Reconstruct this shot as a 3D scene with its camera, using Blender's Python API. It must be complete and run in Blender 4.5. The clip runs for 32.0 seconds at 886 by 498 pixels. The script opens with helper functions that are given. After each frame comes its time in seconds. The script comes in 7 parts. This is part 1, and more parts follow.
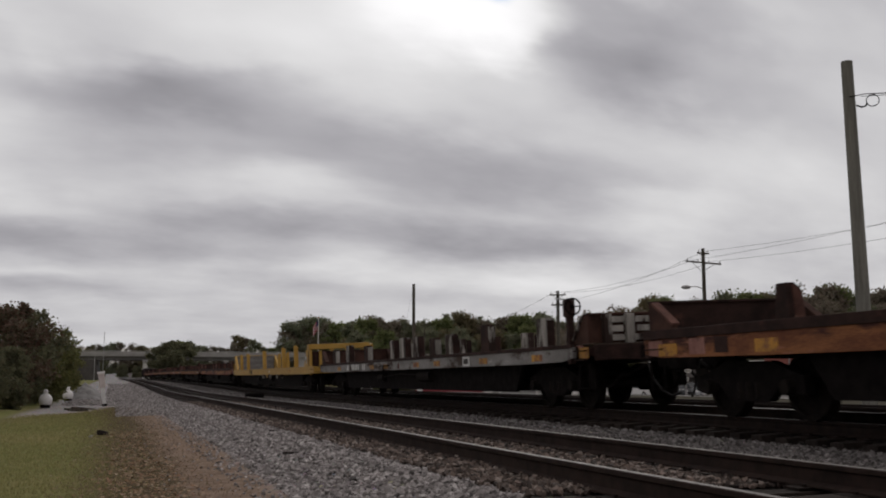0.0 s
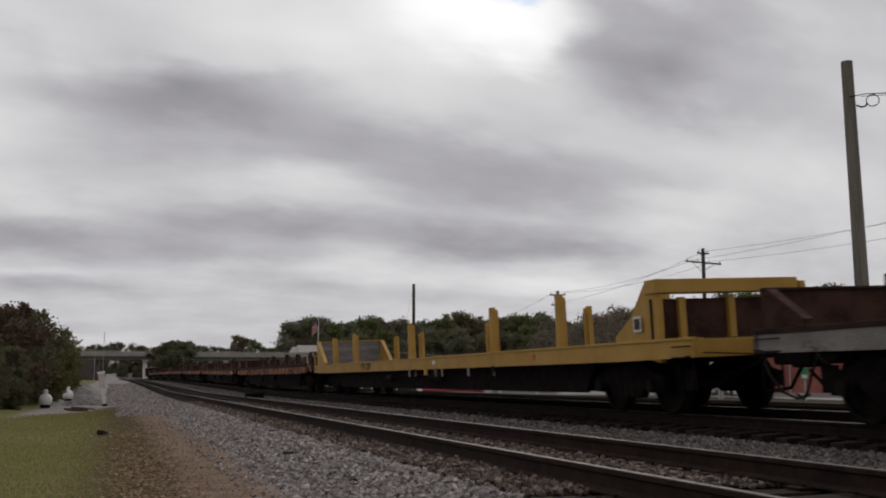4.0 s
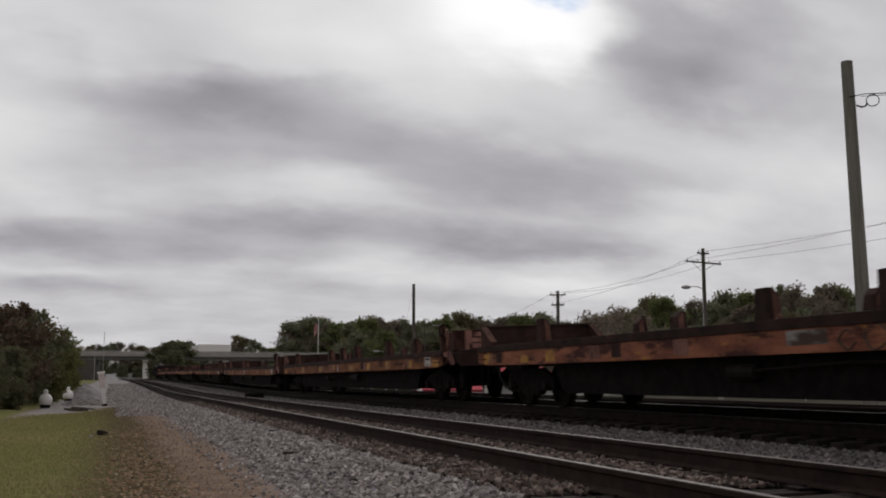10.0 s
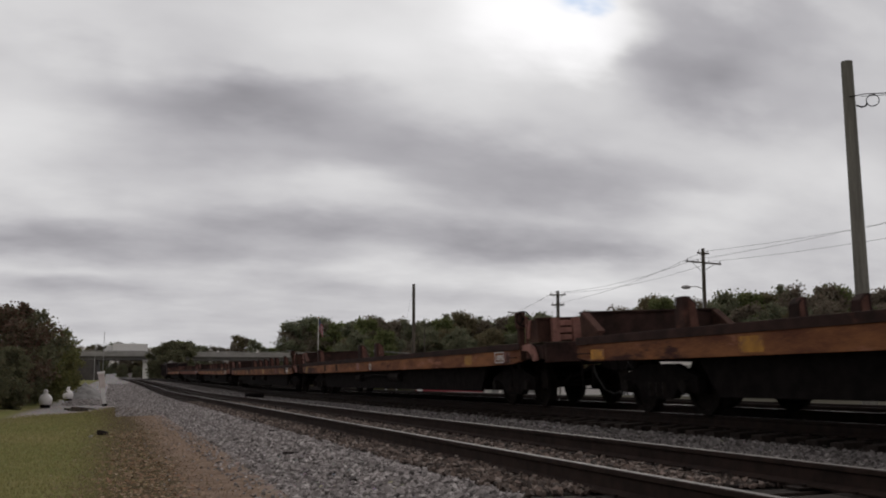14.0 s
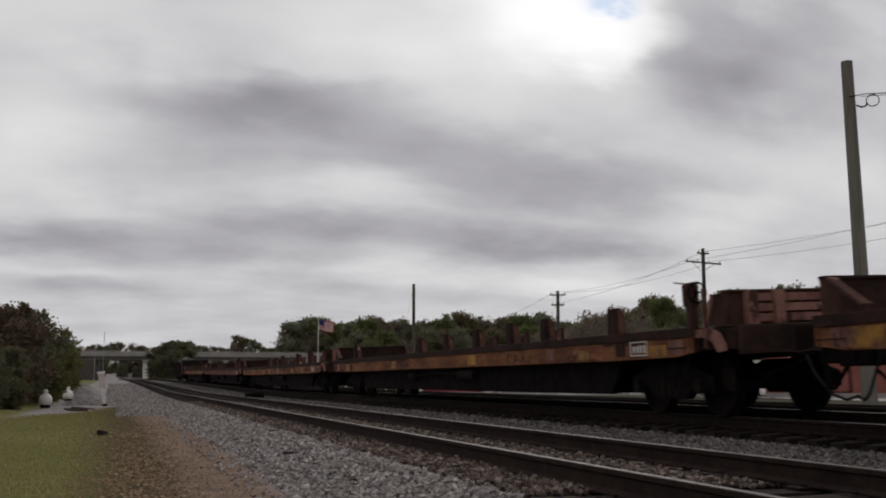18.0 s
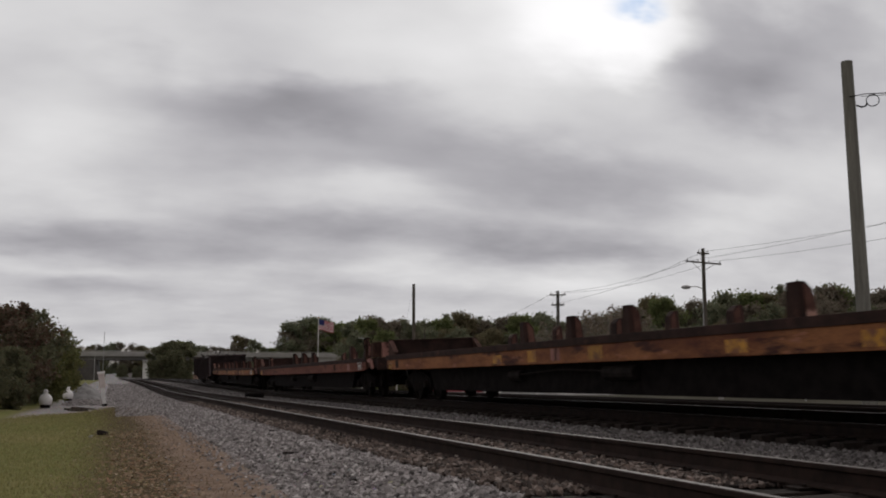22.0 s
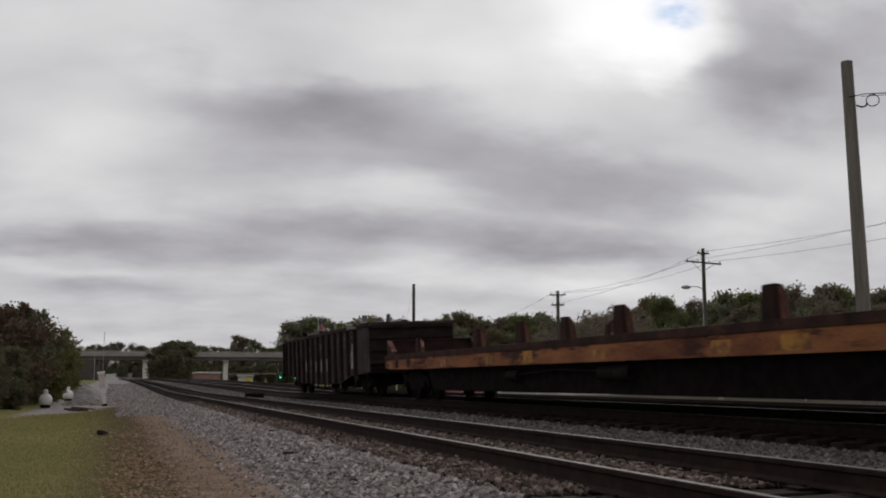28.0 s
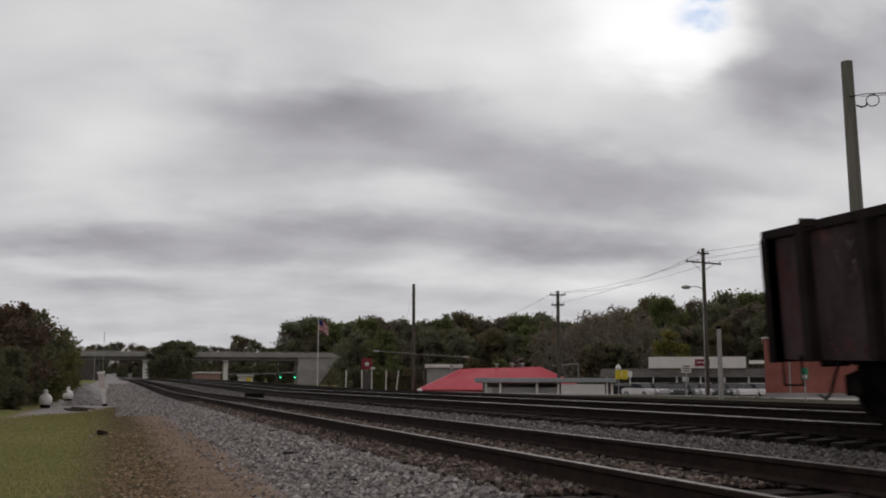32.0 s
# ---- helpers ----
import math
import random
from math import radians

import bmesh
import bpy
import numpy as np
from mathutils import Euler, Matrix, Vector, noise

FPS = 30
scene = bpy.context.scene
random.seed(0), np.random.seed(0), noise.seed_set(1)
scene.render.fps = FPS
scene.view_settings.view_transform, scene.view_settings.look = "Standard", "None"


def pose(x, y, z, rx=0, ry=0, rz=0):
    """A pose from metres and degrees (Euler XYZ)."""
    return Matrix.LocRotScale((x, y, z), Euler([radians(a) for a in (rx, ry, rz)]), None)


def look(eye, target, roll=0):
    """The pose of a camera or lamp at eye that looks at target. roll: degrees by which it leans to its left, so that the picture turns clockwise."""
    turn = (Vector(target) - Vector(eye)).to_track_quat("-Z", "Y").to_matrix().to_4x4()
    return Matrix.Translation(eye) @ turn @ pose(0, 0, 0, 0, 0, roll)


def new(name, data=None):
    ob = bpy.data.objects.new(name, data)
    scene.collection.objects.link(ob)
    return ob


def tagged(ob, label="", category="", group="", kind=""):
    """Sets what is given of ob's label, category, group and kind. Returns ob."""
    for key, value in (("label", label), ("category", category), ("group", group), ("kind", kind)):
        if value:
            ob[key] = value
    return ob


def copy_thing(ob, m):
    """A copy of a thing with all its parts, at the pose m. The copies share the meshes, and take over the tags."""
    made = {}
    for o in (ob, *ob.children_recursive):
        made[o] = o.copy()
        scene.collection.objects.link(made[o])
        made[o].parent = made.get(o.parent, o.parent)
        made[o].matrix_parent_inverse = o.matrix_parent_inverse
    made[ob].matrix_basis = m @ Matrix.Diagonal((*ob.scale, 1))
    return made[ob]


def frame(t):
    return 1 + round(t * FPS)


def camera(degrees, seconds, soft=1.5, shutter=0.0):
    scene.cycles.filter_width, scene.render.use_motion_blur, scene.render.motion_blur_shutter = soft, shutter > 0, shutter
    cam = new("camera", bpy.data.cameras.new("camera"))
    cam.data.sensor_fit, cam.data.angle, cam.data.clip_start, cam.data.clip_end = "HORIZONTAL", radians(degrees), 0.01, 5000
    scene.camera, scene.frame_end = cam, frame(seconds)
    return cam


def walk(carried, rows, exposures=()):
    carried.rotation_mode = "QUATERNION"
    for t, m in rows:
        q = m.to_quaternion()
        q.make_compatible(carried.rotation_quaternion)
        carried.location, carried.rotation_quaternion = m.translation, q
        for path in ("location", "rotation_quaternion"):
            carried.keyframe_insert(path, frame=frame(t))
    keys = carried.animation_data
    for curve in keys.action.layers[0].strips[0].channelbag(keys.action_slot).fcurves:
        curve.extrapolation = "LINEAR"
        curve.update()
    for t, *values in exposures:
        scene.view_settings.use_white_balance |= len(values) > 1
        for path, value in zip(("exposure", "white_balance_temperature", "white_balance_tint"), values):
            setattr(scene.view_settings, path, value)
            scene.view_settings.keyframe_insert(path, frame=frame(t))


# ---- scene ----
ROLL = 0.071
EYE = Vector((0.0, 0.0, 0.588))
AIM = EYE + Vector((0.310195, 0.941513, 0.131655)) * 10
cam = camera(47.755, 32.0, soft=1.92, shutter=0.25)
walk(cam, [(0.0, look(EYE, AIM, ROLL)), (32.0, look(EYE, AIM, ROLL))])

# ---- light: overcast sky, a thin place in the clouds ahead where the sun stands ----
SUN_EL, SUN_AZ = 36.0, 22.0
sun_way = Vector((math.sin(radians(SUN_AZ)) * math.cos(radians(SUN_EL)), math.cos(radians(SUN_AZ)) * math.cos(radians(SUN_EL)), math.sin(radians(SUN_EL))))
sun = new("sun", bpy.data.lights.new("sun", "SUN"))
sun.data.energy, sun.data.angle, sun.data.color = 0.5, radians(20), (1.0, 0.96, 0.9)
sun.matrix_world = look(sun_way * 100, (0, 0, 0))


class Nodes:
    """Short hand for node trees."""

    def __init__(self, tree):
        self.tree = tree
        tree.nodes.clear()

    def add(self, kind, **sets):
        n = self.tree.nodes.new(kind)
        for k, v in sets.items():
            if k == "op":
                n.operation = v
            elif k == "blend":
                n.blend_type = v
            elif k == "typ":
                n.gradient_type = v
        return n

    def link(self, a, b):
        self.tree.links.new(a, b)

    def put(self, socket, v):
        if isinstance(v, bpy.types.NodeSocket):
            self.link(v, socket)
        else:
            socket.default_value = v

    def math(self, op, a, b=0.0, clamp=False):
        n = self.add("ShaderNodeMath", op=op)
        n.use_clamp = clamp
        self.put(n.inputs[0], a)
        self.put(n.inputs[1], b)
        return n.outputs[0]

    def mix(self, f, a, b, blend="MIX"):
        n = self.tree.nodes.new("ShaderNodeMix")
        n.data_type, n.blend_type = "RGBA", blend
        self.put(n.inputs[0], f)
        self.put(n.inputs[6], a)
        self.put(n.inputs[7], b)
        return n.outputs[2]

    def noise(self, vec, scale, detail=4.0, rough=0.55):
        n = self.add("ShaderNodeTexNoise")
        n.inputs["Scale"].default_value, n.inputs["Detail"].default_value, n.inputs["Roughness"].default_value = scale, detail, rough
        if vec is not None:
            self.link(vec, n.inputs["Vector"])
        return n.outputs["Fac"]

    def ramp(self, f, lo, hi, a=0.0, b=1.0):
        n = self.add("ShaderNodeMapRange")
        n.interpolation_type = "SMOOTHSTEP"
        self.put(n.inputs[0], f)
        for i, v in enumerate((lo, hi, a, b)):
            n.inputs[i + 1].default_value = v
        return n.outputs[0]


def c4(c):
    return (*c, 1.0)


world = bpy.data.worlds.new("overcast")
scene.world = world
world.use_nodes = True
w = Nodes(world.node_tree)
sky = w.add("ShaderNodeTexSky")
sky.sky_type, sky.sun_disc, sky.sun_elevation, sky.sun_rotation = "NISHITA", False, radians(SUN_EL), radians(SUN_AZ)
clear = w.add("ShaderNodeBackground")
w.link(sky.outputs[0], clear.inputs[0])
clear.inputs[1].default_value = 0.03
tc = w.add("ShaderNodeTexCoord")
cover = w.noise(tc.outputs["Generated"], 3.0, 5.0)
grey = w.mix(w.ramp(cover, 0.3, 0.7), c4((0.455, 0.42, 0.413)), c4((0.603, 0.56, 0.55)))
# an overcast sky is brighter overhead than at its edge
up = w.add("ShaderNodeSeparateXYZ")
w.link(tc.outputs["Generated"], up.inputs[0])
lift = w.math("ADD", 0.75, w.math("MULTIPLY", w.math("MAXIMUM", up.outputs[2], 0.0), 0.45))
aim = w.add("ShaderNodeVectorMath", op="DOT_PRODUCT")
w.link(tc.outputs["Generated"], aim.inputs[0])
aim.inputs[1].default_value = sun_way
lift = w.math("MULTIPLY", lift, w.math("MAXIMUM", 0.2, w.math("ADD", 1.03, w.math("MULTIPLY", aim.outputs["Value"], -0.1))))
cloudy = w.add("ShaderNodeBackground")
w.link(grey, cloudy.inputs[0])
w.link(lift, cloudy.inputs[1])
both = w.add("ShaderNodeMixShader")
both.inputs[0].default_value = 0.88
w.link(clear.outputs[0], both.inputs[1])
w.link(cloudy.outputs[0], both.inputs[2])
w.link(both.outputs[0], w.add("ShaderNodeOutputWorld").inputs[0])

# ---- materials ----
MATS = {}


def surf(name, a, b, scale=3.0, rough=0.8, metal=0.0, bump=0.3, fine=40.0, stain=None, stain_at=(0.55, 0.75), stain_scale=1.2, stretch=(1, 1, 1), rand=0.0, dist=0.01, spec=None, fleck=None, fleck_at=(0.58, 0.66), fleck_scale=2.0):
    """A surface: two tones over coarse noise, fine grain, an optional stain with edges of its own, and relief."""
    if name in MATS:
        return MATS[name]
    m = bpy.data.materials.new(name)
    m.use_nodes = True
    n = Nodes(m.node_tree)
    tcn = n.add("ShaderNodeTexCoord")
    mp = n.add("ShaderNodeMapping")
    mp.inputs["Scale"].default_value = stretch
    oi = n.add("ShaderNodeObjectInfo")
    n.link(tcn.outputs["Object"], mp.inputs[0])
    off = n.add("ShaderNodeVectorMath", op="ADD")
    n.link(mp.outputs[0], off.inputs[0])
    sc = n.add("ShaderNodeVectorMath", op="SCALE")
    n.put(sc.inputs[0], (17.0, 31.0, 11.0))
    n.link(oi.outputs["Random"], sc.inputs["Scale"])
    n.link(sc.outputs[0], off.inputs[1])
    v = off.outputs[0]
    big = n.noise(v, scale, 5.0, 0.6)
    small = n.noise(v, fine, 4.0, 0.65)
    f = n.math("ADD", n.math("MULTIPLY", big, 0.65), n.math("MULTIPLY", small, 0.35))
    col = n.mix(n.ramp(f, 0.34, 0.66), c4(a), c4(b))
    if stain:
        s = n.noise(v, stain_scale, 7.0, 0.68)
        col = n.mix(n.ramp(s, *stain_at), col, c4(stain))
    if fleck:
        s = n.noise(v, fleck_scale, 6.0, 0.7)
        col = n.mix(n.ramp(s, *fleck_at), col, c4(fleck))
    if rand:
        hsv = n.add("ShaderNodeHueSaturation")
        n.link(n.math("ADD", n.math("MULTIPLY", oi.outputs["Random"], rand), 1.0 - rand / 2), hsv.inputs["Value"])
        n.link(col, hsv.inputs["Color"])
        col = hsv.outputs[0]
    p = n.add("ShaderNodeBsdfPrincipled")
    n.link(col, p.inputs["Base Color"])
    n.link(n.ramp(small, 0.2, 0.8, max(0.05, rough - 0.12), min(1.0, rough + 0.12)), p.inputs["Roughness"])
    p.inputs["Metallic"].default_value = metal
    p.inputs["Specular IOR Level"].default_value = spec if spec is not None else (0.15 if rough >= 0.7 else 0.4)
    if bump:
        bp = n.add("ShaderNodeBump")
        bp.inputs["Strength"].default_value, bp.inputs["Distance"].default_value = bump, dist
        n.link(f, bp.inputs["Height"])
        n.link(bp.outputs[0], p.inputs["Normal"])
    n.link(p.outputs[0], n.add("ShaderNodeOutputMaterial").inputs[0])
    MATS[name] = m
    return m


def glow(name, c, s):
    m = bpy.data.materials.new(name)
    m.use_nodes = True
    n = Nodes(m.node_tree)
    e = n.add("ShaderNodeEmission")
    e.inputs[0].default_value, e.inputs[1].default_value = c4(c), s
    n.link(e.outputs[0], n.add("ShaderNodeOutputMaterial").inputs[0])
    return m


def island(name, tones, rough=0.7, sheen=0.0):
    """Many small pieces in one mesh: each takes one of the tones at random."""
    m = bpy.data.materials.new(name)
    m.use_nodes = True
    n = Nodes(m.node_tree)
    g = n.add("ShaderNodeNewGeometry")
    r = n.add("ShaderNodeValToRGB")
    r.color_ramp.interpolation = "LINEAR"
    while len(r.color_ramp.elements) < len(tones):
        r.color_ramp.elements.new(0.5)
    for i, t in enumerate(tones):
        r.color_ramp.elements[i].position = i / (len(tones) - 1)
        r.color_ramp.elements[i].color = c4(t)
    n.link(g.outputs["Random Per Island"], r.inputs[0])
    p = n.add("ShaderNodeBsdfPrincipled")
    n.link(r.outputs[0], p.inputs["Base Color"])
    p.inputs["Roughness"].default_value = rough
    out = p.outputs[0]
    if sheen:
        t = n.add("ShaderNodeBsdfTranslucent")
        n.link(r.outputs[0], t.inputs[0])
        mx = n.add("ShaderNodeMixShader")
        mx.inputs[0].default_value = sheen
        n.link(out, mx.inputs[1])
        n.link(t.outputs[0], mx.inputs[2])
        out = mx.outputs[0]
    n.link(out, n.add("ShaderNodeOutputMaterial").inputs[0])
    MATS[name] = m
    return m


BLACKRUST = surf("black_rust", (0.016, 0.01, 0.009), (0.05, 0.027, 0.023), 2.5, 0.85, 0.0, 0.4, stain=(0.1, 0.046, 0.035), stain_at=(0.58, 0.72), stain_scale=2.0, rand=0.4)
RUST = surf("rail_rust", (0.008, 0.005, 0.0045), (0.022, 0.014, 0.011), 6, 0.85, 0.0, 0.3)
RAILTOP = surf("rail_polished", (0.24, 0.23, 0.225), (0.34, 0.33, 0.325), 8, 0.45, 1.0, 0.05)
RAILDULL = surf("rail_dull", (0.07, 0.06, 0.056), (0.13, 0.115, 0.108), 8, 0.5, 0.6, 0.05)
RAILBROWN = surf("rail_brown", (0.014, 0.009, 0.0075), (0.034, 0.021, 0.017), 6, 0.85, 0.0, 0.3)
TIE = surf("tie_creosote", (0.012, 0.009, 0.008), (0.036, 0.028, 0.024), 5, 0.9, 0, 0.5, stretch=(1, 6, 1), rand=0.5)
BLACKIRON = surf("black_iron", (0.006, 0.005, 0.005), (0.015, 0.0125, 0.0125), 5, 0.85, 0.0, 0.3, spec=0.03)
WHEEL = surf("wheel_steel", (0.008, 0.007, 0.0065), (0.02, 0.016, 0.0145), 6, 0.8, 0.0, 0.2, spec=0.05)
ORANGE = surf("rust_orange_paint", (0.11, 0.04, 0.025), (0.32, 0.14, 0.06), 1.3, 0.75, 0, 0.3, 30, (0.055, 0.024, 0.02), (0.52, 0.62), 0.9, (1, 0.5, 2), rand=0.3, fleck=(0.33, 0.15, 0.095), fleck_at=(0.58, 0.68), fleck_scale=1.7)
REDORANGE = surf("faded_red_orange_paint", (0.12, 0.042, 0.03), (0.36, 0.145, 0.085), 1.5, 0.75, 0, 0.3, 30, (0.06, 0.024, 0.021), (0.5, 0.6), 1.1, (1, 0.6, 2), rand=0.3, fleck=(0.42, 0.2, 0.05), fleck_at=(0.58, 0.66), fleck_scale=1.4)
REDSILL = surf("brick_red_sill", (0.1, 0.036, 0.026), (0.24, 0.09, 0.06), 1.0, 0.75, 0, 0.3, 30, (0.05, 0.022, 0.02), (0.55, 0.66), 1.0, (1, 0.4, 2), fleck=(0.3, 0.14, 0.09), fleck_at=(0.6, 0.7), fleck_scale=1.2)
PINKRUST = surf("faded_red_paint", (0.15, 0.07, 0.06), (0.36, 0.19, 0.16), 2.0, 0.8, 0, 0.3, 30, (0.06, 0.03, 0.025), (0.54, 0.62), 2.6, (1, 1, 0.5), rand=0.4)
DARKRUST = surf("dark_rust", (0.03, 0.016, 0.013), (0.085, 0.044, 0.034), 2.5, 0.85, 0.1, 0.4, stain=(0.13, 0.06, 0.04), stain_at=(0.6, 0.75), rand=0.3)
STAKERUST = surf("stake_rust", (0.06, 0.03, 0.025), (0.15, 0.075, 0.06), 3.0, 0.85, 0.1, 0.4, stain=(0.36, 0.22, 0.18), stain_at=(0.58, 0.66), stain_scale=2.2, rand=0.5)
YELLOW = surf("yellow_paint", (0.37, 0.215, 0.036), (0.47, 0.285, 0.06), 1.5, 0.55, 0, 0.1, 30, (0.3, 0.17, 0.045), (0.6, 0.8), 1.3)
PATCH = surf("reflector_yellow", (0.3, 0.135, 0.02), (0.48, 0.24, 0.03), 4, 0.6, 0, 0.05, 30, (0.15, 0.06, 0.03), (0.46, 0.6), 3.0, rand=0.6)
GREYPAINT = surf("grey_car_paint", (0.163, 0.156, 0.150), (0.300, 0.294, 0.288), 1.5, 0.75, 0, 0.2, 30, (0.062, 0.043, 0.035), (0.52, 0.62), 1.2, (1, 0.5, 1.6), rand=0.2, fleck=(0.450, 0.438, 0.425), fleck_at=(0.6, 0.7), fleck_scale=3.0)
CREAMWEAR = surf("worn_grey_steel", (0.2, 0.19, 0.175), (0.42, 0.4, 0.37), 2.5, 0.8, 0, 0.3, 30, (0.035, 0.022, 0.019), (0.46, 0.53), 3.2, (1.3, 1.3, 0.22), rand=0.4)
BOARD = surf("weathered_board", (0.15, 0.145, 0.14), (0.27, 0.26, 0.25), 3, 0.85, 0, 0.4, 40, stretch=(1, 8, 8), rand=0.25)
DECKWOOD = surf("deck_wood_dark", (0.035, 0.027, 0.022), (0.09, 0.07, 0.055), 3, 0.9, 0, 0.5, stretch=(1, 6, 1))
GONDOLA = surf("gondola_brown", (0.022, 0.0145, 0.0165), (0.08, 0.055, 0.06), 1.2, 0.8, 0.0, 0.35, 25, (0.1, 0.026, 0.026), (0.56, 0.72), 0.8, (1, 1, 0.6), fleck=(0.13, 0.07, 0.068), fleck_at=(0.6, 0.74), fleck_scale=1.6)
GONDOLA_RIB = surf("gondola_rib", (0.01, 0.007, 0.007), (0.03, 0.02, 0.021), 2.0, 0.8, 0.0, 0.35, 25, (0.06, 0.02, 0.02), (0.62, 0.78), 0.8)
WHITEPAINT = surf("white_lettering", (0.5, 0.5, 0.49), (0.72, 0.72, 0.7), 6, 0.6, 0, 0.1)
BLACKPAINT = surf("black_lettering", (0.015, 0.013, 0.01), (0.04, 0.034, 0.024), 6, 0.6, 0, 0.1)
CONCRETE = surf("concrete", (0.27, 0.265, 0.255), (0.38, 0.37, 0.36), 0.4, 0.85, 0, 0.3, 8, (0.17, 0.165, 0.16), (0.6, 0.8), 0.3)
SHADECONCRETE = surf("weathered_concrete", (0.1, 0.096, 0.092), (0.155, 0.15, 0.144), 0.4, 0.9, 0, 0.3, 8, (0.08, 0.076, 0.072), (0.55, 0.75), 0.3)
POLEGREEN = surf("pole_wood_green", (0.14, 0.138, 0.12), (0.24, 0.235, 0.21), 2, 0.85, 0, 0.5, 30, stretch=(4, 4, 0.3))
POLEWOOD = surf("pole_wood", (0.06, 0.054, 0.045), (0.125, 0.115, 0.095), 2, 0.85, 0, 0.5, 30, stretch=(4, 4, 0.3))
GALV = surf("galvanised", (0.3, 0.3, 0.3), (0.42, 0.42, 0.42), 4, 0.5, 0.6, 0.1)
BRICK = surf("red_brick_wall", (0.24, 0.085, 0.07), (0.33, 0.13, 0.11), 0.8, 0.85, 0, 0.3, 12)
REDROOF = surf("red_metal_roof", (0.45, 0.03, 0.058), (0.54, 0.05, 0.085), 0.6, 0.5, 0.0, 0.15, 10)
GREYROOF = surf("grey_metal_roof", (0.19, 0.2, 0.21), (0.27, 0.28, 0.29), 0.8, 0.5, 0.2, 0.1)
WHITEWALL = surf("white_wall", (0.62, 0.61, 0.58), (0.75, 0.74, 0.7), 0.5, 0.75, 0, 0.1, 10)
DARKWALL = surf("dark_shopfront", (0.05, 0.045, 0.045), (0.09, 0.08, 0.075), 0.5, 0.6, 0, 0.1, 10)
REDPLASTIC = surf("red_sign", (0.17, 0.014, 0.022), (0.22, 0.02, 0.03), 3, 0.4, 0, 0.0)
GREENPLASTIC = surf("green_sign", (0.02, 0.2, 0.11), (0.03, 0.26, 0.14), 3, 0.4, 0, 0.0)
GLASS = surf("dark_glass", (0.02, 0.022, 0.025), (0.03, 0.033, 0.037), 2, 0.12, 0, 0.0)
TYRE = surf("tyre_rubber", (0.018, 0.018, 0.018), (0.03, 0.03, 0.03), 5, 0.85, 0, 0.1)
BARK = surf("bark", (0.04, 0.032, 0.026), (0.1, 0.085, 0.07), 4, 0.9, 0, 0.6, stretch=(3, 3, 0.5))
WHITEGLOSS = surf("white_enamel", (0.68, 0.67, 0.66), (0.8, 0.79, 0.78), 4, 0.4, 0, 0.05, stain=(0.5, 0.45, 0.42), stain_at=(0.6, 0.8))
# woods leaves raised and greyed: distance haze is mixed into these tones
LEAF_FAR = island("leaves_woods", [(0.136, 0.160, 0.103), (0.174, 0.197, 0.121), (0.212, 0.227, 0.139), (0.242, 0.220, 0.144), (0.190, 0.212, 0.130)], 0.8, 0.5)
LEAF_OCHRE = island("leaves_ochre", [(0.15, 0.145, 0.08), (0.19, 0.165, 0.088), (0.21, 0.16, 0.1), (0.15, 0.15, 0.08)], 0.8, 0.5)
LEAF_BROWN = island("leaves_brown", [(0.159, 0.146, 0.108), (0.202, 0.171, 0.127), (0.215, 0.164, 0.127), (0.164, 0.159, 0.108)], 0.8, 0.5)
LEAF_GREEN = island("leaves_green", [(0.127, 0.161, 0.063), (0.161, 0.196, 0.075), (0.196, 0.207, 0.086), (0.172, 0.184, 0.081)], 0.8, 0.5)
LEAF_PALE = island("leaves_pale", [(0.2, 0.18, 0.14), (0.26, 0.22, 0.17), (0.22, 0.17, 0.13), (0.2, 0.19, 0.12)], 0.8, 0.5)
PALEBARK = surf("pale_bark", (0.2, 0.185, 0.165), (0.3, 0.28, 0.255), 4, 0.9, 0, 0.6, stretch=(3, 3, 0.5))
CABLE = surf("weathered_cable", (0.13, 0.13, 0.135), (0.2, 0.2, 0.205), 4, 0.6, 0.2, 0.1)
# tones lifted as well, for the haze over the far clump
LEAF_DARK = island("leaves_dark", [(0.097, 0.106, 0.066), (0.136, 0.140, 0.079), (0.157, 0.157, 0.089), (0.155, 0.130, 0.079)], 0.8, 0.5)
LEAF_RED = island("leaves_russet", [(0.071, 0.064, 0.038), (0.108, 0.075, 0.047), (0.137, 0.075, 0.055), (0.086, 0.084, 0.040)], 0.75, 0.3)
LEAF_OLIVE = island("leaves_olive", [(0.089, 0.098, 0.035), (0.127, 0.133, 0.045), (0.164, 0.156, 0.056), (0.119, 0.111, 0.045)], 0.75, 0.5)
LEAF_YEL = island("leaves_yellow_green", [(0.14, 0.14, 0.03), (0.2, 0.18, 0.04), (0.17, 0.16, 0.036)], 0.75, 0.35)

# ---- mesh helpers ----


def part(name, bm, material, parent=None, label=""):
    """Link a bmesh as one mesh object under a thing or a part."""
    me = bpy.data.meshes.new(name)
    bm.to_mesh(me)
    bm.free()
    me.materials.append(material)
    ob = new(name, me)
    ob.parent = parent
    if label:
        ob["label"] = label
    return ob


def raw(name, verts, faces, material, parent=None):
    me = bpy.data.meshes.new(name)
    me.from_pydata(verts, [], faces)
    me.materials.append(material)
    ob = new(name, me)
    ob.parent = parent
    return ob


def again(ob, m, parent=None):
    """Another piece on the same mesh."""
    o = new(ob.name.split(".")[0], ob.data)
    o.parent = parent if parent else ob.parent
    o.matrix_basis = m
    return o


def thing(name, m, label="", category="", group="", kind=""):
    ob = new(name)
    ob.empty_display_size = 0.2
    ob.matrix_basis = m
    return tagged(ob, label, category, group, kind)


def B():
    return bmesh.new()


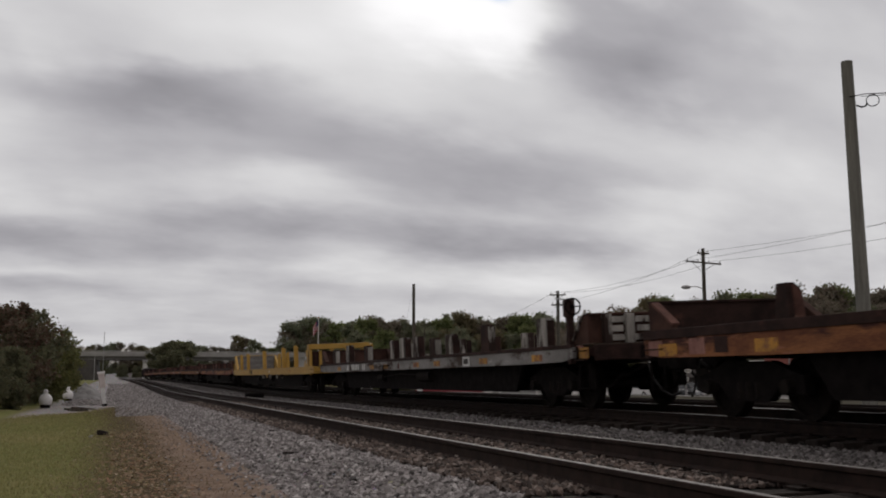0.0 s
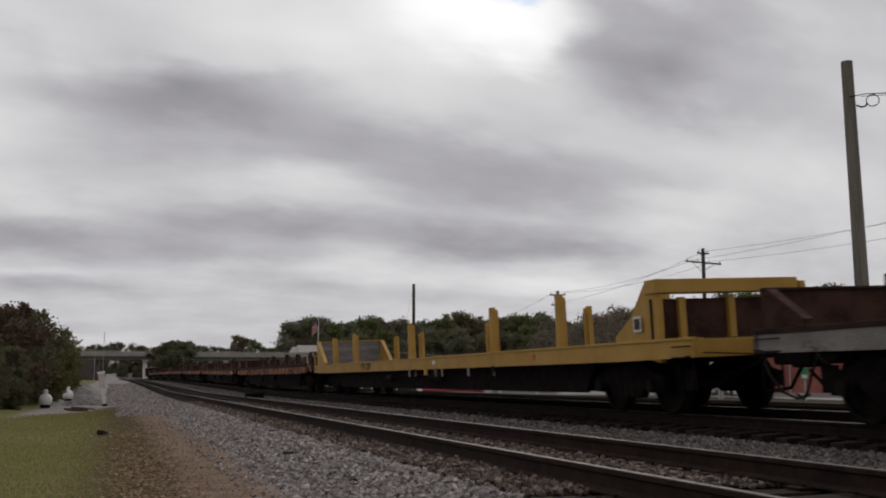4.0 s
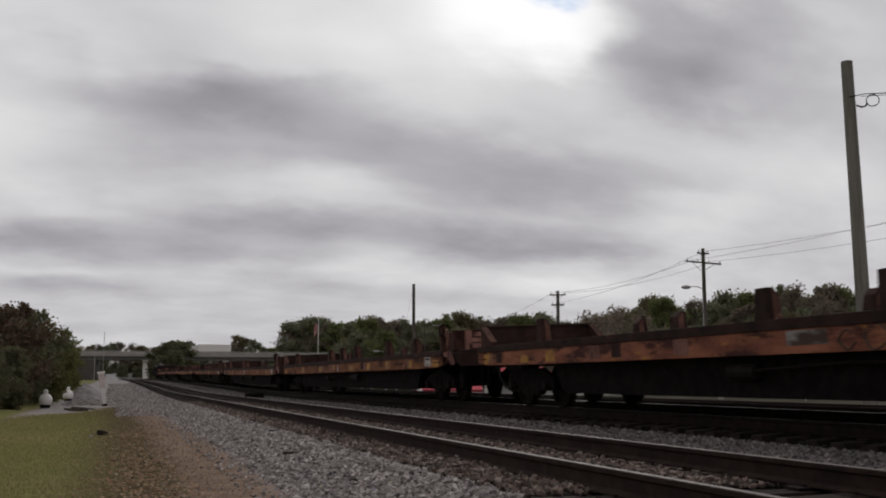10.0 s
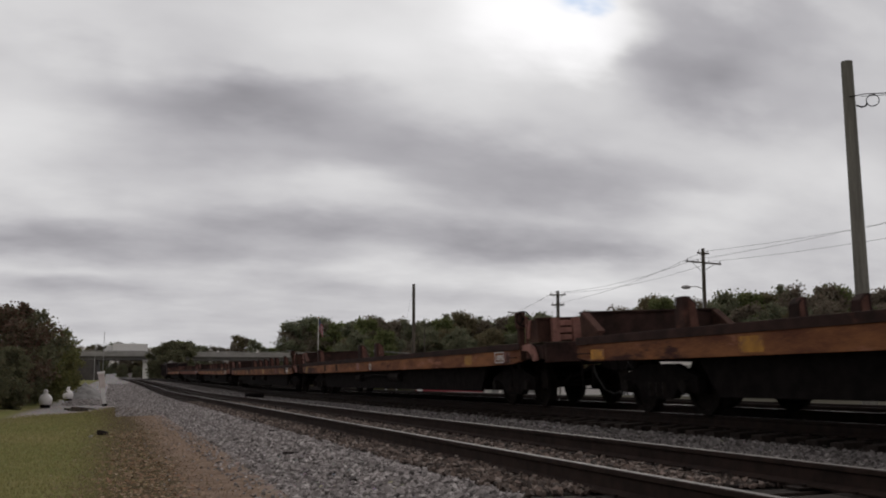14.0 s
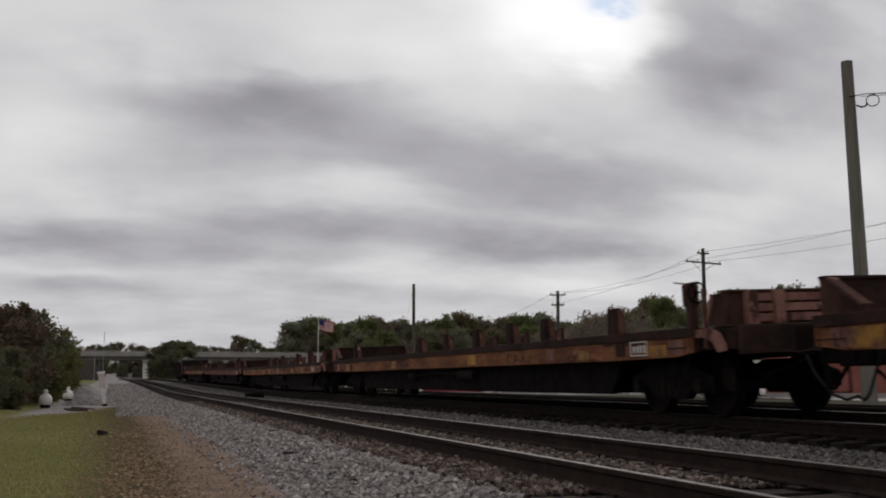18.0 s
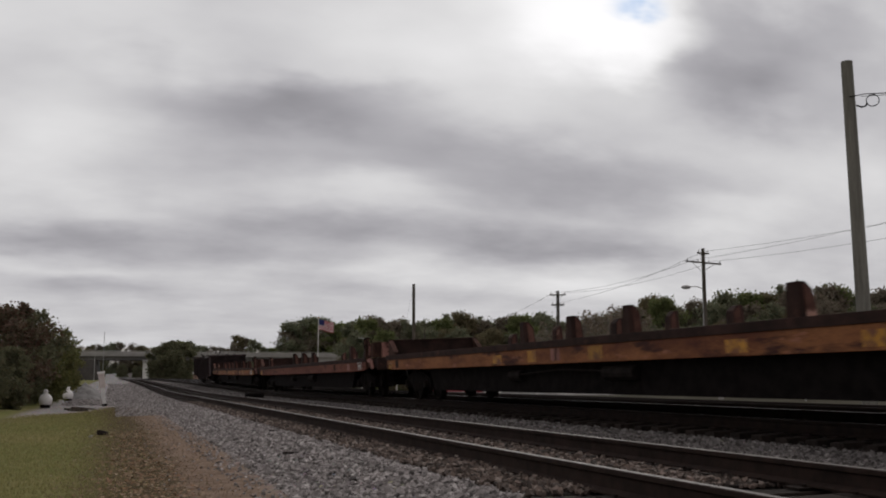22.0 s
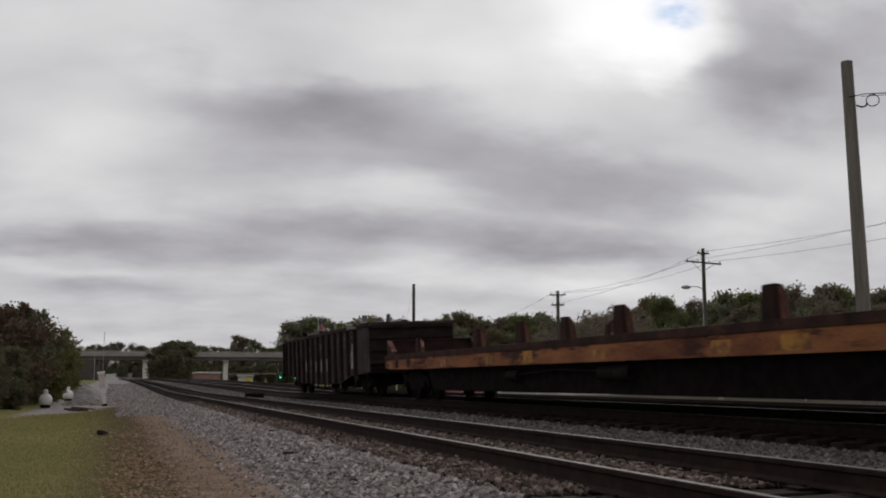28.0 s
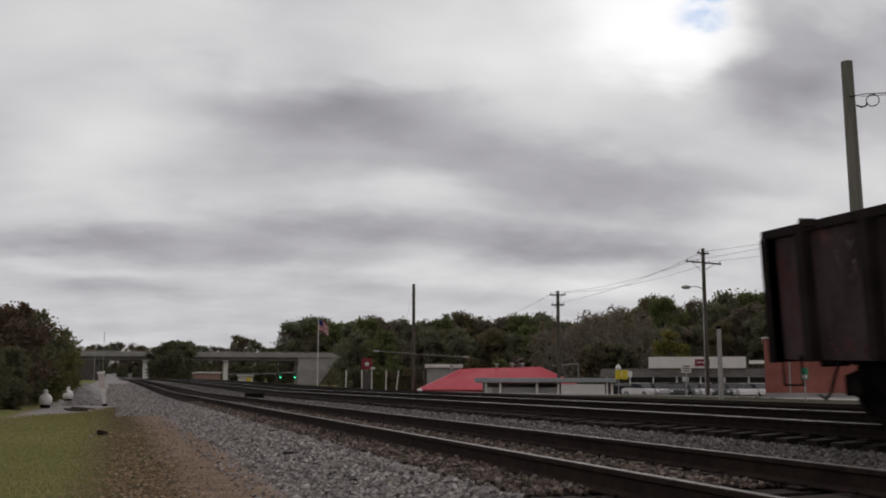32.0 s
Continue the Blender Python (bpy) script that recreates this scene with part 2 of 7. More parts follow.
def box(bm, x0, x1, y0, y1, z0, z1, m=None):
    vs = [bm.verts.new(Vector(c) if m is None else m @ Vector(c)) for c in ((x0, y0, z0), (x1, y0, z0), (x1, y1, z0), (x0, y1, z0), (x0, y0, z1), (x1, y0, z1), (x1, y1, z1), (x0, y1, z1))]
    for f in ((3, 2, 1, 0), (4, 5, 6, 7), (0, 1, 5, 4), (1, 2, 6, 5), (2, 3, 7, 6), (3, 0, 4, 7)):
        bm.faces.new([vs[i] for i in f])
    return bm


def bbox(x0, x1, y0, y1, z0, z1, r=0.01):
    """A box with worn, rounded edges."""
    bm = box(B(), x0, x1, y0, y1, z0, z1)
    bmesh.ops.bevel(bm, geom=bm.edges[:], offset=r, segments=2, affect="EDGES", profile=0.6)
    return bm


def prism(bm, outline, axis, a, b):
    """Extrude an outline of (u, v) along an axis from a to b: axis x takes (y, z), y takes (x, z), z takes (x, y)."""
    def at(u, v, t):
        return {"x": (t, u, v), "y": (u, t, v), "z": (u, v, t)}[axis]
    p = [bm.verts.new(at(u, v, a)) for u, v in outline]
    q = [bm.verts.new(at(u, v, b)) for u, v in outline]
    k = len(outline)
    bm.faces.new(p[::-1])
    bm.faces.new(q)
    for i in range(k):
        j = (i + 1) % k
        bm.faces.new((p[i], p[j], q[j], q[i]))
    bmesh.ops.recalc_face_normals(bm, faces=bm.faces[:])
    return bm


def rod(bm, p, q, r0, r1=None, n=8):
    p, q = Vector(p), Vector(q)
    r1 = r0 if r1 is None else r1
    turn = (q - p).to_track_quat("Z", "Y").to_matrix()
    rings = []
    for c, r in ((p, r0), (q, r1)):
        rings.append([bm.verts.new(c + turn @ Vector((math.cos(6.2832 * i / n) * r, math.sin(6.2832 * i / n) * r, 0))) for i in range(n)])
    for i in range(n):
        j = (i + 1) % n
        bm.faces.new((rings[0][i], rings[0][j], rings[1][j], rings[1][i]))
    bm.faces.new(rings[0][::-1])
    bm.faces.new(rings[1])
    return bm


def tube(bm, pts, r, n=6, r1=None):
    """One continuous round bar along points, from radius r to r1."""
    pts = [Vector(p) for p in pts]
    r1 = r if r1 is None else r1
    rings = []
    k = len(pts)
    for i, p in enumerate(pts):
        d = (pts[min(i + 1, k - 1)] - pts[max(i - 1, 0)]).normalized()
        turn = d.to_track_quat("Z", "Y").to_matrix()
        q = r + (r1 - r) * i / (k - 1)
        ring = [turn @ Vector((math.cos(6.2832 * j / n) * q, math.sin(6.2832 * j / n) * q, 0)) for j in range(n)]
        if rings:
            # keep the rings from twisting against each other
            ref = rings[-1][0].co - pts[i - 1]
            o = max(range(n), key=lambda j: ring[j].dot(ref))
            ring = ring[o:] + ring[:o]
        rings.append([bm.verts.new(p + v) for v in ring])
    for a, b in zip(rings, rings[1:]):
        for i in range(n):
            j = (i + 1) % n
            bm.faces.new((a[i], a[j], b[j], b[i]))
    bm.faces.new(rings[0][::-1])
    bm.faces.new(rings[-1])
    return bm


def lathe(bm, prof, n=20, axis="z"):
    """Turn a profile of (radius, height) round an axis."""
    rings = []
    for r, h in prof:
        ring = []
        for i in range(n):
            c, s = math.cos(6.2832 * i / n) * r, math.sin(6.2832 * i / n) * r
            ring.append(bm.verts.new((c, s, h) if axis == "z" else (h, c, s)))
        rings.append(ring)
    for a, b in zip(rings, rings[1:]):
        for i in range(n):
            j = (i + 1) % n
            bm.faces.new((a[i], a[j], b[j], b[i]))
    bm.faces.new(rings[0][::-1])
    bm.faces.new(rings[-1])
    bmesh.ops.recalc_face_normals(bm, faces=bm.faces[:])
    return bm


def lettering(name, text, size, material, parent, m, label="", bold=0.0):
    cu = bpy.data.curves.new(name, "FONT")
    cu.body, cu.size, cu.extrude, cu.align_x, cu.offset = text, size, 0.003, "CENTER", bold
    tmp = new("tmp", cu)
    bpy.context.view_layer.update()
    me = bpy.data.meshes.new_from_object(tmp.evaluated_get(bpy.context.evaluated_depsgraph_get()))
    bpy.data.objects.remove(tmp)
    bpy.data.curves.remove(cu)
    me.materials.append(material)
    ob = new(name, me)
    ob.parent, ob.matrix_basis = parent, m
    if label:
        ob["label"] = label
    return ob

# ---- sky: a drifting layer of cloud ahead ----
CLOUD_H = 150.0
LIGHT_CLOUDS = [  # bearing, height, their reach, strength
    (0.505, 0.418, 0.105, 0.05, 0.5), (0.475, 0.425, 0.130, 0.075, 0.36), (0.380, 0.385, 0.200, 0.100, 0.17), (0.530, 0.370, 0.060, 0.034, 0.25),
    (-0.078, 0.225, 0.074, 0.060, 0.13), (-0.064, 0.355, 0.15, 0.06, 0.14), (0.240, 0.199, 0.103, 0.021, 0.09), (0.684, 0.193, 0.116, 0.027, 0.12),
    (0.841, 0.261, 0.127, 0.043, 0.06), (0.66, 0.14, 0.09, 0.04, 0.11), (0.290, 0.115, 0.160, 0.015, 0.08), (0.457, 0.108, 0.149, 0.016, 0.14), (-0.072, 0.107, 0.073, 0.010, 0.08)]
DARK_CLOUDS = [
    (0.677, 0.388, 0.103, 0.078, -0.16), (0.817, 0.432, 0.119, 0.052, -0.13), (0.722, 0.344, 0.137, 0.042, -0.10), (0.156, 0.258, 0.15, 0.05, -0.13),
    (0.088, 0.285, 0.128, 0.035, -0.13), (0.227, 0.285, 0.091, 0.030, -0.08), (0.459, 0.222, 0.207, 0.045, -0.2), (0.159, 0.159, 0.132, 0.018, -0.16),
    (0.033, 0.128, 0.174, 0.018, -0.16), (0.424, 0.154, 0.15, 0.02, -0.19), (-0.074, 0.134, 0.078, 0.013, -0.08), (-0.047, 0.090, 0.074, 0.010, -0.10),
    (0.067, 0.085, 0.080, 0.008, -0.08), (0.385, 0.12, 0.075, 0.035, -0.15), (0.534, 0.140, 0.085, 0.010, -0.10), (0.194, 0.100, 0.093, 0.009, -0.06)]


def cloud_material():
    m = bpy.data.materials.new("cloud")
    m.use_nodes = True
    n = Nodes(m.node_tree)
    co = n.add("ShaderNodeTexCoord").outputs["Object"]
    sep = n.add("ShaderNodeSeparateXYZ")
    n.link(co, sep.inputs[0])
    inv = n.math("DIVIDE", 1.0, n.math("MAXIMUM", sep.outputs[1], 10.0))
    bear = n.math("MULTIPLY", sep.outputs[0], inv)
    high = n.math("MULTIPLY", CLOUD_H, inv)
    unit = n.add("ShaderNodeVectorMath", op="SCALE")
    n.link(co, unit.inputs[0])
    unit.inputs["Scale"].default_value = 1.0 / CLOUD_H
    # ragged edges: billows bend the bearings and heights at which the clouds stand
    flat_ = n.add("ShaderNodeCombineXYZ")
    n.link(bear, flat_.inputs[0])
    n.link(n.math("MULTIPLY", n.math("POWER", n.math("MAXIMUM", high, 0.001), 0.5), 2.6), flat_.inputs[1])
    bill = flat_.outputs[0]
    w1 = n.math("SUBTRACT", n.noise(bill, 4.0, 4.0, 0.5), 0.5)
    w2 = n.math("SUBTRACT", n.noise(bill, 5.5, 4.0, 0.52), 0.5)
    vec = n.add("ShaderNodeCombineXYZ")
    n.link(n.math("ADD", bear, n.math("MULTIPLY", w1, 0.13)), vec.inputs[0])
    n.link(n.math("ADD", high, n.math("MULTIPLY", n.math("MULTIPLY", w2, 0.36), high)), vec.inputs[1])
    total = 0.0
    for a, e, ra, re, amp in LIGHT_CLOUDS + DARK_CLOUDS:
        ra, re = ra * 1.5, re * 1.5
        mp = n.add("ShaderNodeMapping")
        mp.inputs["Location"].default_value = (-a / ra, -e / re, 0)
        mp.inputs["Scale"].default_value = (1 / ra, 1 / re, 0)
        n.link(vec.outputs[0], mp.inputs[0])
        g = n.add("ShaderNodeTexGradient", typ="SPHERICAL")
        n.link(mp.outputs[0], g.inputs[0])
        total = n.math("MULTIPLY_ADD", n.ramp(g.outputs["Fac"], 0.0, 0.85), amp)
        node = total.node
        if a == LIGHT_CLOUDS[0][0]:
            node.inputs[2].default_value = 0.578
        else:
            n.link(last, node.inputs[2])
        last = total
    wisps = n.math("SUBTRACT", n.noise(bill, 3.6, 4.0, 0.45), 0.5)
    fine = n.math("SUBTRACT", n.noise(bill, 15.0, 6.0, 0.55), 0.5)
    lum = n.math("ADD", last, n.math("ADD", n.math("MULTIPLY", wisps, 0.34), n.math("MULTIPLY", fine, n.ramp(high, 0.05, 0.3, 0.24, 0.05))))
    # bright cloud rolls off softly towards white
    over = n.math("MAXIMUM", n.math("SUBTRACT", lum, 0.74), 0.0)
    soft_ = n.math("SUBTRACT", 1.0, n.math("POWER", 2.718, n.math("MULTIPLY", over, -2.6)))
    lum = n.math("ADD", n.math("MINIMUM", lum, 0.74), n.math("MULTIPLY", soft_, 0.33))
    lum = n.math("MAXIMUM", lum, 0.2)
    col = n.mix(n.ramp(lum, 0.25, 0.75), c4((0.97, 0.945, 1.02)), c4((1.0, 0.99, 1.0)))
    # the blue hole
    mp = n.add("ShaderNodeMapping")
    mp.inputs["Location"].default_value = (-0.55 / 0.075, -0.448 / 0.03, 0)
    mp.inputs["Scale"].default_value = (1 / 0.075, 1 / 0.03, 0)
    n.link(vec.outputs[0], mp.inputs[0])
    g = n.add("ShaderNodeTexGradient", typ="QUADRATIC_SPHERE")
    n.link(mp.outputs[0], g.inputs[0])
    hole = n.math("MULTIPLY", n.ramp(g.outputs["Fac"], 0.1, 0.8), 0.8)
    e = n.add("ShaderNodeEmission")
    n.link(n.mix(hole, col, c4((0.55, 0.72, 1.0))), e.inputs[0])
    n.link(n.math("MINIMUM", n.mix(hole, lum, c4((0.85, 0.85, 0.85))), 1.6), e.inputs[1])
    n.link(e.outputs[0], n.add("ShaderNodeOutputMaterial").inputs[0])
    m.cycles.emission_sampling = "NONE"
    return m


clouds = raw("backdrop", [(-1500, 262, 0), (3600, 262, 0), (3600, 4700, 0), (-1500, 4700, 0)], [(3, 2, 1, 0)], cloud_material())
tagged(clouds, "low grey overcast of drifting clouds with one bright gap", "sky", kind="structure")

# ---- ground ----


def smooth(a, b, x):
    t = np.clip((x - a) / (b - a), 0, 1)
    return t * t * (3 - 2 * t)


def rise(y):
    """The line climbs gently beyond the level stretch."""
    u = np.maximum(np.asarray(y, float) - 55.0, 0.0) / 130.0
    return 1.45 * (1 - np.exp(-u ** 1.15))


CREST_Y = [-100, 50.4, 55.7, 80.3, 101.9, 130, 200, 5000]
CREST_X = [90, 45.2, 41.9, 32.4, 28.4, 25.5, 24, 24]


def ground_z(x, y):
    """Height of the ground: a bank of grass, the ballast bed with its shoulders, low land beyond."""
    z = np.full_like(x, -0.40)
    z = z + 0.05 * smooth(-1.0, -4.0, x) + 0.03 * np.sin(x * 1.3 + y * 0.35) * smooth(3.0, 1.0, x) * smooth(60, 40, y)
    z = z + 0.19 * smooth(1.5, 2.75, x) * smooth(17.3, 15.8, x)
    z = z - 0.05 * smooth(5.35, 5.9, x) * smooth(8.1, 7.5, x)
    z = z + 0.12 * smooth(8.15, 9.0, x) * smooth(17.0, 15.6, x)
    z = z - 0.05 * smooth(10.9, 11.4, x) * smooth(12.7, 12.2, x)
    # the land falls away behind the service road, and rises again far down the line
    crest = np.interp(y, CREST_Y, CREST_X)
    z = z - 2.8 * smooth(3.5, 10.0, x - crest) * smooth(240, 190, y)
    z = z - 2.0 * smooth(20.0, 27.0, x) * smooth(120, 150, y) * smooth(235, 185, y)
    z = z + 4.2 * smooth(345, 470, y) + rise(y) * smooth(24, 17, x) * smooth(600, 400, y)
    return z


def ground_material():
    m = bpy.data.materials.new("ground")
    m.use_nodes = True
    n = Nodes(m.node_tree)
    co = n.add("ShaderNodeTexCoord").outputs["Object"]
    s = n.add("ShaderNodeSeparateXYZ")
    n.link(co, s.inputs[0])
    x, y = s.outputs[0], s.outputs[1]
    n1 = n.math("SUBTRACT", n.noise(co, 0.9, 6.0, 0.65), 0.5)
    n2 = n.noise(co, 26.0, 3.0, 0.7)
    n3 = n.noise(co, 6.0, 5.0, 0.65)
    n4 = n.noise(co, 0.35, 4.0, 0.6)
    xe = n.math("ADD", n.math("ADD", x, n.math("MULTIPLY", n1, 0.7)), n.math("MULTIPLY", n.math("SUBTRACT", n3, 0.5), 0.7))
    xe = n.math("ADD", xe, n.ramp(y, 26.0, 42.0, 0.0, 0.65))
    line = n.math("SUBTRACT", y, n.math("ADD", 39.8, n.math("MULTIPLY", x, 4.67)))
    line = n.math("ADD", line, n.math("MULTIPLY", n1, 6.0))
    yard = n.math("MULTIPLY", n.ramp(line, -2.0, 2.5), n.ramp(x, -2.7, -2.1))
    gravel_f = n.math("MAXIMUM", n.ramp(xe, 1.35, 1.95), yard)
    dirt_f = n.math("MAXIMUM", n.ramp(xe, 0.5, 0.95), n.math("MULTIPLY", n.math("MULTIPLY", n.ramp(line, -4.5, 0.5), 0.8), n.ramp(x, -2.9, -2.0)))
    # grass: green to straw, thin where the leaves lie
    grass = n.mix(n.ramp(n3, 0.3, 0.7), c4((0.135, 0.148, 0.048)), c4((0.19, 0.195, 0.066)))
    grass = n.mix(n.ramp(n4, 0.45, 0.7), grass, c4((0.25, 0.22, 0.1)))
    leafy = n.mix(n.ramp(n3, 0.4, 0.62), c4((0.07, 0.06, 0.029)), c4((0.115, 0.08, 0.044)))
    grass = n.mix(n.ramp(xe, -0.6, 0.2), grass, leafy)
    dirt = n.mix(n.ramp(n3, 0.3, 0.7), c4((0.15, 0.104, 0.076)), c4((0.26, 0.192, 0.145)))
    vor = n.add("ShaderNodeTexVoronoi")
    n.link(co, vor.inputs["Vector"])
    vor.inputs["Scale"].default_value = 19.0
    stone = n.mix(n.ramp(n2, 0.3, 0.7), c4((0.25, 0.236, 0.234)), c4((0.46, 0.437, 0.436)))
    stone = n.mix(0.55, stone, vor.outputs["Color"], "SOFT_LIGHT")
    stone = n.mix(n.ramp(n3, 0.42, 0.7), stone, c4((0.25, 0.236, 0.23)))
    n5 = n.noise(co, 1.7, 6.0, 0.7)
    stone = n.mix(n.math("MULTIPLY", n.ramp(n5, 0.48, 0.72), 0.6), stone, c4((0.14, 0.13, 0.123)))
    stone = n.mix(n.math("MULTIPLY", n.ramp(n4, 0.5, 0.72), 0.5), stone, c4((0.4, 0.39, 0.38)))
    # the beds of the busy tracks go to near-black
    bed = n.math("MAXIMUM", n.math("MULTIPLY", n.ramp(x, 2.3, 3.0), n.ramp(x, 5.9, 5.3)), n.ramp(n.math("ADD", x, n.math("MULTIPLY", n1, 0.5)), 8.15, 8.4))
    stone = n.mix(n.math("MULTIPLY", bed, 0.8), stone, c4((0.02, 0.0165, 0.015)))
    stone = n.mix(n.math("MULTIPLY", n.math("MULTIPLY", n.ramp(x, 5.2, 5.8), n.ramp(y, 48.0, 85.0)), 0.72), stone, c4((0.075, 0.062, 0.056)))
    far = n.mix(n.ramp(n4, 0.4, 0.6), c4((0.05, 0.048, 0.034)), c4((0.08, 0.074, 0.054)))
    far = n.mix(n.ramp(y, 170.0, 215.0), far, n.mix(n.ramp(n3, 0.35, 0.65), c4((0.11, 0.1, 0.04)), c4((0.17, 0.15, 0.065))))
    col = n.mix(dirt_f, grass, dirt)
    col = n.mix(gravel_f, col, stone)
    col = n.mix(n.ramp(x, 16.4, 17.4), col, far)
    p = n.add("ShaderNodeBsdfPrincipled")
    n.link(col, p.inputs["Base Color"])
    p.inputs["Roughness"].default_value = 0.92
    p.inputs["Specular IOR Level"].default_value = 0.05
    bp = n.add("ShaderNodeBump")
    bp.inputs["Strength"].default_value, bp.inputs["Distance"].default_value = 0.6, 0.035
    n.link(n.math("ADD", n.math("MULTIPLY", n.math("MULTIPLY", vor.outputs["Distance"], 1.4), gravel_f), n.math("MULTIPLY", n2, 0.5)), bp.inputs["Height"])
    n.link(bp.outputs[0], p.inputs["Normal"])
    n.link(p.outputs[0], n.add("ShaderNodeOutputMaterial").inputs[0])
    return m


def build_ground():
    xs = np.concatenate([-np.geomspace(4500, 8, 14), np.arange(-7, 18.01, 0.25), np.geomspace(19, 4500, 16)])
    ys = np.concatenate([-np.geomspace(4500, 6, 8), np.arange(-5, 4, 1.0), np.arange(4, 70, 0.8), np.geomspace(71, 4700, 44)])
    X, Y = np.meshgrid(xs, ys)
    Z = ground_z(X, Y)
    w_, h_ = len(xs), len(ys)
    verts = np.stack([X, Y, Z], -1).reshape(-1, 3).tolist()
    faces = [(j * w_ + i, j * w_ + i + 1, (j + 1) * w_ + i + 1, (j + 1) * w_ + i) for j in range(h_ - 1) for i in range(w_ - 1)]
    ob = raw("ground", verts, faces, ground_material())
    for p_ in ob.data.polygons:
        p_.use_smooth = True
    return tagged(ob, "mown grass, bare dirt and grey railway ballast", "ground", kind="structure")


build_ground()

# pale service road on the crest, and the raised car park behind it
ASPHALT = surf("pale_paving", (0.36, 0.355, 0.345), (0.48, 0.47, 0.46), 0.3, 0.85, 0, 0.2, 6, (0.25, 0.245, 0.24), (0.55, 0.75), 0.2)
bm = prism(B(), [(25.9, 140), (26.9, 130), (29.8, 101.9), (33.9, 80.3), (43.4, 55.7), (46.6, 50.4), (61.5, 30), (63, 30), (48, 50.4), (44.8, 55.7), (35.3, 80.3), (31.2, 101.9), (28.2, 130), (27.5, 140)], "z", -0.44, -0.385)
tagged(part("road", bm, ASPHALT), "pale concrete service road along the embankment", "road", kind="structure")
bm = prism(B(), [(46, 100), (46, 84), (52, 72), (70, 66), (88, 84), (66, 112)], "z", -3.4, -0.95)
tagged(part("pavement", bm, ASPHALT), "pale car park before the shops", "car park", kind="structure")

# ---- tracks ----
CANT = 2.74
TRACK2 = pose(9.41, 0, 0.132, 0, -CANT, 0)
RAIL_OUT = [(-0.07, -0.172), (0.07, -0.172), (0.07, -0.16), (0.015, -0.135), (0.012, -0.05), (0.036, -0.036), (0.036, -0.006), (0.028, 0.0), (-0.028, 0.0), (-0.036, -0.006), (-0.036, -0.036), (-0.012, -0.05), (-0.015, -0.135), (-0.07, -0.16)]


def rail_mesh(y0, y1, head, side):
    ys = [y0, 0.0, 30.0, 50.0] + [55.0 + 8.0 * i for i in range(50)] + [y1]
    k = len(RAIL_OUT)
    verts = [(u, y, v + float(rise(y))) for y in ys for u, v in RAIL_OUT]
    faces = [(j * k + i, (j + 1) * k + i, (j + 1) * k + (i + 1) % k, j * k + (i + 1) % k) for j in range(len(ys) - 1) for i in range(k)]
    me = bpy.data.meshes.new("rail")
    me.from_pydata(verts, [], faces)
    me.materials.append(side)
    me.materials.append(head)
    for f in me.polygons:
        if abs(f.normal.z) > 0.9 and f.center.z - float(rise(f.center.y)) > -0.012:
            f.material_index = 1
    return me


RAIL = rail_mesh(-30, 620, RAILTOP, RUST)
RAIL_WORN = rail_mesh(-30, 620, RAILDULL, RAILBROWN)
RAIL_DULL = rail_mesh(-30, 620, BLACKIRON, RUST)


def build_track(name, m, y_ties, label, seed):
    t = thing(name, m, label, "railway track", kind="structure")
    for sx in (-0.7525, 0.7525):
        r = new("rail", (RAIL_WORN, RAIL, RAIL_DULL)[seed - 1])
        r.parent, r.location = t, (sx, 0, 0)
    rnd = random.Random(seed)
    first = None
    y = y_ties[0]
    plates = B()
    while y < y_ties[1]:
        q = pose(rnd.uniform(-0.05, 0.05), y + rnd.uniform(-0.03, 0.03), rnd.uniform(-0.012, 0.008) + float(rise(y)), 0, 0, rnd.uniform(-1.2, 1.2))
        if first is None:
            first = part("tie", bbox(-1.3, 1.3, -0.115, 0.115, -0.36, -0.182, 0.012), TIE, t)
            first.matrix_basis = q
        else:
            again(first, q)
        if y < 45:
            for sx in (-0.7525, 0.7525):
                box(plates, sx - 0.18, sx + 0.18, y - 0.09, y + 0.09, -0.186, -0.17)
                for ex in (-0.1, 0.1):
                    box(plates, sx + ex - 0.012, sx + ex + 0.012, y - 0.05, y - 0.026, -0.17, -0.15)
        y += 0.53
    part("tie_plates", plates, RUST, t)
    rest = B()
    y = y_ties[1]
    while y < 260:
        z = float(rise(y))
        box(rest, -1.3, 1.3, y - 0.115, y + 0.115, z - 0.36, z - 0.182)
        y += 0.53
    ob = part("far_ties", rest, TIE, t)
    ob["kind"] = "stuff"
    return t


build_track("track_1", pose(4.09, 0, 0.006, 0, -0.9, 0), (3.0, 75), "rusty running rails on dark creosoted ties in grey ballast", 1)
build_track("track_2", TRACK2, (3.0, 75), "canted main line with polished rails on dark ties", 2)
build_track("track_3", pose(13.85, 0, 0.14), (3.0, 40), "second main line beyond the train on dark ties", 3)


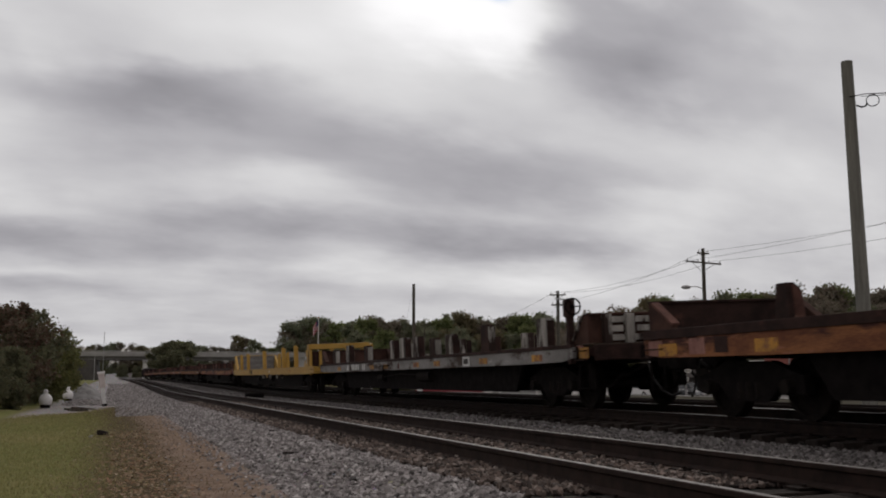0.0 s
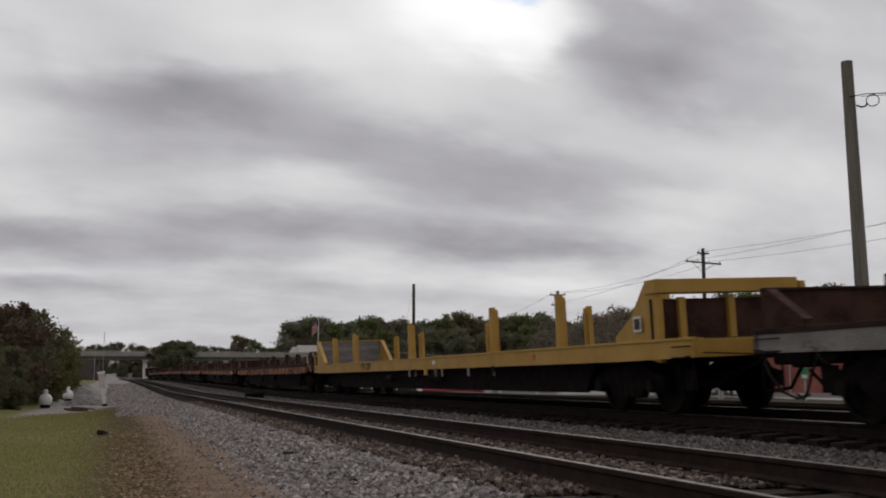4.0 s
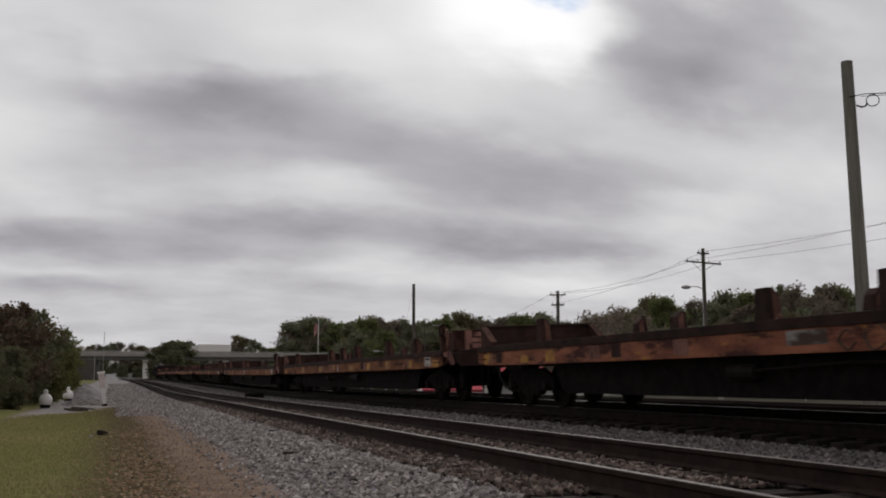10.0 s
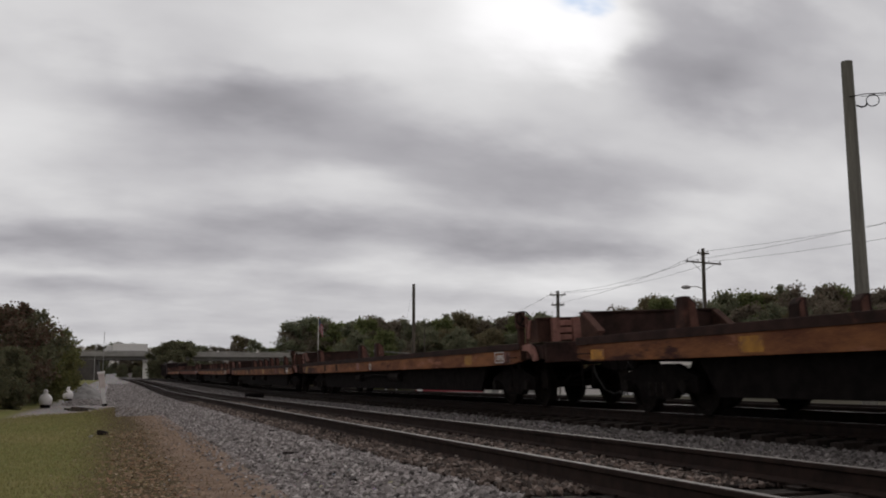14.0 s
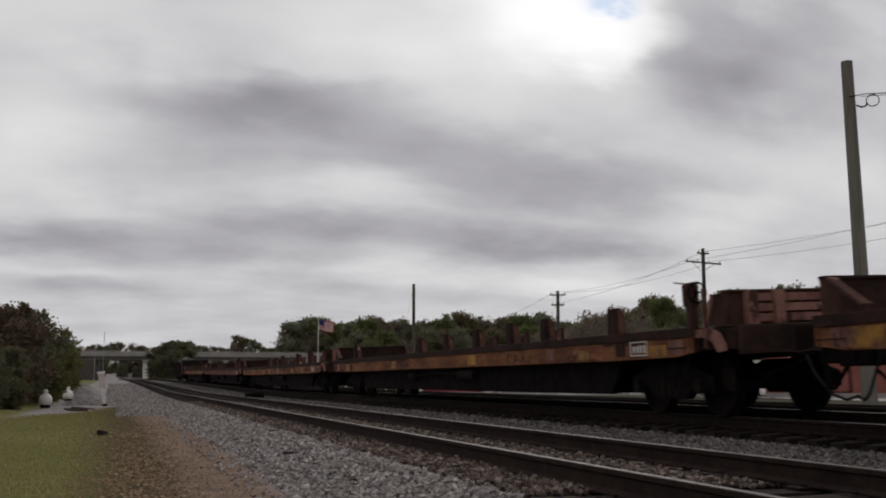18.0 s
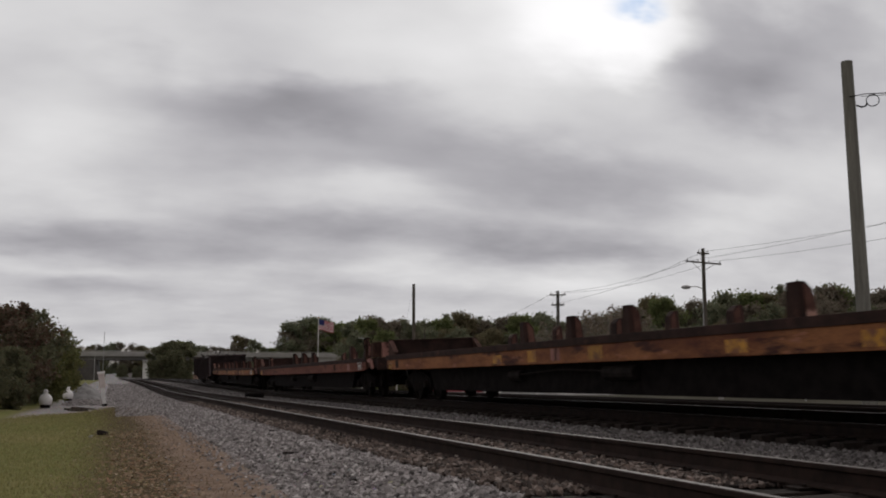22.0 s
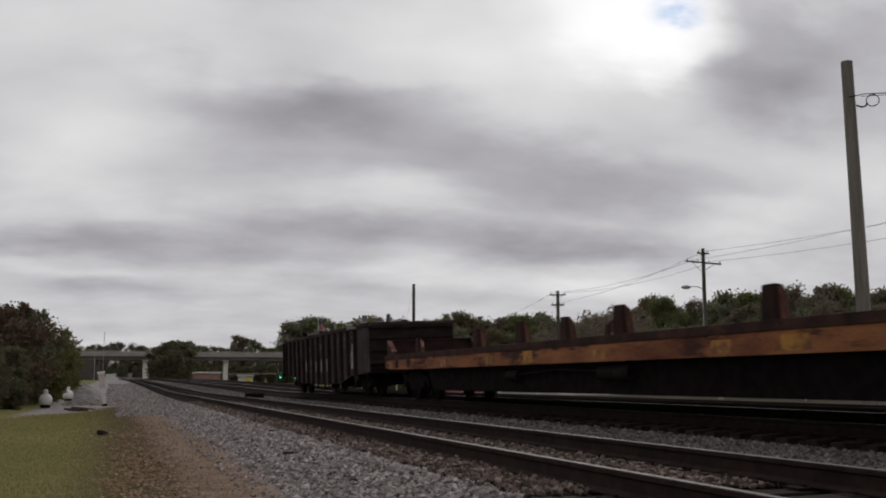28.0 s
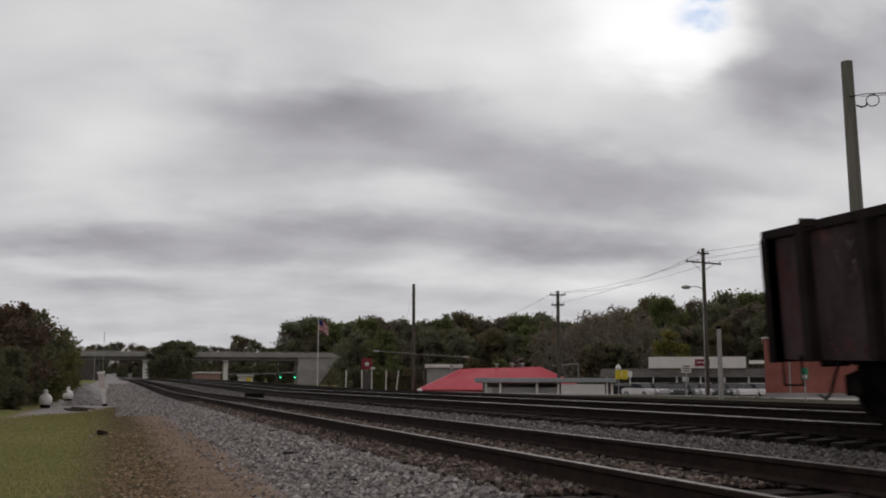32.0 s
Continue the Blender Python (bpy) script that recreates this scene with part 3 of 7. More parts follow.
def scatter_stones(name, zones, seed, material, label, cat):
    rs = np.random.RandomState(seed)
    cube = np.array([(-1, -1, -1), (1, -1, -1), (1, 1, -1), (-1, 1, -1), (-1, -1, 1), (1, -1, 1), (1, 1, 1), (-1, 1, 1)], float) * 0.6
    quads = np.array([(3, 2, 1, 0), (4, 5, 6, 7), (0, 1, 5, 4), (1, 2, 6, 5), (2, 3, 7, 6), (3, 0, 4, 7)])
    V = []
    for x0, x1, y0, y1, count, s0, s1, dz in zones:
        u = rs.rand(count)
        y = y0 * (y1 / y0) ** u
        x = rs.uniform(x0, x1, count)
        size = rs.uniform(s0, s1, count)
        z = ground_z(x, y) + dz + size * rs.uniform(0.0, 0.45, count)
        v = cube[None] + rs.uniform(-0.33, 0.33, (count, 8, 3))
        ang = rs.uniform(0, 6.28, (count, 2))
        c, s = np.cos(ang[:, 0])[:, None], np.sin(ang[:, 0])[:, None]
        v = np.stack([v[..., 0] * c - v[..., 1] * s, v[..., 0] * s + v[..., 1] * c, v[..., 2] * 0.8], -1)
        c, s = np.cos(ang[:, 1])[:, None], np.sin(ang[:, 1])[:, None]
        v = np.stack([v[..., 0], v[..., 1] * c - v[..., 2] * s, v[..., 1] * s + v[..., 2] * c], -1)
        V.append(v * size[:, None, None] + np.stack([x, y, z], -1)[:, None])
    V = np.concatenate(V)
    F = (quads[None] + 8 * np.arange(len(V))[:, None, None]).reshape(-1, 4)
    return tagged(raw(name, V.reshape(-1, 3).tolist(), F.tolist(), material), label, cat, kind="stuff")


STONE = island("ballast_stone", [(0.055, 0.05, 0.048), (0.19, 0.176, 0.171), (0.3, 0.278, 0.272), (0.42, 0.39, 0.385), (0.1, 0.09, 0.086), (0.58, 0.55, 0.54)], 0.9)
STONE_MID = island("grey_ballast_stone", [(0.036, 0.032, 0.031), (0.098, 0.091, 0.088), (0.14, 0.13, 0.127), (0.205, 0.192, 0.188), (0.066, 0.06, 0.058), (0.29, 0.274, 0.27)], 0.9)
STONE_DARK = island("sooty_ballast_stone", [(0.03, 0.024, 0.021), (0.08, 0.06, 0.05), (0.14, 0.105, 0.088), (0.045, 0.036, 0.031), (0.2, 0.15, 0.125), (0.27, 0.23, 0.205)], 0.9)
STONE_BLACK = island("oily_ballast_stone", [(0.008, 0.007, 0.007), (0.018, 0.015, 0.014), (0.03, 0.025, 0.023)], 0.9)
scatter_stones("ballast_stones", [(1.55, 2.8, 6.5, 40, 14000, 0.015, 0.034, 0), (1.2, 1.6, 7.0, 30, 800, 0.01, 0.024, 0), (0.5, 1.3, 7.0, 30, 160, 0.008, 0.018, 0), (0.2, 1.8, 31, 47, 3000, 0.014, 0.034, 0), (-0.2, 2.7, 46, 140, 7000, 0.025, 0.05, 0), (0.2, 2.7, 38, 90, 6000, 0.02, 0.04, 0), (-1.9, 1.4, 43, 75, 5000, 0.02, 0.04, 0)], 5, STONE, "loose grey crushed-stone ballast", "ballast")
scatter_stones("middle_ballast", [(5.35, 8.2, 7.5, 60, 18500, 0.02, 0.042, 0), (5.35, 8.2, 58, 130, 5000, 0.03, 0.06, 0)], 7, STONE_MID, "dull grey crushed stone between two tracks", "ballast")
scatter_stones("sooty_stones", [(2.7, 5.4, 6.5, 40, 13000, 0.016, 0.036, 0.03)], 6, STONE_DARK, "dark oil-stained ballast between the ties", "ballast")
scatter_stones("oily_stones", [(8.25, 9.0, 8, 45, 3500, 0.02, 0.045, 0)], 8, STONE_BLACK, "black ballast along the main line", "ballast")

# ---- train ----
# places along the train, counted from its head; it gathers speed all the way
Q_ORANGE, PITCH = -53.85, 27.2


def gone(t):
    """How far the train has run at t seconds."""
    return 8.40973 * (t - 16) + 0.03919 * (t - 16) ** 2 - 0.00029856 * (t - 16) ** 3


def on_track(q, t=0.0):
    y = q - gone(t)
    a, b = float(rise(y - 10.5)), float(rise(y + 10.5))
    return pose(9.41, y, 0.125 + (a + b) / 2, math.degrees(math.atan2(b - a, 21.0)), -CANT, 0)


def truck_parts(car, y):
    """A four-wheeled truck under a car: side frames, bolster, springs, two wheelsets."""
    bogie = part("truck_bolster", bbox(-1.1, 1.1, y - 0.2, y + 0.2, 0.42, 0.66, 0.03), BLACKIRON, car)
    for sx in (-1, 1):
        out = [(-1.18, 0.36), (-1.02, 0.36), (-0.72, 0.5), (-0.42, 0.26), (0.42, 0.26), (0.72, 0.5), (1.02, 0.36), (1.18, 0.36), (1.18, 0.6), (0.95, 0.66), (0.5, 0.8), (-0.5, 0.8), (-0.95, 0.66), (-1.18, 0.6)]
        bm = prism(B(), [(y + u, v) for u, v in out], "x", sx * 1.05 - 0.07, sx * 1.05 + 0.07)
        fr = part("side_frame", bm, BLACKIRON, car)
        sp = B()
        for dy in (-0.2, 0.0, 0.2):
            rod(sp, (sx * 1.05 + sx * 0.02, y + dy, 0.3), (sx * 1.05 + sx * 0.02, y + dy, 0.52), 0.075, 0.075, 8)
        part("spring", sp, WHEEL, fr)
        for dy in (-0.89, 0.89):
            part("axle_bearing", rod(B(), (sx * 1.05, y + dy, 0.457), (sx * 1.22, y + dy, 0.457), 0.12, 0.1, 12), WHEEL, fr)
    return bogie


WHEEL_PROF = [(0.06, -0.08), (0.13, -0.07), (0.14, -0.02), (0.36, 0.0), (0.375, -0.04), (0.485, -0.045), (0.485, -0.02), (0.457, -0.008), (0.45, 0.09), (0.385, 0.095), (0.37, 0.04), (0.15, 0.03), (0.13, 0.09), (0.06, 0.09)]


def wheelset_mesh():
    bm = B()
    for sx in (-1, 1):
        w_ = lathe(B(), WHEEL_PROF, 24, "x")
        me = bpy.data.meshes.new("w")
        if sx < 0:
            bmesh.ops.rotate(w_, verts=w_.verts[:], cent=(0, 0, 0), matrix=Matrix.Rotation(math.pi, 3, "Z"))
        bmesh.ops.translate(w_, verts=w_.verts[:], vec=(sx * 0.7525, 0, 0))
        w_.to_mesh(me)
        w_.free()
        bm.from_mesh(me)
        bpy.data.meshes.remove(me)
    rod(bm, (-1.15, 0, 0), (1.15, 0, 0), 0.08, 0.08, 10)
    me = bpy.data.meshes.new("wheelset")
    bm.to_mesh(me)
    bm.free()
    me.materials.append(WHEEL)
    return me


WHEELSET = wheelset_mesh()


def wheelsets(car, y):
    for dy in (-0.89, 0.89):
        o = new("wheelset", WHEELSET)
        o.parent, o.location = car, (0, y + dy, 0.457)


def coupler(car, y, s):
    """Coupler and hoses at the end y; s is the way it points."""
    bm = box(B(), -0.1, 0.1, min(y, y + s * 0.55), max(y, y + s * 0.55), 0.72, 0.94)
    box(bm, -0.18, 0.14, min(y + s * 0.5, y + s * 0.8), max(y + s * 0.5, y + s * 0.8), 0.68, 0.98)
    bmesh.ops.bevel(bm, geom=bm.edges[:], offset=0.03, segments=1, affect="EDGES")
    part("coupler", bm, BLACKIRON, car)
    pts = [(-0.35, y + s * 0.1, 0.85), (-0.36, y + s * 0.25, 0.6), (-0.3, y + s * 0.45, 0.34), (-0.22, y + s * 0.65, 0.25), (-0.16, y + s * 0.85, 0.3)]
    part("air_hose", tube(B(), pts, 0.02, 8), TYRE, car)
    part("uncoupling_lever", tube(B(), [(-1.35, y + s * 0.12, 0.95), (-0.5, y + s * 0.14, 0.9), (-0.2, y + s * 0.3, 0.95)], 0.012, 6), BLACKRUST, car)


def bars(name, parent, x, y0, y1, z0, z1, count, material, seed):
    """Writing too worn to read: a row of plain bars on the near side."""
    r = random.Random(seed)
    step = (y1 - y0) / count
    for i in range(count):
        wd = step * r.uniform(0.45, 0.75)
        part(name, box(B(), x - 0.006, x, y0 + i * step, y0 + i * step + wd, z0, z1 - r.uniform(0, 0.02)), material, parent)


def stake(car, x, y, z0, z1, w0, w1, d, material, name="stake"):
    """A tapered side stake with a pocket at its foot."""
    s = 1 if x > 0 else -1
    out = [(-w0 / 2, z0), (w0 / 2, z0), (w1 / 2, z1), (-w1 / 2, z1)]
    bm = prism(B(), [(y + u, v) for u, v in out], "x", x - s * d, x)
    # inner flange and web make it a channel
    prism(bm, [(y - 0.02, z0), (y + 0.02, z0), (y + 0.02, z1 - 0.04), (y - 0.02, z1 - 0.12)], "x", x - s * (d + 0.08), x - s * d)
    bmesh.ops.bevel(bm, geom=[e for e in bm.edges if e.is_manifold], offset=0.006, segments=1, affect="EDGES")
    return part(name, bm, material, car)


def box_stake(car, x, y, z0, z1, wd, lean=0.0, depth=0.2):
    """A stubby fabricated stake: a rusty box with its inner top corner cut off, an added paler front plate coloured as
    the lit face, and a foot.
    """
    s = -1 if x > 0 else 1
    out = [(x, z0), (x + s * 0.01, z1), (x + s * depth * 0.55, z1), (x + s * depth, z1 - 0.1), (x + s * (depth + 0.03), z0)]
    bm = prism(B(), out, "y", y - wd / 2, y + wd / 2)
    for v in bm.verts:
        if v.co.z > z0 + 0.2:
            v.co.y += lean - (v.co.y - y) * 0.22
    bmesh.ops.bevel(bm, geom=bm.edges[:], offset=0.012, segments=1, affect="EDGES")
    st = part("stake", bm, BLACKRUST, car)
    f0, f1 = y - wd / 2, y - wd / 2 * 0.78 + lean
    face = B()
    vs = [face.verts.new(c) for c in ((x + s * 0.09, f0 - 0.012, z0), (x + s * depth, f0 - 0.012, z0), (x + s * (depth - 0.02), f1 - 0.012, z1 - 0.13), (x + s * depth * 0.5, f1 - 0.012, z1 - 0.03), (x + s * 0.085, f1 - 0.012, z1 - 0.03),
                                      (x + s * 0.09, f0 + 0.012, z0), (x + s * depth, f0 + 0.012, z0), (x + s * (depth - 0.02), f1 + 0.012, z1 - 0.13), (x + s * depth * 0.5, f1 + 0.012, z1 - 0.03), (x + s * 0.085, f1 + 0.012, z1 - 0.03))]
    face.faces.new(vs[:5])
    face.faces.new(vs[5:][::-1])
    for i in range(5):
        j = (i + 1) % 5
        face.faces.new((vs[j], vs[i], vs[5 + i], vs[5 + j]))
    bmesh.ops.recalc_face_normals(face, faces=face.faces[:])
    part("face_plate", face, STAKERUST, st, "paler front plate, coloured as the lit face")
    return st


def bulkhead(car, y, s, height, deck, mat_panel, mat_post, mat_gusset, gusset=1.0, board=None, ladder=True, mat_flange=None, flat_top=0.12, gx=1.26):
    """An end bulkhead across the deck at y, with gussets towards the middle of the car (away from s)."""
    top = deck + height
    if board:
        k = max(3, int(round(height / 0.2)))
        for i in range(k):
            z0 = deck + 0.02 + i * (height - 0.02) / k
            part("board", bbox(-1.22, 1.22, y - 0.04, y + 0.04, z0, z0 + (height - 0.02) / k - 0.006, 0.006), board, car)
    else:
        bm = box(B(), -gx + 0.04, gx - 0.04, y - 0.03, y + 0.03, deck, top)
        part("bulkhead_panel", bm, mat_panel, car)
    part("bulkhead_cap", bbox(-gx - 0.04, gx + 0.04, y - 0.07, y + 0.07, top, top + 0.04, 0.012), mat_gusset if board else mat_panel, car)
    for sx in (-1, 1):
        out = [(y + s * 0.06, deck), (y + s * 0.06, top), (y - s * flat_top, top), (y - s * gusset, deck + 0.08), (y - s * gusset, deck)]
        gs = part("gusset", prism(B(), out, "x", sx * gx - 0.03, sx * gx + 0.03), mat_gusset, car)
        p0, p1 = Vector((sx * gx, y - s * flat_top, top)), Vector((sx * gx, y - s * gusset, deck + 0.08))
        up = Vector((0, -(p1 - p0).z, (p1 - p0).y)).normalized() * 0.02
        fl = B()
        for c in (p0, p1):
            for dx in (-0.07, 0.07):
                for k in (-1, 1):
                    fl.verts.new(c + up * k + Vector((dx, 0, 0)))
        fl.verts.ensure_lookup_table()
        for f in ((0, 1, 3, 2), (6, 7, 5, 4), (0, 4, 5, 1), (3, 7, 6, 2), (1, 5, 7, 3), (2, 6, 4, 0)):
            fl.faces.new([fl.verts[i] for i in f])
        bmesh.ops.recalc_face_normals(fl, faces=fl.faces[:])
        part("gusset_flange", fl, mat_flange or mat_gusset if sx < 0 else mat_gusset, gs)
    if ladder:
        for x in (-1.0, -0.55, 0.55, 1.0):
            part("bulkhead_post", bbox(x - 0.08, x + 0.08, y + s * 0.03 if s > 0 else y - 0.16, y + 0.16 if s > 0 else y - 0.03, deck - 0.15, top + 0.02, 0.012), mat_post, car)
        for x0, x1 in ((-0.92, -0.63), (-0.47, 0.47), (0.63, 0.92)):
            for z in (0.2, 0.52, 0.84):
                part("bulkhead_rib", bbox(x0, x1, y + (0.03 if s > 0 else -0.1), y + (0.1 if s > 0 else -0.03), deck + height * z - 0.06, deck + height * z + 0.05, 0.008), mat_post, car)


def flat_body(car, half, deck, bottom, paint, deckmat, belly=0.29, strip=0.0, nose=0.0):
    """Side sills, deck, centre sill with a deep belly, cross bearers, end sills."""
    for sx in (-1, 1):
        a, b = (sx * 1.42, sx * 1.34)
        f = -half + nose
        out = [(f, bottom + 0.08), (f + 0.5, bottom + 0.02), (f + 2.5, bottom), (half - 3.0, bottom), (half - 0.5, bottom + 0.02), (half, bottom + 0.08), (half, deck - 0.03), (f, deck - 0.03)]
        part("side_sill", prism(B(), out, "x", min(a, b), max(a, b)), paint, car)
        if strip:
            part("rub_rail", bbox(min(sx * 1.44, sx * 1.3), max(sx * 1.44, sx * 1.3), f, half, deck - strip, deck + 0.01, 0.01), BLACKRUST, car)
        part("sill_flange", box(B(), min(sx * 1.33, sx * 1.25), max(sx * 1.33, sx * 1.25), f, half, deck - 0.03, deck), paint, car)
    k = int(half * 2 / 0.6)
    first = None
    for i in range(k):
        y = -half + (i + 0.5) * 2 * half / k
        if first is None:
            first = part("deck_plank", bbox(-1.24, 1.24, -half / k + 0.006, half / k - 0.006, deck - 0.055, deck - 0.005, 0.006), deckmat, car)
            first.location = (0, y, 0)
        else:
            again(first, pose(0, y, 0))
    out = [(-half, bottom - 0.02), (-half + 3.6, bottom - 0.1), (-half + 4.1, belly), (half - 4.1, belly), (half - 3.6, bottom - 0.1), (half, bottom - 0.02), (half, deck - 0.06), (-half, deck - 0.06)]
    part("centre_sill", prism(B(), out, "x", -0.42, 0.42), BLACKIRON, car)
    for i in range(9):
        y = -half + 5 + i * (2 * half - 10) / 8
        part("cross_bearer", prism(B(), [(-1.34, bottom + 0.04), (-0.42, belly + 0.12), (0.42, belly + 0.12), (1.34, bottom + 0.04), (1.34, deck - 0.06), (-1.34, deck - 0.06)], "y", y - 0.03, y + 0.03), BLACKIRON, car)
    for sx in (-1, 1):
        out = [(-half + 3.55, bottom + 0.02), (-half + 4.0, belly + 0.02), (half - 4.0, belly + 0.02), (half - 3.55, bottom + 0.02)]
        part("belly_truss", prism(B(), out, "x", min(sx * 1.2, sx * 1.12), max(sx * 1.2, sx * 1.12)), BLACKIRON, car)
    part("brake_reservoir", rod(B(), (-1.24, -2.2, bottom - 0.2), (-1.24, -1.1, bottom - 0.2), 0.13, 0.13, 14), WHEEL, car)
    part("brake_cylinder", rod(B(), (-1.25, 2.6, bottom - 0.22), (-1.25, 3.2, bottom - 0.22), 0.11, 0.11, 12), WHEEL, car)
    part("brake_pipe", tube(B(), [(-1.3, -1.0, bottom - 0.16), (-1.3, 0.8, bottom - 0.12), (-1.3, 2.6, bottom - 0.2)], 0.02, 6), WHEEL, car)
    for s in (-1, 1):
        wd = 1.28 if nose and s < 0 else 1.42
        part("end_sill", bbox(-wd, wd, s * half - (0.12 if s > 0 else 0), s * half + (0 if s > 0 else 0.12), bottom + 0.02, deck - 0.02, 0.015), BLACKRUST if nose else paint, car)
        coupler(car, s * half, s)
        # brake rigging between the truck and the end
        y0 = s * (half - 1.0)
        part("brake_rod", tube(B(), [(-0.7, s * (half - 0.15), 0.66), (-0.75, s * (half - 0.5), 0.44), (-0.72, s * (half - 0.85), 0.4), (-0.6, s * (half - 1.2), 0.52)], 0.024, 6), BLACKIRON, car)
        part("brake_chain", tube(B(), [(0.5, s * (half - 0.1), 0.7), (0.45, s * (half - 0.35), 0.36), (0.4, s * (half - 0.7), 0.32), (0.3, s * (half - 1.1), 0.55)], 0.03, 6), BLACKIRON, car)
        part("train_pipe", tube(B(), [(-0.5, s * (half - 1.4), 0.62), (-0.48, s * (half - 0.5), 0.6), (-0.35, s * (half + 0.1), 0.8)], 0.028, 6), BLACKIRON, car)
        part("brake_lever", bbox(-0.98, -0.94, min(y0, y0 + s * 0.3), max(y0, y0 + s * 0.3), 0.38, 0.72, 0.008), WHEEL, car)
    if nose:
        for sx in (-1, 1):
            out = [(-half + nose, deck - 0.04), (-half + nose * 0.62, deck - 0.02), (-half + nose * 0.42, deck - 0.1), (-half + nose * 0.3, deck - 0.26), (-half + nose * 0.28, bottom + 0.08), (-half + nose * 0.46, bottom + 0.06), (-half + nose * 0.56, bottom + 0.2), (-half + nose * 0.75, bottom + 0.28), (-half + nose, bottom + 0.28)]
            part("corner_bracket", prism(B(), out, "x", sx * 1.36 - 0.025, sx * 1.36 + 0.025), PINKRUST, car)
            part("corner_web", bbox(min(sx * 1.3, sx * 1.22), max(sx * 1.3, sx * 1.22), -half + 0.12, -half + nose + 0.1, bottom + 0.1, deck - 0.06, 0.01), BLACKRUST, car)


def brake_stand(car, x, y, deck, height, material):
    st = part("brake_stand", bbox(x - 0.06, x + 0.06, y - 0.07, y + 0.07, deck - 0.35, deck + height - 0.1, 0.02), material, car)
    part("gear_housing", bbox(x - 0.09, x + 0.09, y - 0.11, y + 0.13, deck + height - 0.36, deck + height, 0.07), material, st)
    bm = B()
    pts = [(x + 0.15 * math.cos(a * 0.5236), y - 0.16, deck + height - 0.16 + 0.15 * math.sin(a * 0.5236)) for a in range(13)]
    tube(bm, pts, 0.016, 6)
    rod(bm, (x, y - 0.1, deck + height - 0.16), (x, y - 0.17, deck + height - 0.16), 0.03, 0.03, 8)
    for a in range(0, 12, 4):
        rod(bm, (x, y - 0.16, deck + height - 0.16), pts[a], 0.012, 0.012, 6)
    part("brake_wheel", bm, BLACKIRON, st)
    part("release_lever", tube(B(), [(x - 0.08, y, deck + height - 0.02), (x - 0.26, y + 0.02, deck + height)], 0.014, 6), GALV, st)


def grab_irons(car, y, deck, s):
    for z in (deck - 0.28, deck - 0.12):
        part("grab_iron", tube(B(), [(-1.42, y, z), (-1.48, y, z), (-1.48, y - s * 0.42, z), (-1.42, y - s * 0.42, z)], 0.012, 6), BLACKRUST, car)
    part("sill_step", tube(B(), [(-1.38, y, deck - 0.35), (-1.39, y, 0.42), (-1.39, y - s * 0.4, 0.42), (-1.38, y - s * 0.4, deck - 0.35)], 0.018, 6), BLACKIRON, car)


HALF = 12.78
DECK, BOTTOM = 1.31, 0.88
# the far end of a car is +y, the end towards the head of the train is -y


NOSE = 1.0
NEAR_STAKES = (-9.25, -6.4, -2.2, 0.0, 2.2, 9.35)
FAR_STAKES = (-8.2, -1.3, 0.9, 3.2, 8.6, 10.0)


def scrawl(car, y0, y1, z0, z1, material, seed, loops, label):
    """Looping strokes of sprayed paint on the sill."""
    r = random.Random(seed)
    bm = B()
    for k in range(loops):
        c = y0 + (k + 0.5) * (y1 - y0) / loops
        ry, rz = (y1 - y0) / loops * r.uniform(0.3, 0.55), (z1 - z0) / 2 * r.uniform(0.7, 1.0)
        a0, a1 = r.uniform(0, 3), r.uniform(5.0, 8.5)
        zc = (z0 + z1) / 2 + r.uniform(-0.03, 0.03)
        tube(bm, [(-1.421, c + ry * math.cos(a0 + (a1 - a0) * i / 14), zc + rz * math.sin(a0 + (a1 - a0) * i / 14) + 0.03 * math.sin(i)) for i in range(15)], 0.013, 5)
    return part("paint_scrawl", bm, material, car, label)


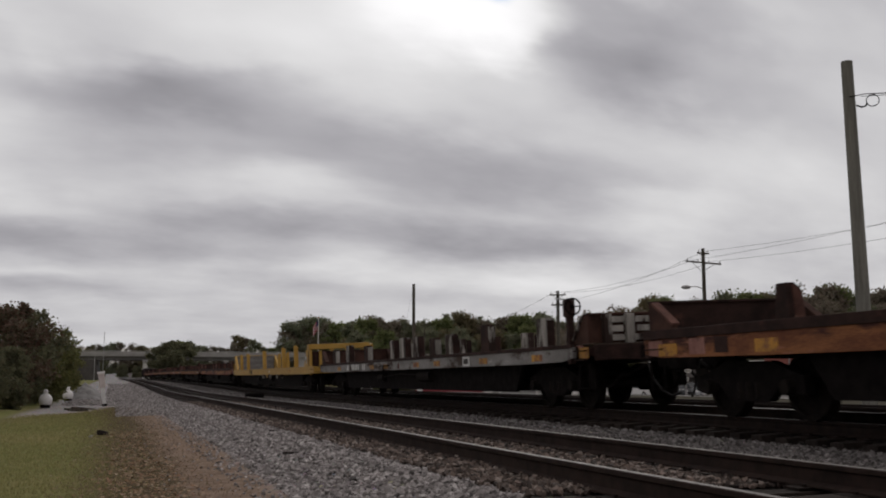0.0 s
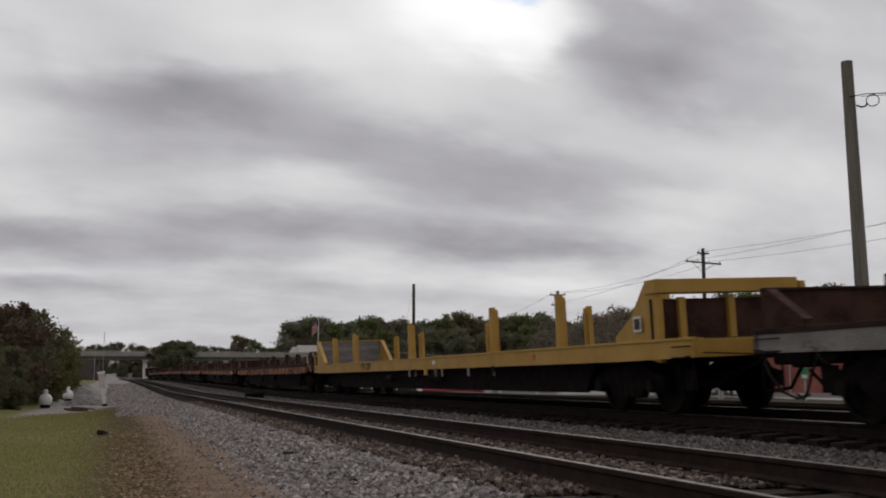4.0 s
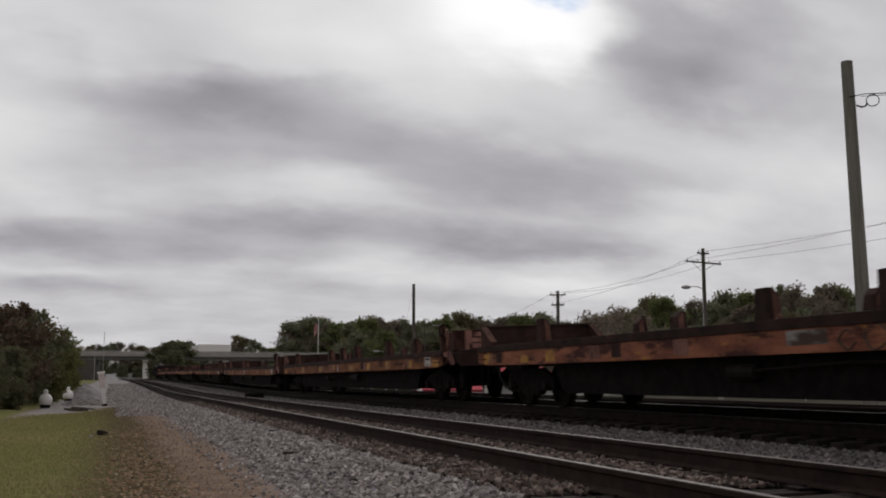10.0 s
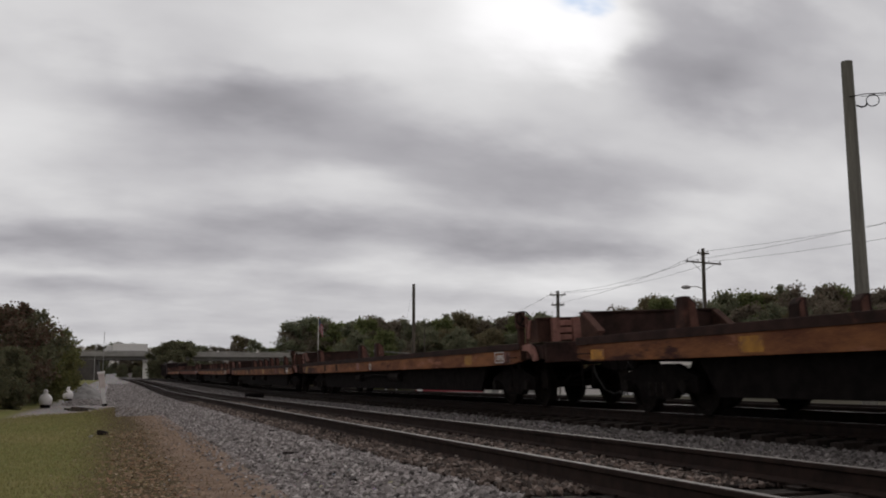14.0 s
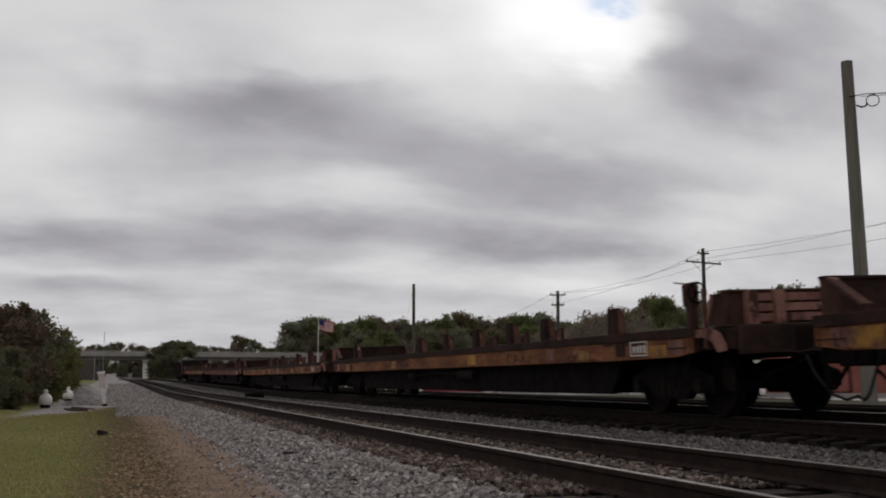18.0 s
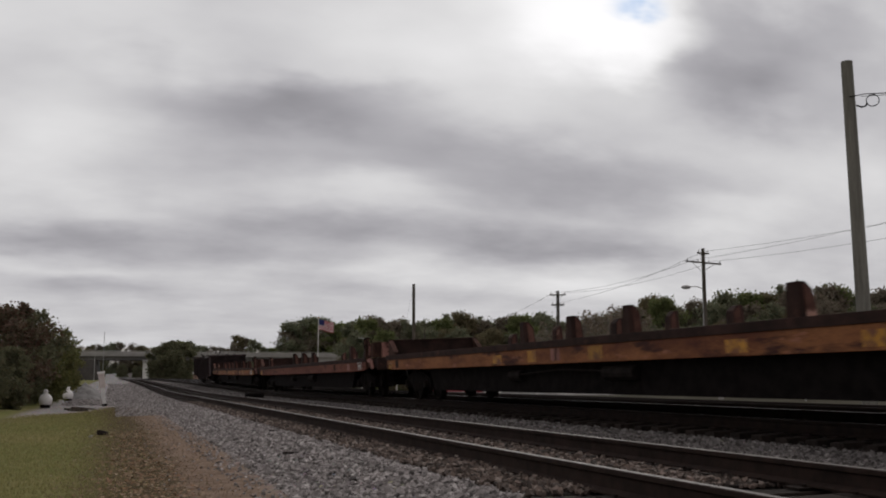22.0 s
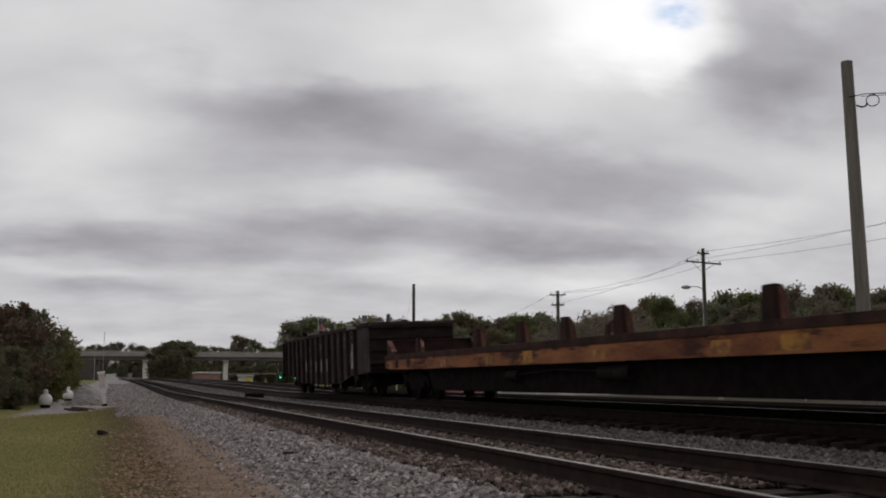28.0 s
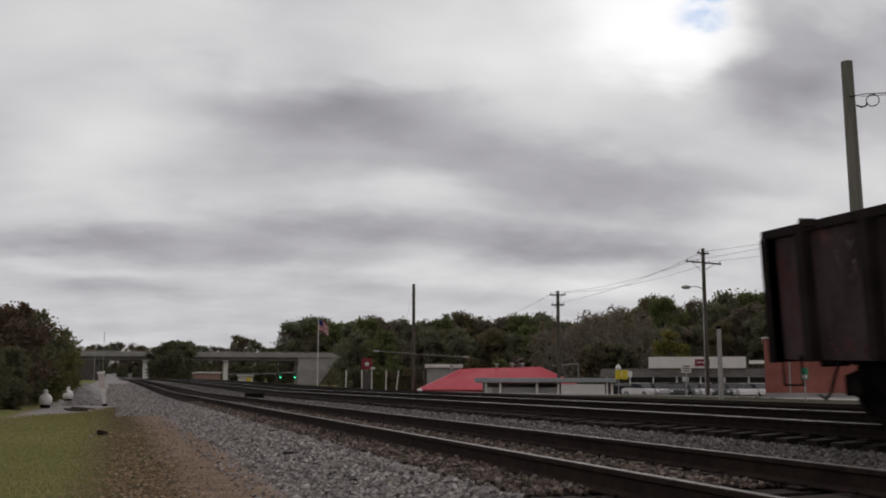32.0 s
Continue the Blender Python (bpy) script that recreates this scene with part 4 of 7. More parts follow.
def orange_flat(seed, place, label, paint, near=NEAR_STAKES, far=FAR_STAKES, yellow=(), pale=(), dark=(), front="frame", stand=True, stencil=-10.2, text=()):
    car = thing("flatcar", on_track(place), label, "railway flatcar", "orange flatcars")
    MOVERS.append((car, place))
    r = random.Random(seed + 400)
    flat_body(car, HALF, DECK, BOTTOM, paint, DECKWOOD, strip=0.13, nose=NOSE)
    # far end: a plain dark panel between long gussets; near end: a framed panel, or plain boards
    bulkhead(car, HALF - 0.16, 1, 0.43, DECK, BLACKRUST, PINKRUST, DARKRUST, 0.66, None, True, STAKERUST, 0.1, 1.34)
    bulkhead(car, -HALF + 0.25, -1, 0.44, DECK, DARKRUST, PINKRUST, DARKRUST, 0.36, BLACKRUST if front == "boards" else None, front == "frame", PINKRUST, 0.24, 1.34)
    for s in (-1, 1):
        truck_parts(car, s * (HALF - 2.2))
        wheelsets(car, s * (HALF - 2.2))
        grab_irons(car, s * (HALF - 0.1) + (NOSE + 0.1 if s < 0 else 0), DECK, s)
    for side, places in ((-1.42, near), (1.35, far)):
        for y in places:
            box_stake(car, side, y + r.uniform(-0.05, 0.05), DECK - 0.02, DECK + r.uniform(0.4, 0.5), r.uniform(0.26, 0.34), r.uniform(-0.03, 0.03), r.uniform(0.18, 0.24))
    if stand:
        brake_stand(car, -1.36, -HALF + 1.06, DECK, 0.66, DARKRUST)
        part("handrail_post", bbox(-1.38, -1.33, -HALF + 0.72, -HALF + 0.78, DECK - 0.3, DECK + 0.54, 0.01), STAKERUST, car)
    for y in yellow:
        wd = r.uniform(0.42, 0.58)
        part("reflector_patch", box(B(), -1.425, -1.42, y - wd / 2, y + wd / 2, BOTTOM + 0.04, BOTTOM + r.uniform(0.2, 0.28)), PATCH, car, "yellow safety patch")
    for y in pale:
        part("paint_patch", box(B(), -1.424, -1.42, y - 0.2, y + 0.2, BOTTOM + 0.05, DECK - 0.15), PINKRUST, car)
    for y in dark:
        part("rust_patch", box(B(), -1.4245, -1.42, y - 0.16, y + 0.16, BOTTOM + 0.06, DECK - 0.15), BLACKRUST, car)
    if stencil:
        a, b = stencil - 0.27, stencil + 0.27
        z0, z1 = BOTTOM + 0.06, BOTTOM + 0.29
        bm = box(box(box(box(B(), -1.426, -1.42, a, b, z1 - 0.02, z1), -1.426, -1.42, a, b, z0, z0 + 0.02), -1.426, -1.42, a, a + 0.02, z0 + 0.02, z1 - 0.02), -1.426, -1.42, b - 0.02, b, z0 + 0.02, z1 - 0.02)
        mark = part("stencil_frame", bm, WHITEPAINT, car)
        bars("stencil_bar", mark, -1.421, a + 0.06, b - 0.06, z0 + 0.05, z1 - 0.06, 4, WHITEPAINT, seed)
    for k, y in enumerate(text):
        bars("lettering_bar", car, -1.421, y - 0.45, y + 0.45, 1.0, 1.09, 6, DARKRUST, seed + k)
    return car


MOVERS = []   # (thing, place along the train)


def place(i):
    return Q_ORANGE + PITCH * (i + 0.5)


orange_flat(9, -122.1, "long rusty orange flatcar with a dark bulkhead and rusty stakes", ORANGE, yellow=(12.1, 9.7), pale=(12.45, 11.3), dark=(10.7,))
first = orange_flat(1, place(0), "long rusty red-orange flatcar with scrawled paint and boarded front bulkhead", REDORANGE, yellow=(-1.65, -3.35, -4.65, -5.75, -6.9, -11.2, 12.15, 10.1, 8.85), pale=(-10.3, 7.0, 4.2), dark=(11.5, 6.2), front="boards", stand=False, stencil=0, text=(-7.6,))
part("paint_patch", box(B(), -1.4245, -1.42, 1.0, 1.75, BOTTOM + 0.1, DECK - 0.15), GREYPAINT, first, "pale grey painted-out patch")
scrawl(first, 0.9, -1.0, 0.92, 1.16, BLACKPAINT, 4, 4, "black looping scrawled paint")
two = orange_flat(2, place(1), "long faded orange flatcar with yellow patches and a white arrow", ORANGE, yellow=(-1.8, -4.1, -6.5, -8.85, 7.6, 3.8, 1.25, 12.0, -11.2, -1.46), pale=(3.3, 1.75, -3.5), dark=(-3.2,), stencil=-10.55, text=(-7.7,))
arrow = prism(B(), [(0.59, 1.15), (0.57, 1.15), (0.565, 0.98), (0.5, 1.04), (0.49, 1.02), (0.58, 0.9), (0.67, 1.02), (0.66, 1.04), (0.595, 0.98)], "x", -1.426, -1.42)
part("arrow_mark", arrow, WHITEPAINT, two, "white painted arrow")
three = orange_flat(3, place(2), "long dark orange flatcar with a white chalked mark and few stakes", ORANGE, near=(0.1, 2.25, 9.3), far=(9.9,), yellow=(11.9, -8.6), pale=(2.5, 12.3, -11.0), dark=(8.0, 5.9), stencil=-10.6)
part("chalk_mark", tube(B(), [(-1.423, 0.9, 1.12), (-1.423, 0.86, 0.94), (-1.423, 0.76, 0.91), (-1.423, 0.66, 0.95), (-1.423, 0.64, 1.1)], 0.012, 5), WHITEPAINT, three, "white chalked mark")
part("chalk_mark", tube(B(), [(-1.423, 0.77, 0.92), (-1.423, 0.77, 1.14)], 0.012, 5), WHITEPAINT, three, "white chalked mark")
four = orange_flat(4, place(3), "long rusty orange flatcar with black scrawled lettering near its end", ORANGE, near=(-9.25, -6.5, -4.7, -2.6, -0.4, 1.85, 9.4), far=(-1.5, 0.75, 3.0), yellow=(-8.2, -10.75, 10.4, -2.4, 4.4), pale=(12.0, -6.8, -11.3), dark=(-9.6,))
scrawl(four, -4.6, -5.9, 0.92, 1.12, BLACKPAINT, 6, 3, "black scrawled paint")
orange_flat(5, place(4), "long rusty orange flatcar with a dull bulkhead and tall stakes", ORANGE, near=(-9.25, -2.2, 0.0, 2.15, -6.4), far=(-8.2, -1.4, 0.8, 3.1, 6.2, 9.2), yellow=(-7.8, -1.05, 12.35, 1.7, -5.2, 3.6), pale=(0.6, -11.4), dark=(11.65,), stand=False, text=(-8.9,))
orange_flat(6, place(5), "long brick-red flatcar with a plain unmarked sill", REDSILL, near=(-9.5, -2.4, -0.2, 1.95, 9.3), far=(-1.3, 1.0, 3.2, 10.1), yellow=(12.2,), pale=(-9.2,), dark=(-6.9, 11.5), stencil=-10.9)
orange_flat(7, place(6), "long orange flatcar with bright yellow end patches, before the gondola", ORANGE, near=(-9.15, -6.1, -2.1, 0.1, 2.15, 4.8, 9.4), far=(3.1,), yellow=(-11.2, -1.35, 1.75, 3.9, 12.15, -5.0, -6.6, 7.2), dark=(11.5, 10.3), stencil=-10.45, text=(9.3,))


def grey_flat():
    half, dk, bt = 11.9, 1.2, 0.88
    q = -95.5
    car = thing("flatcar", on_track(q), "weathered grey flatcar with broad worn stakes and patchy bulkheads", "railway flatcar")
    flat_body(car, half, dk, bt, GREYPAINT, DECKWOOD, strip=0.06, nose=0.7)
    for s in (-1, 1):
        bulkhead(car, s * (half - 0.2), s, 0.5, dk, DARKRUST, CREAMWEAR, DARKRUST, 0.8 if s > 0 else 0.5, None, True, CREAMWEAR if s < 0 else DARKRUST, 0.12, 1.33)
        truck_parts(car, s * (half - 2.2))
        wheelsets(car, s * (half - 2.2))
        grab_irons(car, s * (half - 0.1), dk, s)
    for k, (y, hgt, wd, mt) in enumerate(((9.26, 0.5, 0.5, 1), (6.95, 0.6, 0.55, 0), (4.3, 0.5, 0.5, 1), (1.1, 0.55, 0.5, 0), (-0.07, 0.58, 0.62, 0), (-1.38, 0.56, 0.52, 0), (-2.87, 0.46, 0.5, 1), (-4.21, 0.5, 0.55, 0), (-6.73, 0.6, 0.5, 1), (-9.88, 0.56, 0.5, 0))):
        for x, dy in ((-1.42, 0.0), (1.25, 1.1)) if k % 2 else ((-1.42, 0.0),):
            st = stake(car, x, y + dy, dk - 0.02, dk + hgt, wd, wd * 0.94, 0.16, BLACKRUST if mt else CREAMWEAR)
            # bleached face plates beside the rusty web
            part("face_plate", bbox(min(x, x + 0.16), max(x, x + 0.16), y + dy - wd / 2 - 0.03, y + dy - wd / 2 - 0.004, dk + 0.02, dk + hgt - 0.05, 0.008), CREAMWEAR if mt else BLACKRUST, st, "bleached flaking face plate")
    brake_stand(car, -1.36, -half + 0.85, dk, 0.86, BLACKRUST)
    part("reflector_patch", box(B(), -1.426, -1.42, -half + 0.04, -half + 0.4, 0.95, 1.14), PATCH, car, "orange-yellow safety patch")
    for y in (8.42, 3.6, 1.9, -1.35, -3.2, -6.6, -9.6):
        part("reflector_patch", box(B(), -1.425, -1.42, y - 0.26, y + 0.26, 0.93, 1.06), PATCH, car, "orange-yellow safety patch")
    part("red_mark", box(B(), -1.425, -1.42, 0.35, 0.55, 0.9, 1.06), PINKRUST, car)
    bars("lettering_bar", car, -1.421, 4.5, 4.95, 0.93, 1.12, 2, WHITEPAINT, 31)
    bars("lettering_bar", car, -1.421, 5.35, 6.5, 0.93, 1.13, 5, WHITEPAINT, 33)
    bars("lettering_bar", car, -1.421, 6.86, 7.18, 0.93, 1.12, 2, WHITEPAINT, 34)
    part("sill_bracket", box(box(B(), -1.45, -1.42, 1.4, 2.5, 1.0, 1.03), -1.44, -1.42, 2.1, 2.18, 0.88, 1.0), BLACKIRON, car)
    fr = part("stencil_frame", box(B(), -1.426, -1.42, -5.67, -5.2, 0.9, 1.12), WHITEPAINT, car)
    part("stencil_face", box(B(), -1.43, -1.426, -5.6, -5.27, 0.95, 1.07), BLACKPAINT, fr)
    MOVERS.append((car, q))
    return car


def yellow_flat():
    half, dk, bt = 14.2, 1.17, 0.86
    q = -67.97
    car = thing("flatcar", on_track(q), "bright yellow flatcar with tall tapered stakes and boarded bulkheads", "railway flatcar")
    flat_body(car, half, dk, bt, YELLOW, DECKWOOD, 0.31)
    bulkhead(car, half - 0.48, 1, 0.93, dk, YELLOW, YELLOW, YELLOW, 1.5, BOARD, False, None, 0.22, 1.33)
    for sx in (-1, 1):
        part("end_frame", prism(B(), [(half - 0.4, dk), (half, dk), (half, dk + 0.44), (half - 0.07, dk + 0.44), (half - 0.07, dk + 0.04), (half - 0.4, dk + 0.04)], "x", sx * 1.37 - 0.03, sx * 1.37 + 0.03), YELLOW, car)
        part("end_frame_rail", box(B(), sx * 1.37 - 0.03, sx * 1.37 + 0.03, half - 0.4, half - 0.07, dk + 0.39, dk + 0.44), YELLOW, car)
        part("deck_ledge", bbox(min(sx * 1.44, sx * 1.36), max(sx * 1.44, sx * 1.36), -half, half, dk - 0.03, dk + 0.012, 0.008), YELLOW, car)
    # the head end: a yellow portal that carries a beam over a low platform
    y = -half + 1.1
    for sx in (-1, 1):
        part("portal_cheek", prism(B(), [(y - 0.1, dk - 0.35), (y - 0.1, dk + 0.88), (y + 0.25, dk + 0.92), (y + 0.75, dk + 0.4), (y + 1.3, dk + 0.1), (y + 1.3, dk - 0.1)], "x", sx * 1.33 - 0.05, sx * 1.33 + 0.05), YELLOW, car)
    part("portal_beam", bbox(-1.42, 1.2, y - 0.14, y + 0.2, dk + 0.72, dk + 0.94, 0.015), YELLOW, car)
    part("portal_panel", bbox(-1.4, 1.4, y + 0.05, y + 0.11, dk, dk + 0.64, 0.01), DARKRUST, car, "dark inner panel")
    for x in (-0.9, 0.0, 0.9):
        part("portal_post", bbox(x - 0.06, x + 0.06, y - 0.05, y + 0.05, dk, dk + 0.66, 0.01), YELLOW, car)
    lab = part("stencil_frame", box(B(), -1.428, -1.422, y + 0.35, y + 0.6, dk + 0.15, dk + 0.4), WHITEPAINT, car, "small black and white placard")
    part("stencil_face", box(B(), -1.431, -1.428, y + 0.39, y + 0.56, dk + 0.19, dk + 0.36), BLACKPAINT, lab)
    for y_ in (10.42, 7.12, 0.32, -6.12, -9.6):
        stake(car, -1.42, y_, dk - 0.3, dk + 0.99, 0.2, 0.11, 0.12, YELLOW)
    for y_ in (10.75, 7.45, 0.7, -5.75, -9.2):
        stake(car, 1.25, y_, dk - 0.3, dk + 0.99, 0.2, 0.11, 0.12, YELLOW)
    for s in (-1, 1):
        truck_parts(car, s * (half - 2.6))
        wheelsets(car, s * (half - 2.6))
        grab_irons(car, s * (half - 0.1), dk, s)
    lettering("car_number", "CW 3209", 0.33, BLACKPAINT, car, Matrix.Translation((-1.424, 5.42, 0.91)) @ Euler((radians(90), 0, radians(-90))).to_matrix().to_4x4(), "black stencilled car number")
    for y_ in (0.3, -0.25, -2.1, -2.65, -4.6, -6.2):
        part("bracket", box(B(), -1.46, -1.41, y_ - 0.022, y_ + 0.022, bt - 0.19, bt + 0.02), CREAMWEAR, car)
    part("bracket_plate", bbox(-1.46, -1.41, -1.36, -1.14, bt - 0.15, bt + 0.01, 0.008), YELLOW, car)
    part("white_plate", box(B(), -1.428, -1.42, -2.05, -1.8, 0.98, 1.08), WHITEPAINT, car)
    r = random.Random(77)
    for yy in (-8.5, 8.6):
        part("reflector_patch", box(B(), -1.425, -1.42, yy, yy + 0.5, bt + 0.09, dk - 0.1), PATCH, car, "orange-yellow safety patch")
    MOVERS.append((car, q))
    return car


STICKS = ((6.06, 2.62, 4.26, 2.62, 0.2), (2.33, 2.74, 1.4, 2.5, 0.06), (1.95, 2.5, 0.7, 2.56, 0.1), (0.79, 2.92, 0.55, 2.48, 0.045), (-0.92, 2.78, -1.9, 2.6, 0.05), (-1.9, 2.66, -2.5, 2.56, 0.06),
          (-2.74, 2.86, -3.8, 2.64, 0.045), (-3.47, 2.8, -4.5, 2.58, 0.1), (-4.36, 2.89, -4.3, 2.45, 0.09), (-7.44, 2.4, -7.68, 2.72, 0.06), (-7.9, 2.6, -8.0, 2.4, 0.05), (-5.6, 2.5, -6.3, 2.55, 0.09))   # two ends along the car and up, half width


DIGITS = {"6": [[(0.9, 0.92), (0.6, 1.0), (0.3, 0.98), (0.1, 0.8), (0.05, 0.45), (0.08, 0.15), (0.3, 0.02)], [(0.45, 0.0), (0.75, 0.05), (0.92, 0.25), (0.85, 0.48), (0.55, 0.58), (0.18, 0.48)]],
          "5": [[(0.9, 1.0), (0.2, 1.0), (0.15, 0.6)], [(0.2, 0.56), (0.55, 0.62), (0.88, 0.45), (0.9, 0.2), (0.65, 0.03), (0.35, 0.0), (0.08, 0.1)]],
          "0": [[(0.42, 1.0), (0.15, 0.88), (0.05, 0.5), (0.12, 0.15), (0.4, 0.0), (0.6, 0.0)], [(0.58, 1.0), (0.85, 0.88), (0.95, 0.5), (0.88, 0.16)]],
          "8": [[(0.45, 0.55), (0.15, 0.68), (0.15, 0.9), (0.4, 1.0), (0.62, 1.0), (0.86, 0.9), (0.85, 0.68), (0.56, 0.55)], [(0.42, 0.5), (0.1, 0.38), (0.06, 0.15), (0.35, 0.0), (0.65, 0.0), (0.94, 0.15), (0.9, 0.38), (0.6, 0.5)]],
          "1": [[(0.5, 1.0), (0.5, 0.0)]]}
CHALK = surf("worn_white", (0.36, 0.345, 0.34), (0.62, 0.6, 0.595), 14, 0.8, 0, 0.1, 60, (0.1, 0.07, 0.07), (0.56, 0.68), 9.0)
SCRAPE = surf("scraped_paint", (0.2, 0.175, 0.175), (0.4, 0.36, 0.36), 8, 0.85, 0, 0.2)
REDRUN = surf("red_run", (0.12, 0.03, 0.03), (0.2, 0.06, 0.055), 6, 0.85, 0, 0.2)


def stencil_digit(d, y, z, wd, hgt, x):
    """A hand-stencilled digit on a car side: flat strokes with gaps, y its middle, z its foot."""
    bm = B()
    for line in DIGITS[d]:
        pts = [(y + (0.5 - u) * wd, z + v * hgt) for u, v in line]
        for k, (a, b) in enumerate(zip(pts, pts[1:])):
            ay, az = b[0] - a[0], b[1] - a[1]
            ln = math.hypot(ay, az)
            ny, nz = -az / ln * 0.04, ay / ln * 0.04
            ey, ez = ay / ln * 0.018, az / ln * 0.018
            dx = 0.0004 * (k % 3)
            prism(bm, [(a[0] - ey + ny, a[1] - ez + nz), (a[0] - ey - ny, a[1] - ez - nz), (b[0] + ey - ny, b[1] + ez - nz), (b[0] + ey + ny, b[1] + ez + nz)], "x", x - dx, x + 0.004)
    return bm


def gondola():
    front, rear = 137.6, 154.05
    half = (rear - front) / 2
    q = (front + rear) / 2
    car = thing("gondola", on_track(q), "dark brown ribbed gondola car heaped with scrap timber", "railway gondola")
    top = 2.32
    for sx in (-1, 1):
        x0, x1 = sx * 1.45, sx * 1.42
        out = [(-half, 0.82), (-half + 2.6, 0.74), (-half + 4.6, 0.46), (half - 4.6, 0.46), (half - 2.6, 0.74), (half, 0.82), (half, top), (-half, top)]
        part("side_wall", prism(B(), out, "x", min(x0, x1), max(x0, x1)), GONDOLA, car)
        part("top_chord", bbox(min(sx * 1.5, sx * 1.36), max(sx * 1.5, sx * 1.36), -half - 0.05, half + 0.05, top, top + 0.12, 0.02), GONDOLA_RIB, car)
        for i in range(-2, 14):
            y = max(-half + 0.08, min(half - 0.08, 2.12 + (i - 6) * 1.07))
            d = abs(abs(y) - half)
            zb = 0.78 if d < 2.6 else (0.76 - (d - 2.6) / 2 * 0.28 if d < 4.6 else 0.47)
            bm = prism(B(), [(y - 0.1, 0.0), (y + 0.1, 0.0), (y + 0.065, 0.11), (y - 0.065, 0.11)], "z", zb, top)
            for v in bm.verts:
                yy, xx = v.co.x, v.co.y
                v.co.x, v.co.y = sx * (1.45 + xx), yy
            bmesh.ops.recalc_face_normals(bm, faces=bm.faces[:])
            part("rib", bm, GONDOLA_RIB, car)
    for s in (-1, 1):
        # end walls and their ribs coloured darker, for the deep shadow they stand in
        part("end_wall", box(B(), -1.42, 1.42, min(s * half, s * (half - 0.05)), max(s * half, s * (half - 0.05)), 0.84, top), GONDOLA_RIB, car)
        part("end_cap", bbox(-1.47, 1.47, min(s * half - s * 0.1, s * half + s * 0.08), max(s * half - s * 0.1, s * half + s * 0.08), top, top + 0.12, 0.02), GONDOLA, car)
        for z in (1.15, 1.55, 1.95, 2.3):
            part("end_rib", bbox(-1.4, 1.4, min(s * half, s * (half + 0.09)), max(s * half, s * (half + 0.09)), z - 0.06, z + 0.06, 0.01), GONDOLA_RIB, car)
        part("buffer_beam", bbox(-1.45, 1.45, min(s * half, s * (half + 0.15)), max(s * half, s * (half + 0.15)), 0.78, 1.0, 0.02), BLACKIRON, car)
        coupler(car, s * half, s)
        truck_parts(car, s * (half - 2.0))
        wheelsets(car, s * (half - 2.0))
        for sx in (-1, 1):
            part("sill_step", tube(B(), [(sx * 1.46, s * (half - 0.15), 0.86), (sx * 1.46, s * (half - 0.15), 0.5), (sx * 1.46, s * (half - 0.5), 0.5), (sx * 1.46, s * (half - 0.5), 0.86)], 0.018, 6), BLACKIRON, car)
    part("floor", box(B(), -1.42, 1.42, -half, half, 0.9, 1.0), DARKRUST, car)
    part("centre_sill", prism(B(), [(-half, 0.7), (half, 0.7), (half, 0.9), (-half, 0.9)], "x", -0.3, 0.3), BLACKIRON, car)
    for d, y in zip("65081", (2.67, 1.58, 0.51, -0.55, -1.52)):
        part("car_number", stencil_digit(d, y, 0.955, 0.33, 0.43, -1.4535), CHALK, car, "worn white stencilled digit")
    # pale scrapes and drips down the upper panels, rust-red along the foot
    r = random.Random(44)
    for i in range(-2, 13):
        yp = 2.65 + (i - 6) * 1.07
        if not -half + 0.5 < yp < half - 0.5:
            continue
        bm, red = B(), B()
        for k in range(r.randint(3, 9)):
            y, z, ln = yp + r.uniform(-0.34, 0.34), r.uniform(1.75, 2.25), r.uniform(0.05, 0.22)
            rod(bm, (-1.452, y, z), (-1.452, y + r.uniform(-0.05, 0.05), z - ln), r.uniform(0.003, 0.01), 0.003, 5)
        for k in range(r.randint(3, 8)):
            y, z = yp + r.uniform(-0.38, 0.38), r.uniform(0.86, 1.15)
            rod(red, (-1.4515, y, z), (-1.4515, y + r.uniform(-0.12, 0.12), z - r.uniform(0.03, 0.14)), r.uniform(0.006, 0.02), 0.004, 5)
        part("scrape", bm, SCRAPE, car, "pale scraped paint")
        part("rust_streak", red, REDRUN, car, "rust-red streaks")
    # brake gear slung under the middle
    part("brake_reservoir", rod(B(), (-0.75, -2.6, 0.44), (-0.75, -1.9, 0.44), 0.11, 0.11, 14), BLACKIRON, car)
    part("brake_cylinder", rod(B(), (-0.75, 0.2, 0.44), (-0.75, 0.65, 0.44), 0.1, 0.1, 14), BLACKIRON, car)
    part("brake_pipe", tube(B(), [(-1.2, -4.6, 0.42), (-1.2, -3.2, 0.26), (-1.2, -1.4, 0.3), (-1.2, 0.6, 0.24), (-1.2, 3.4, 0.4)], 0.03, 8), BLACKIRON, car)
    for y in (-3.4, -1.6, -0.2, 1.3):
        part("hanger", box(B(), -1.3, -1.24, y - 0.03, y + 0.03, 0.27, 0.5), BLACKIRON, car)
    # a scrawl of white paint
    r = random.Random(12)
    bm = B()
    y, z = -6.0, 1.62
    for i in range(30):
        a = r.uniform(-0.9, 0.9)
        ln = r.uniform(0.12, 0.3)
        y0 = y + r.uniform(-0.35, 0.35) + i * 0.012
        z0 = z - i * 0.024 + r.uniform(-0.08, 0.08)
        rod(bm, (-1.455, y0, z0), (-1.455, y0 + ln * math.sin(a), z0 + ln * math.cos(a)), 0.008, 0.008, 5)
    part("paint_scrawl", bm, WHITEPAINT, car, "white scrawled paint strokes")
    MOVERS.append((car, q))
    # the load rides on the car
    r = random.Random(21)
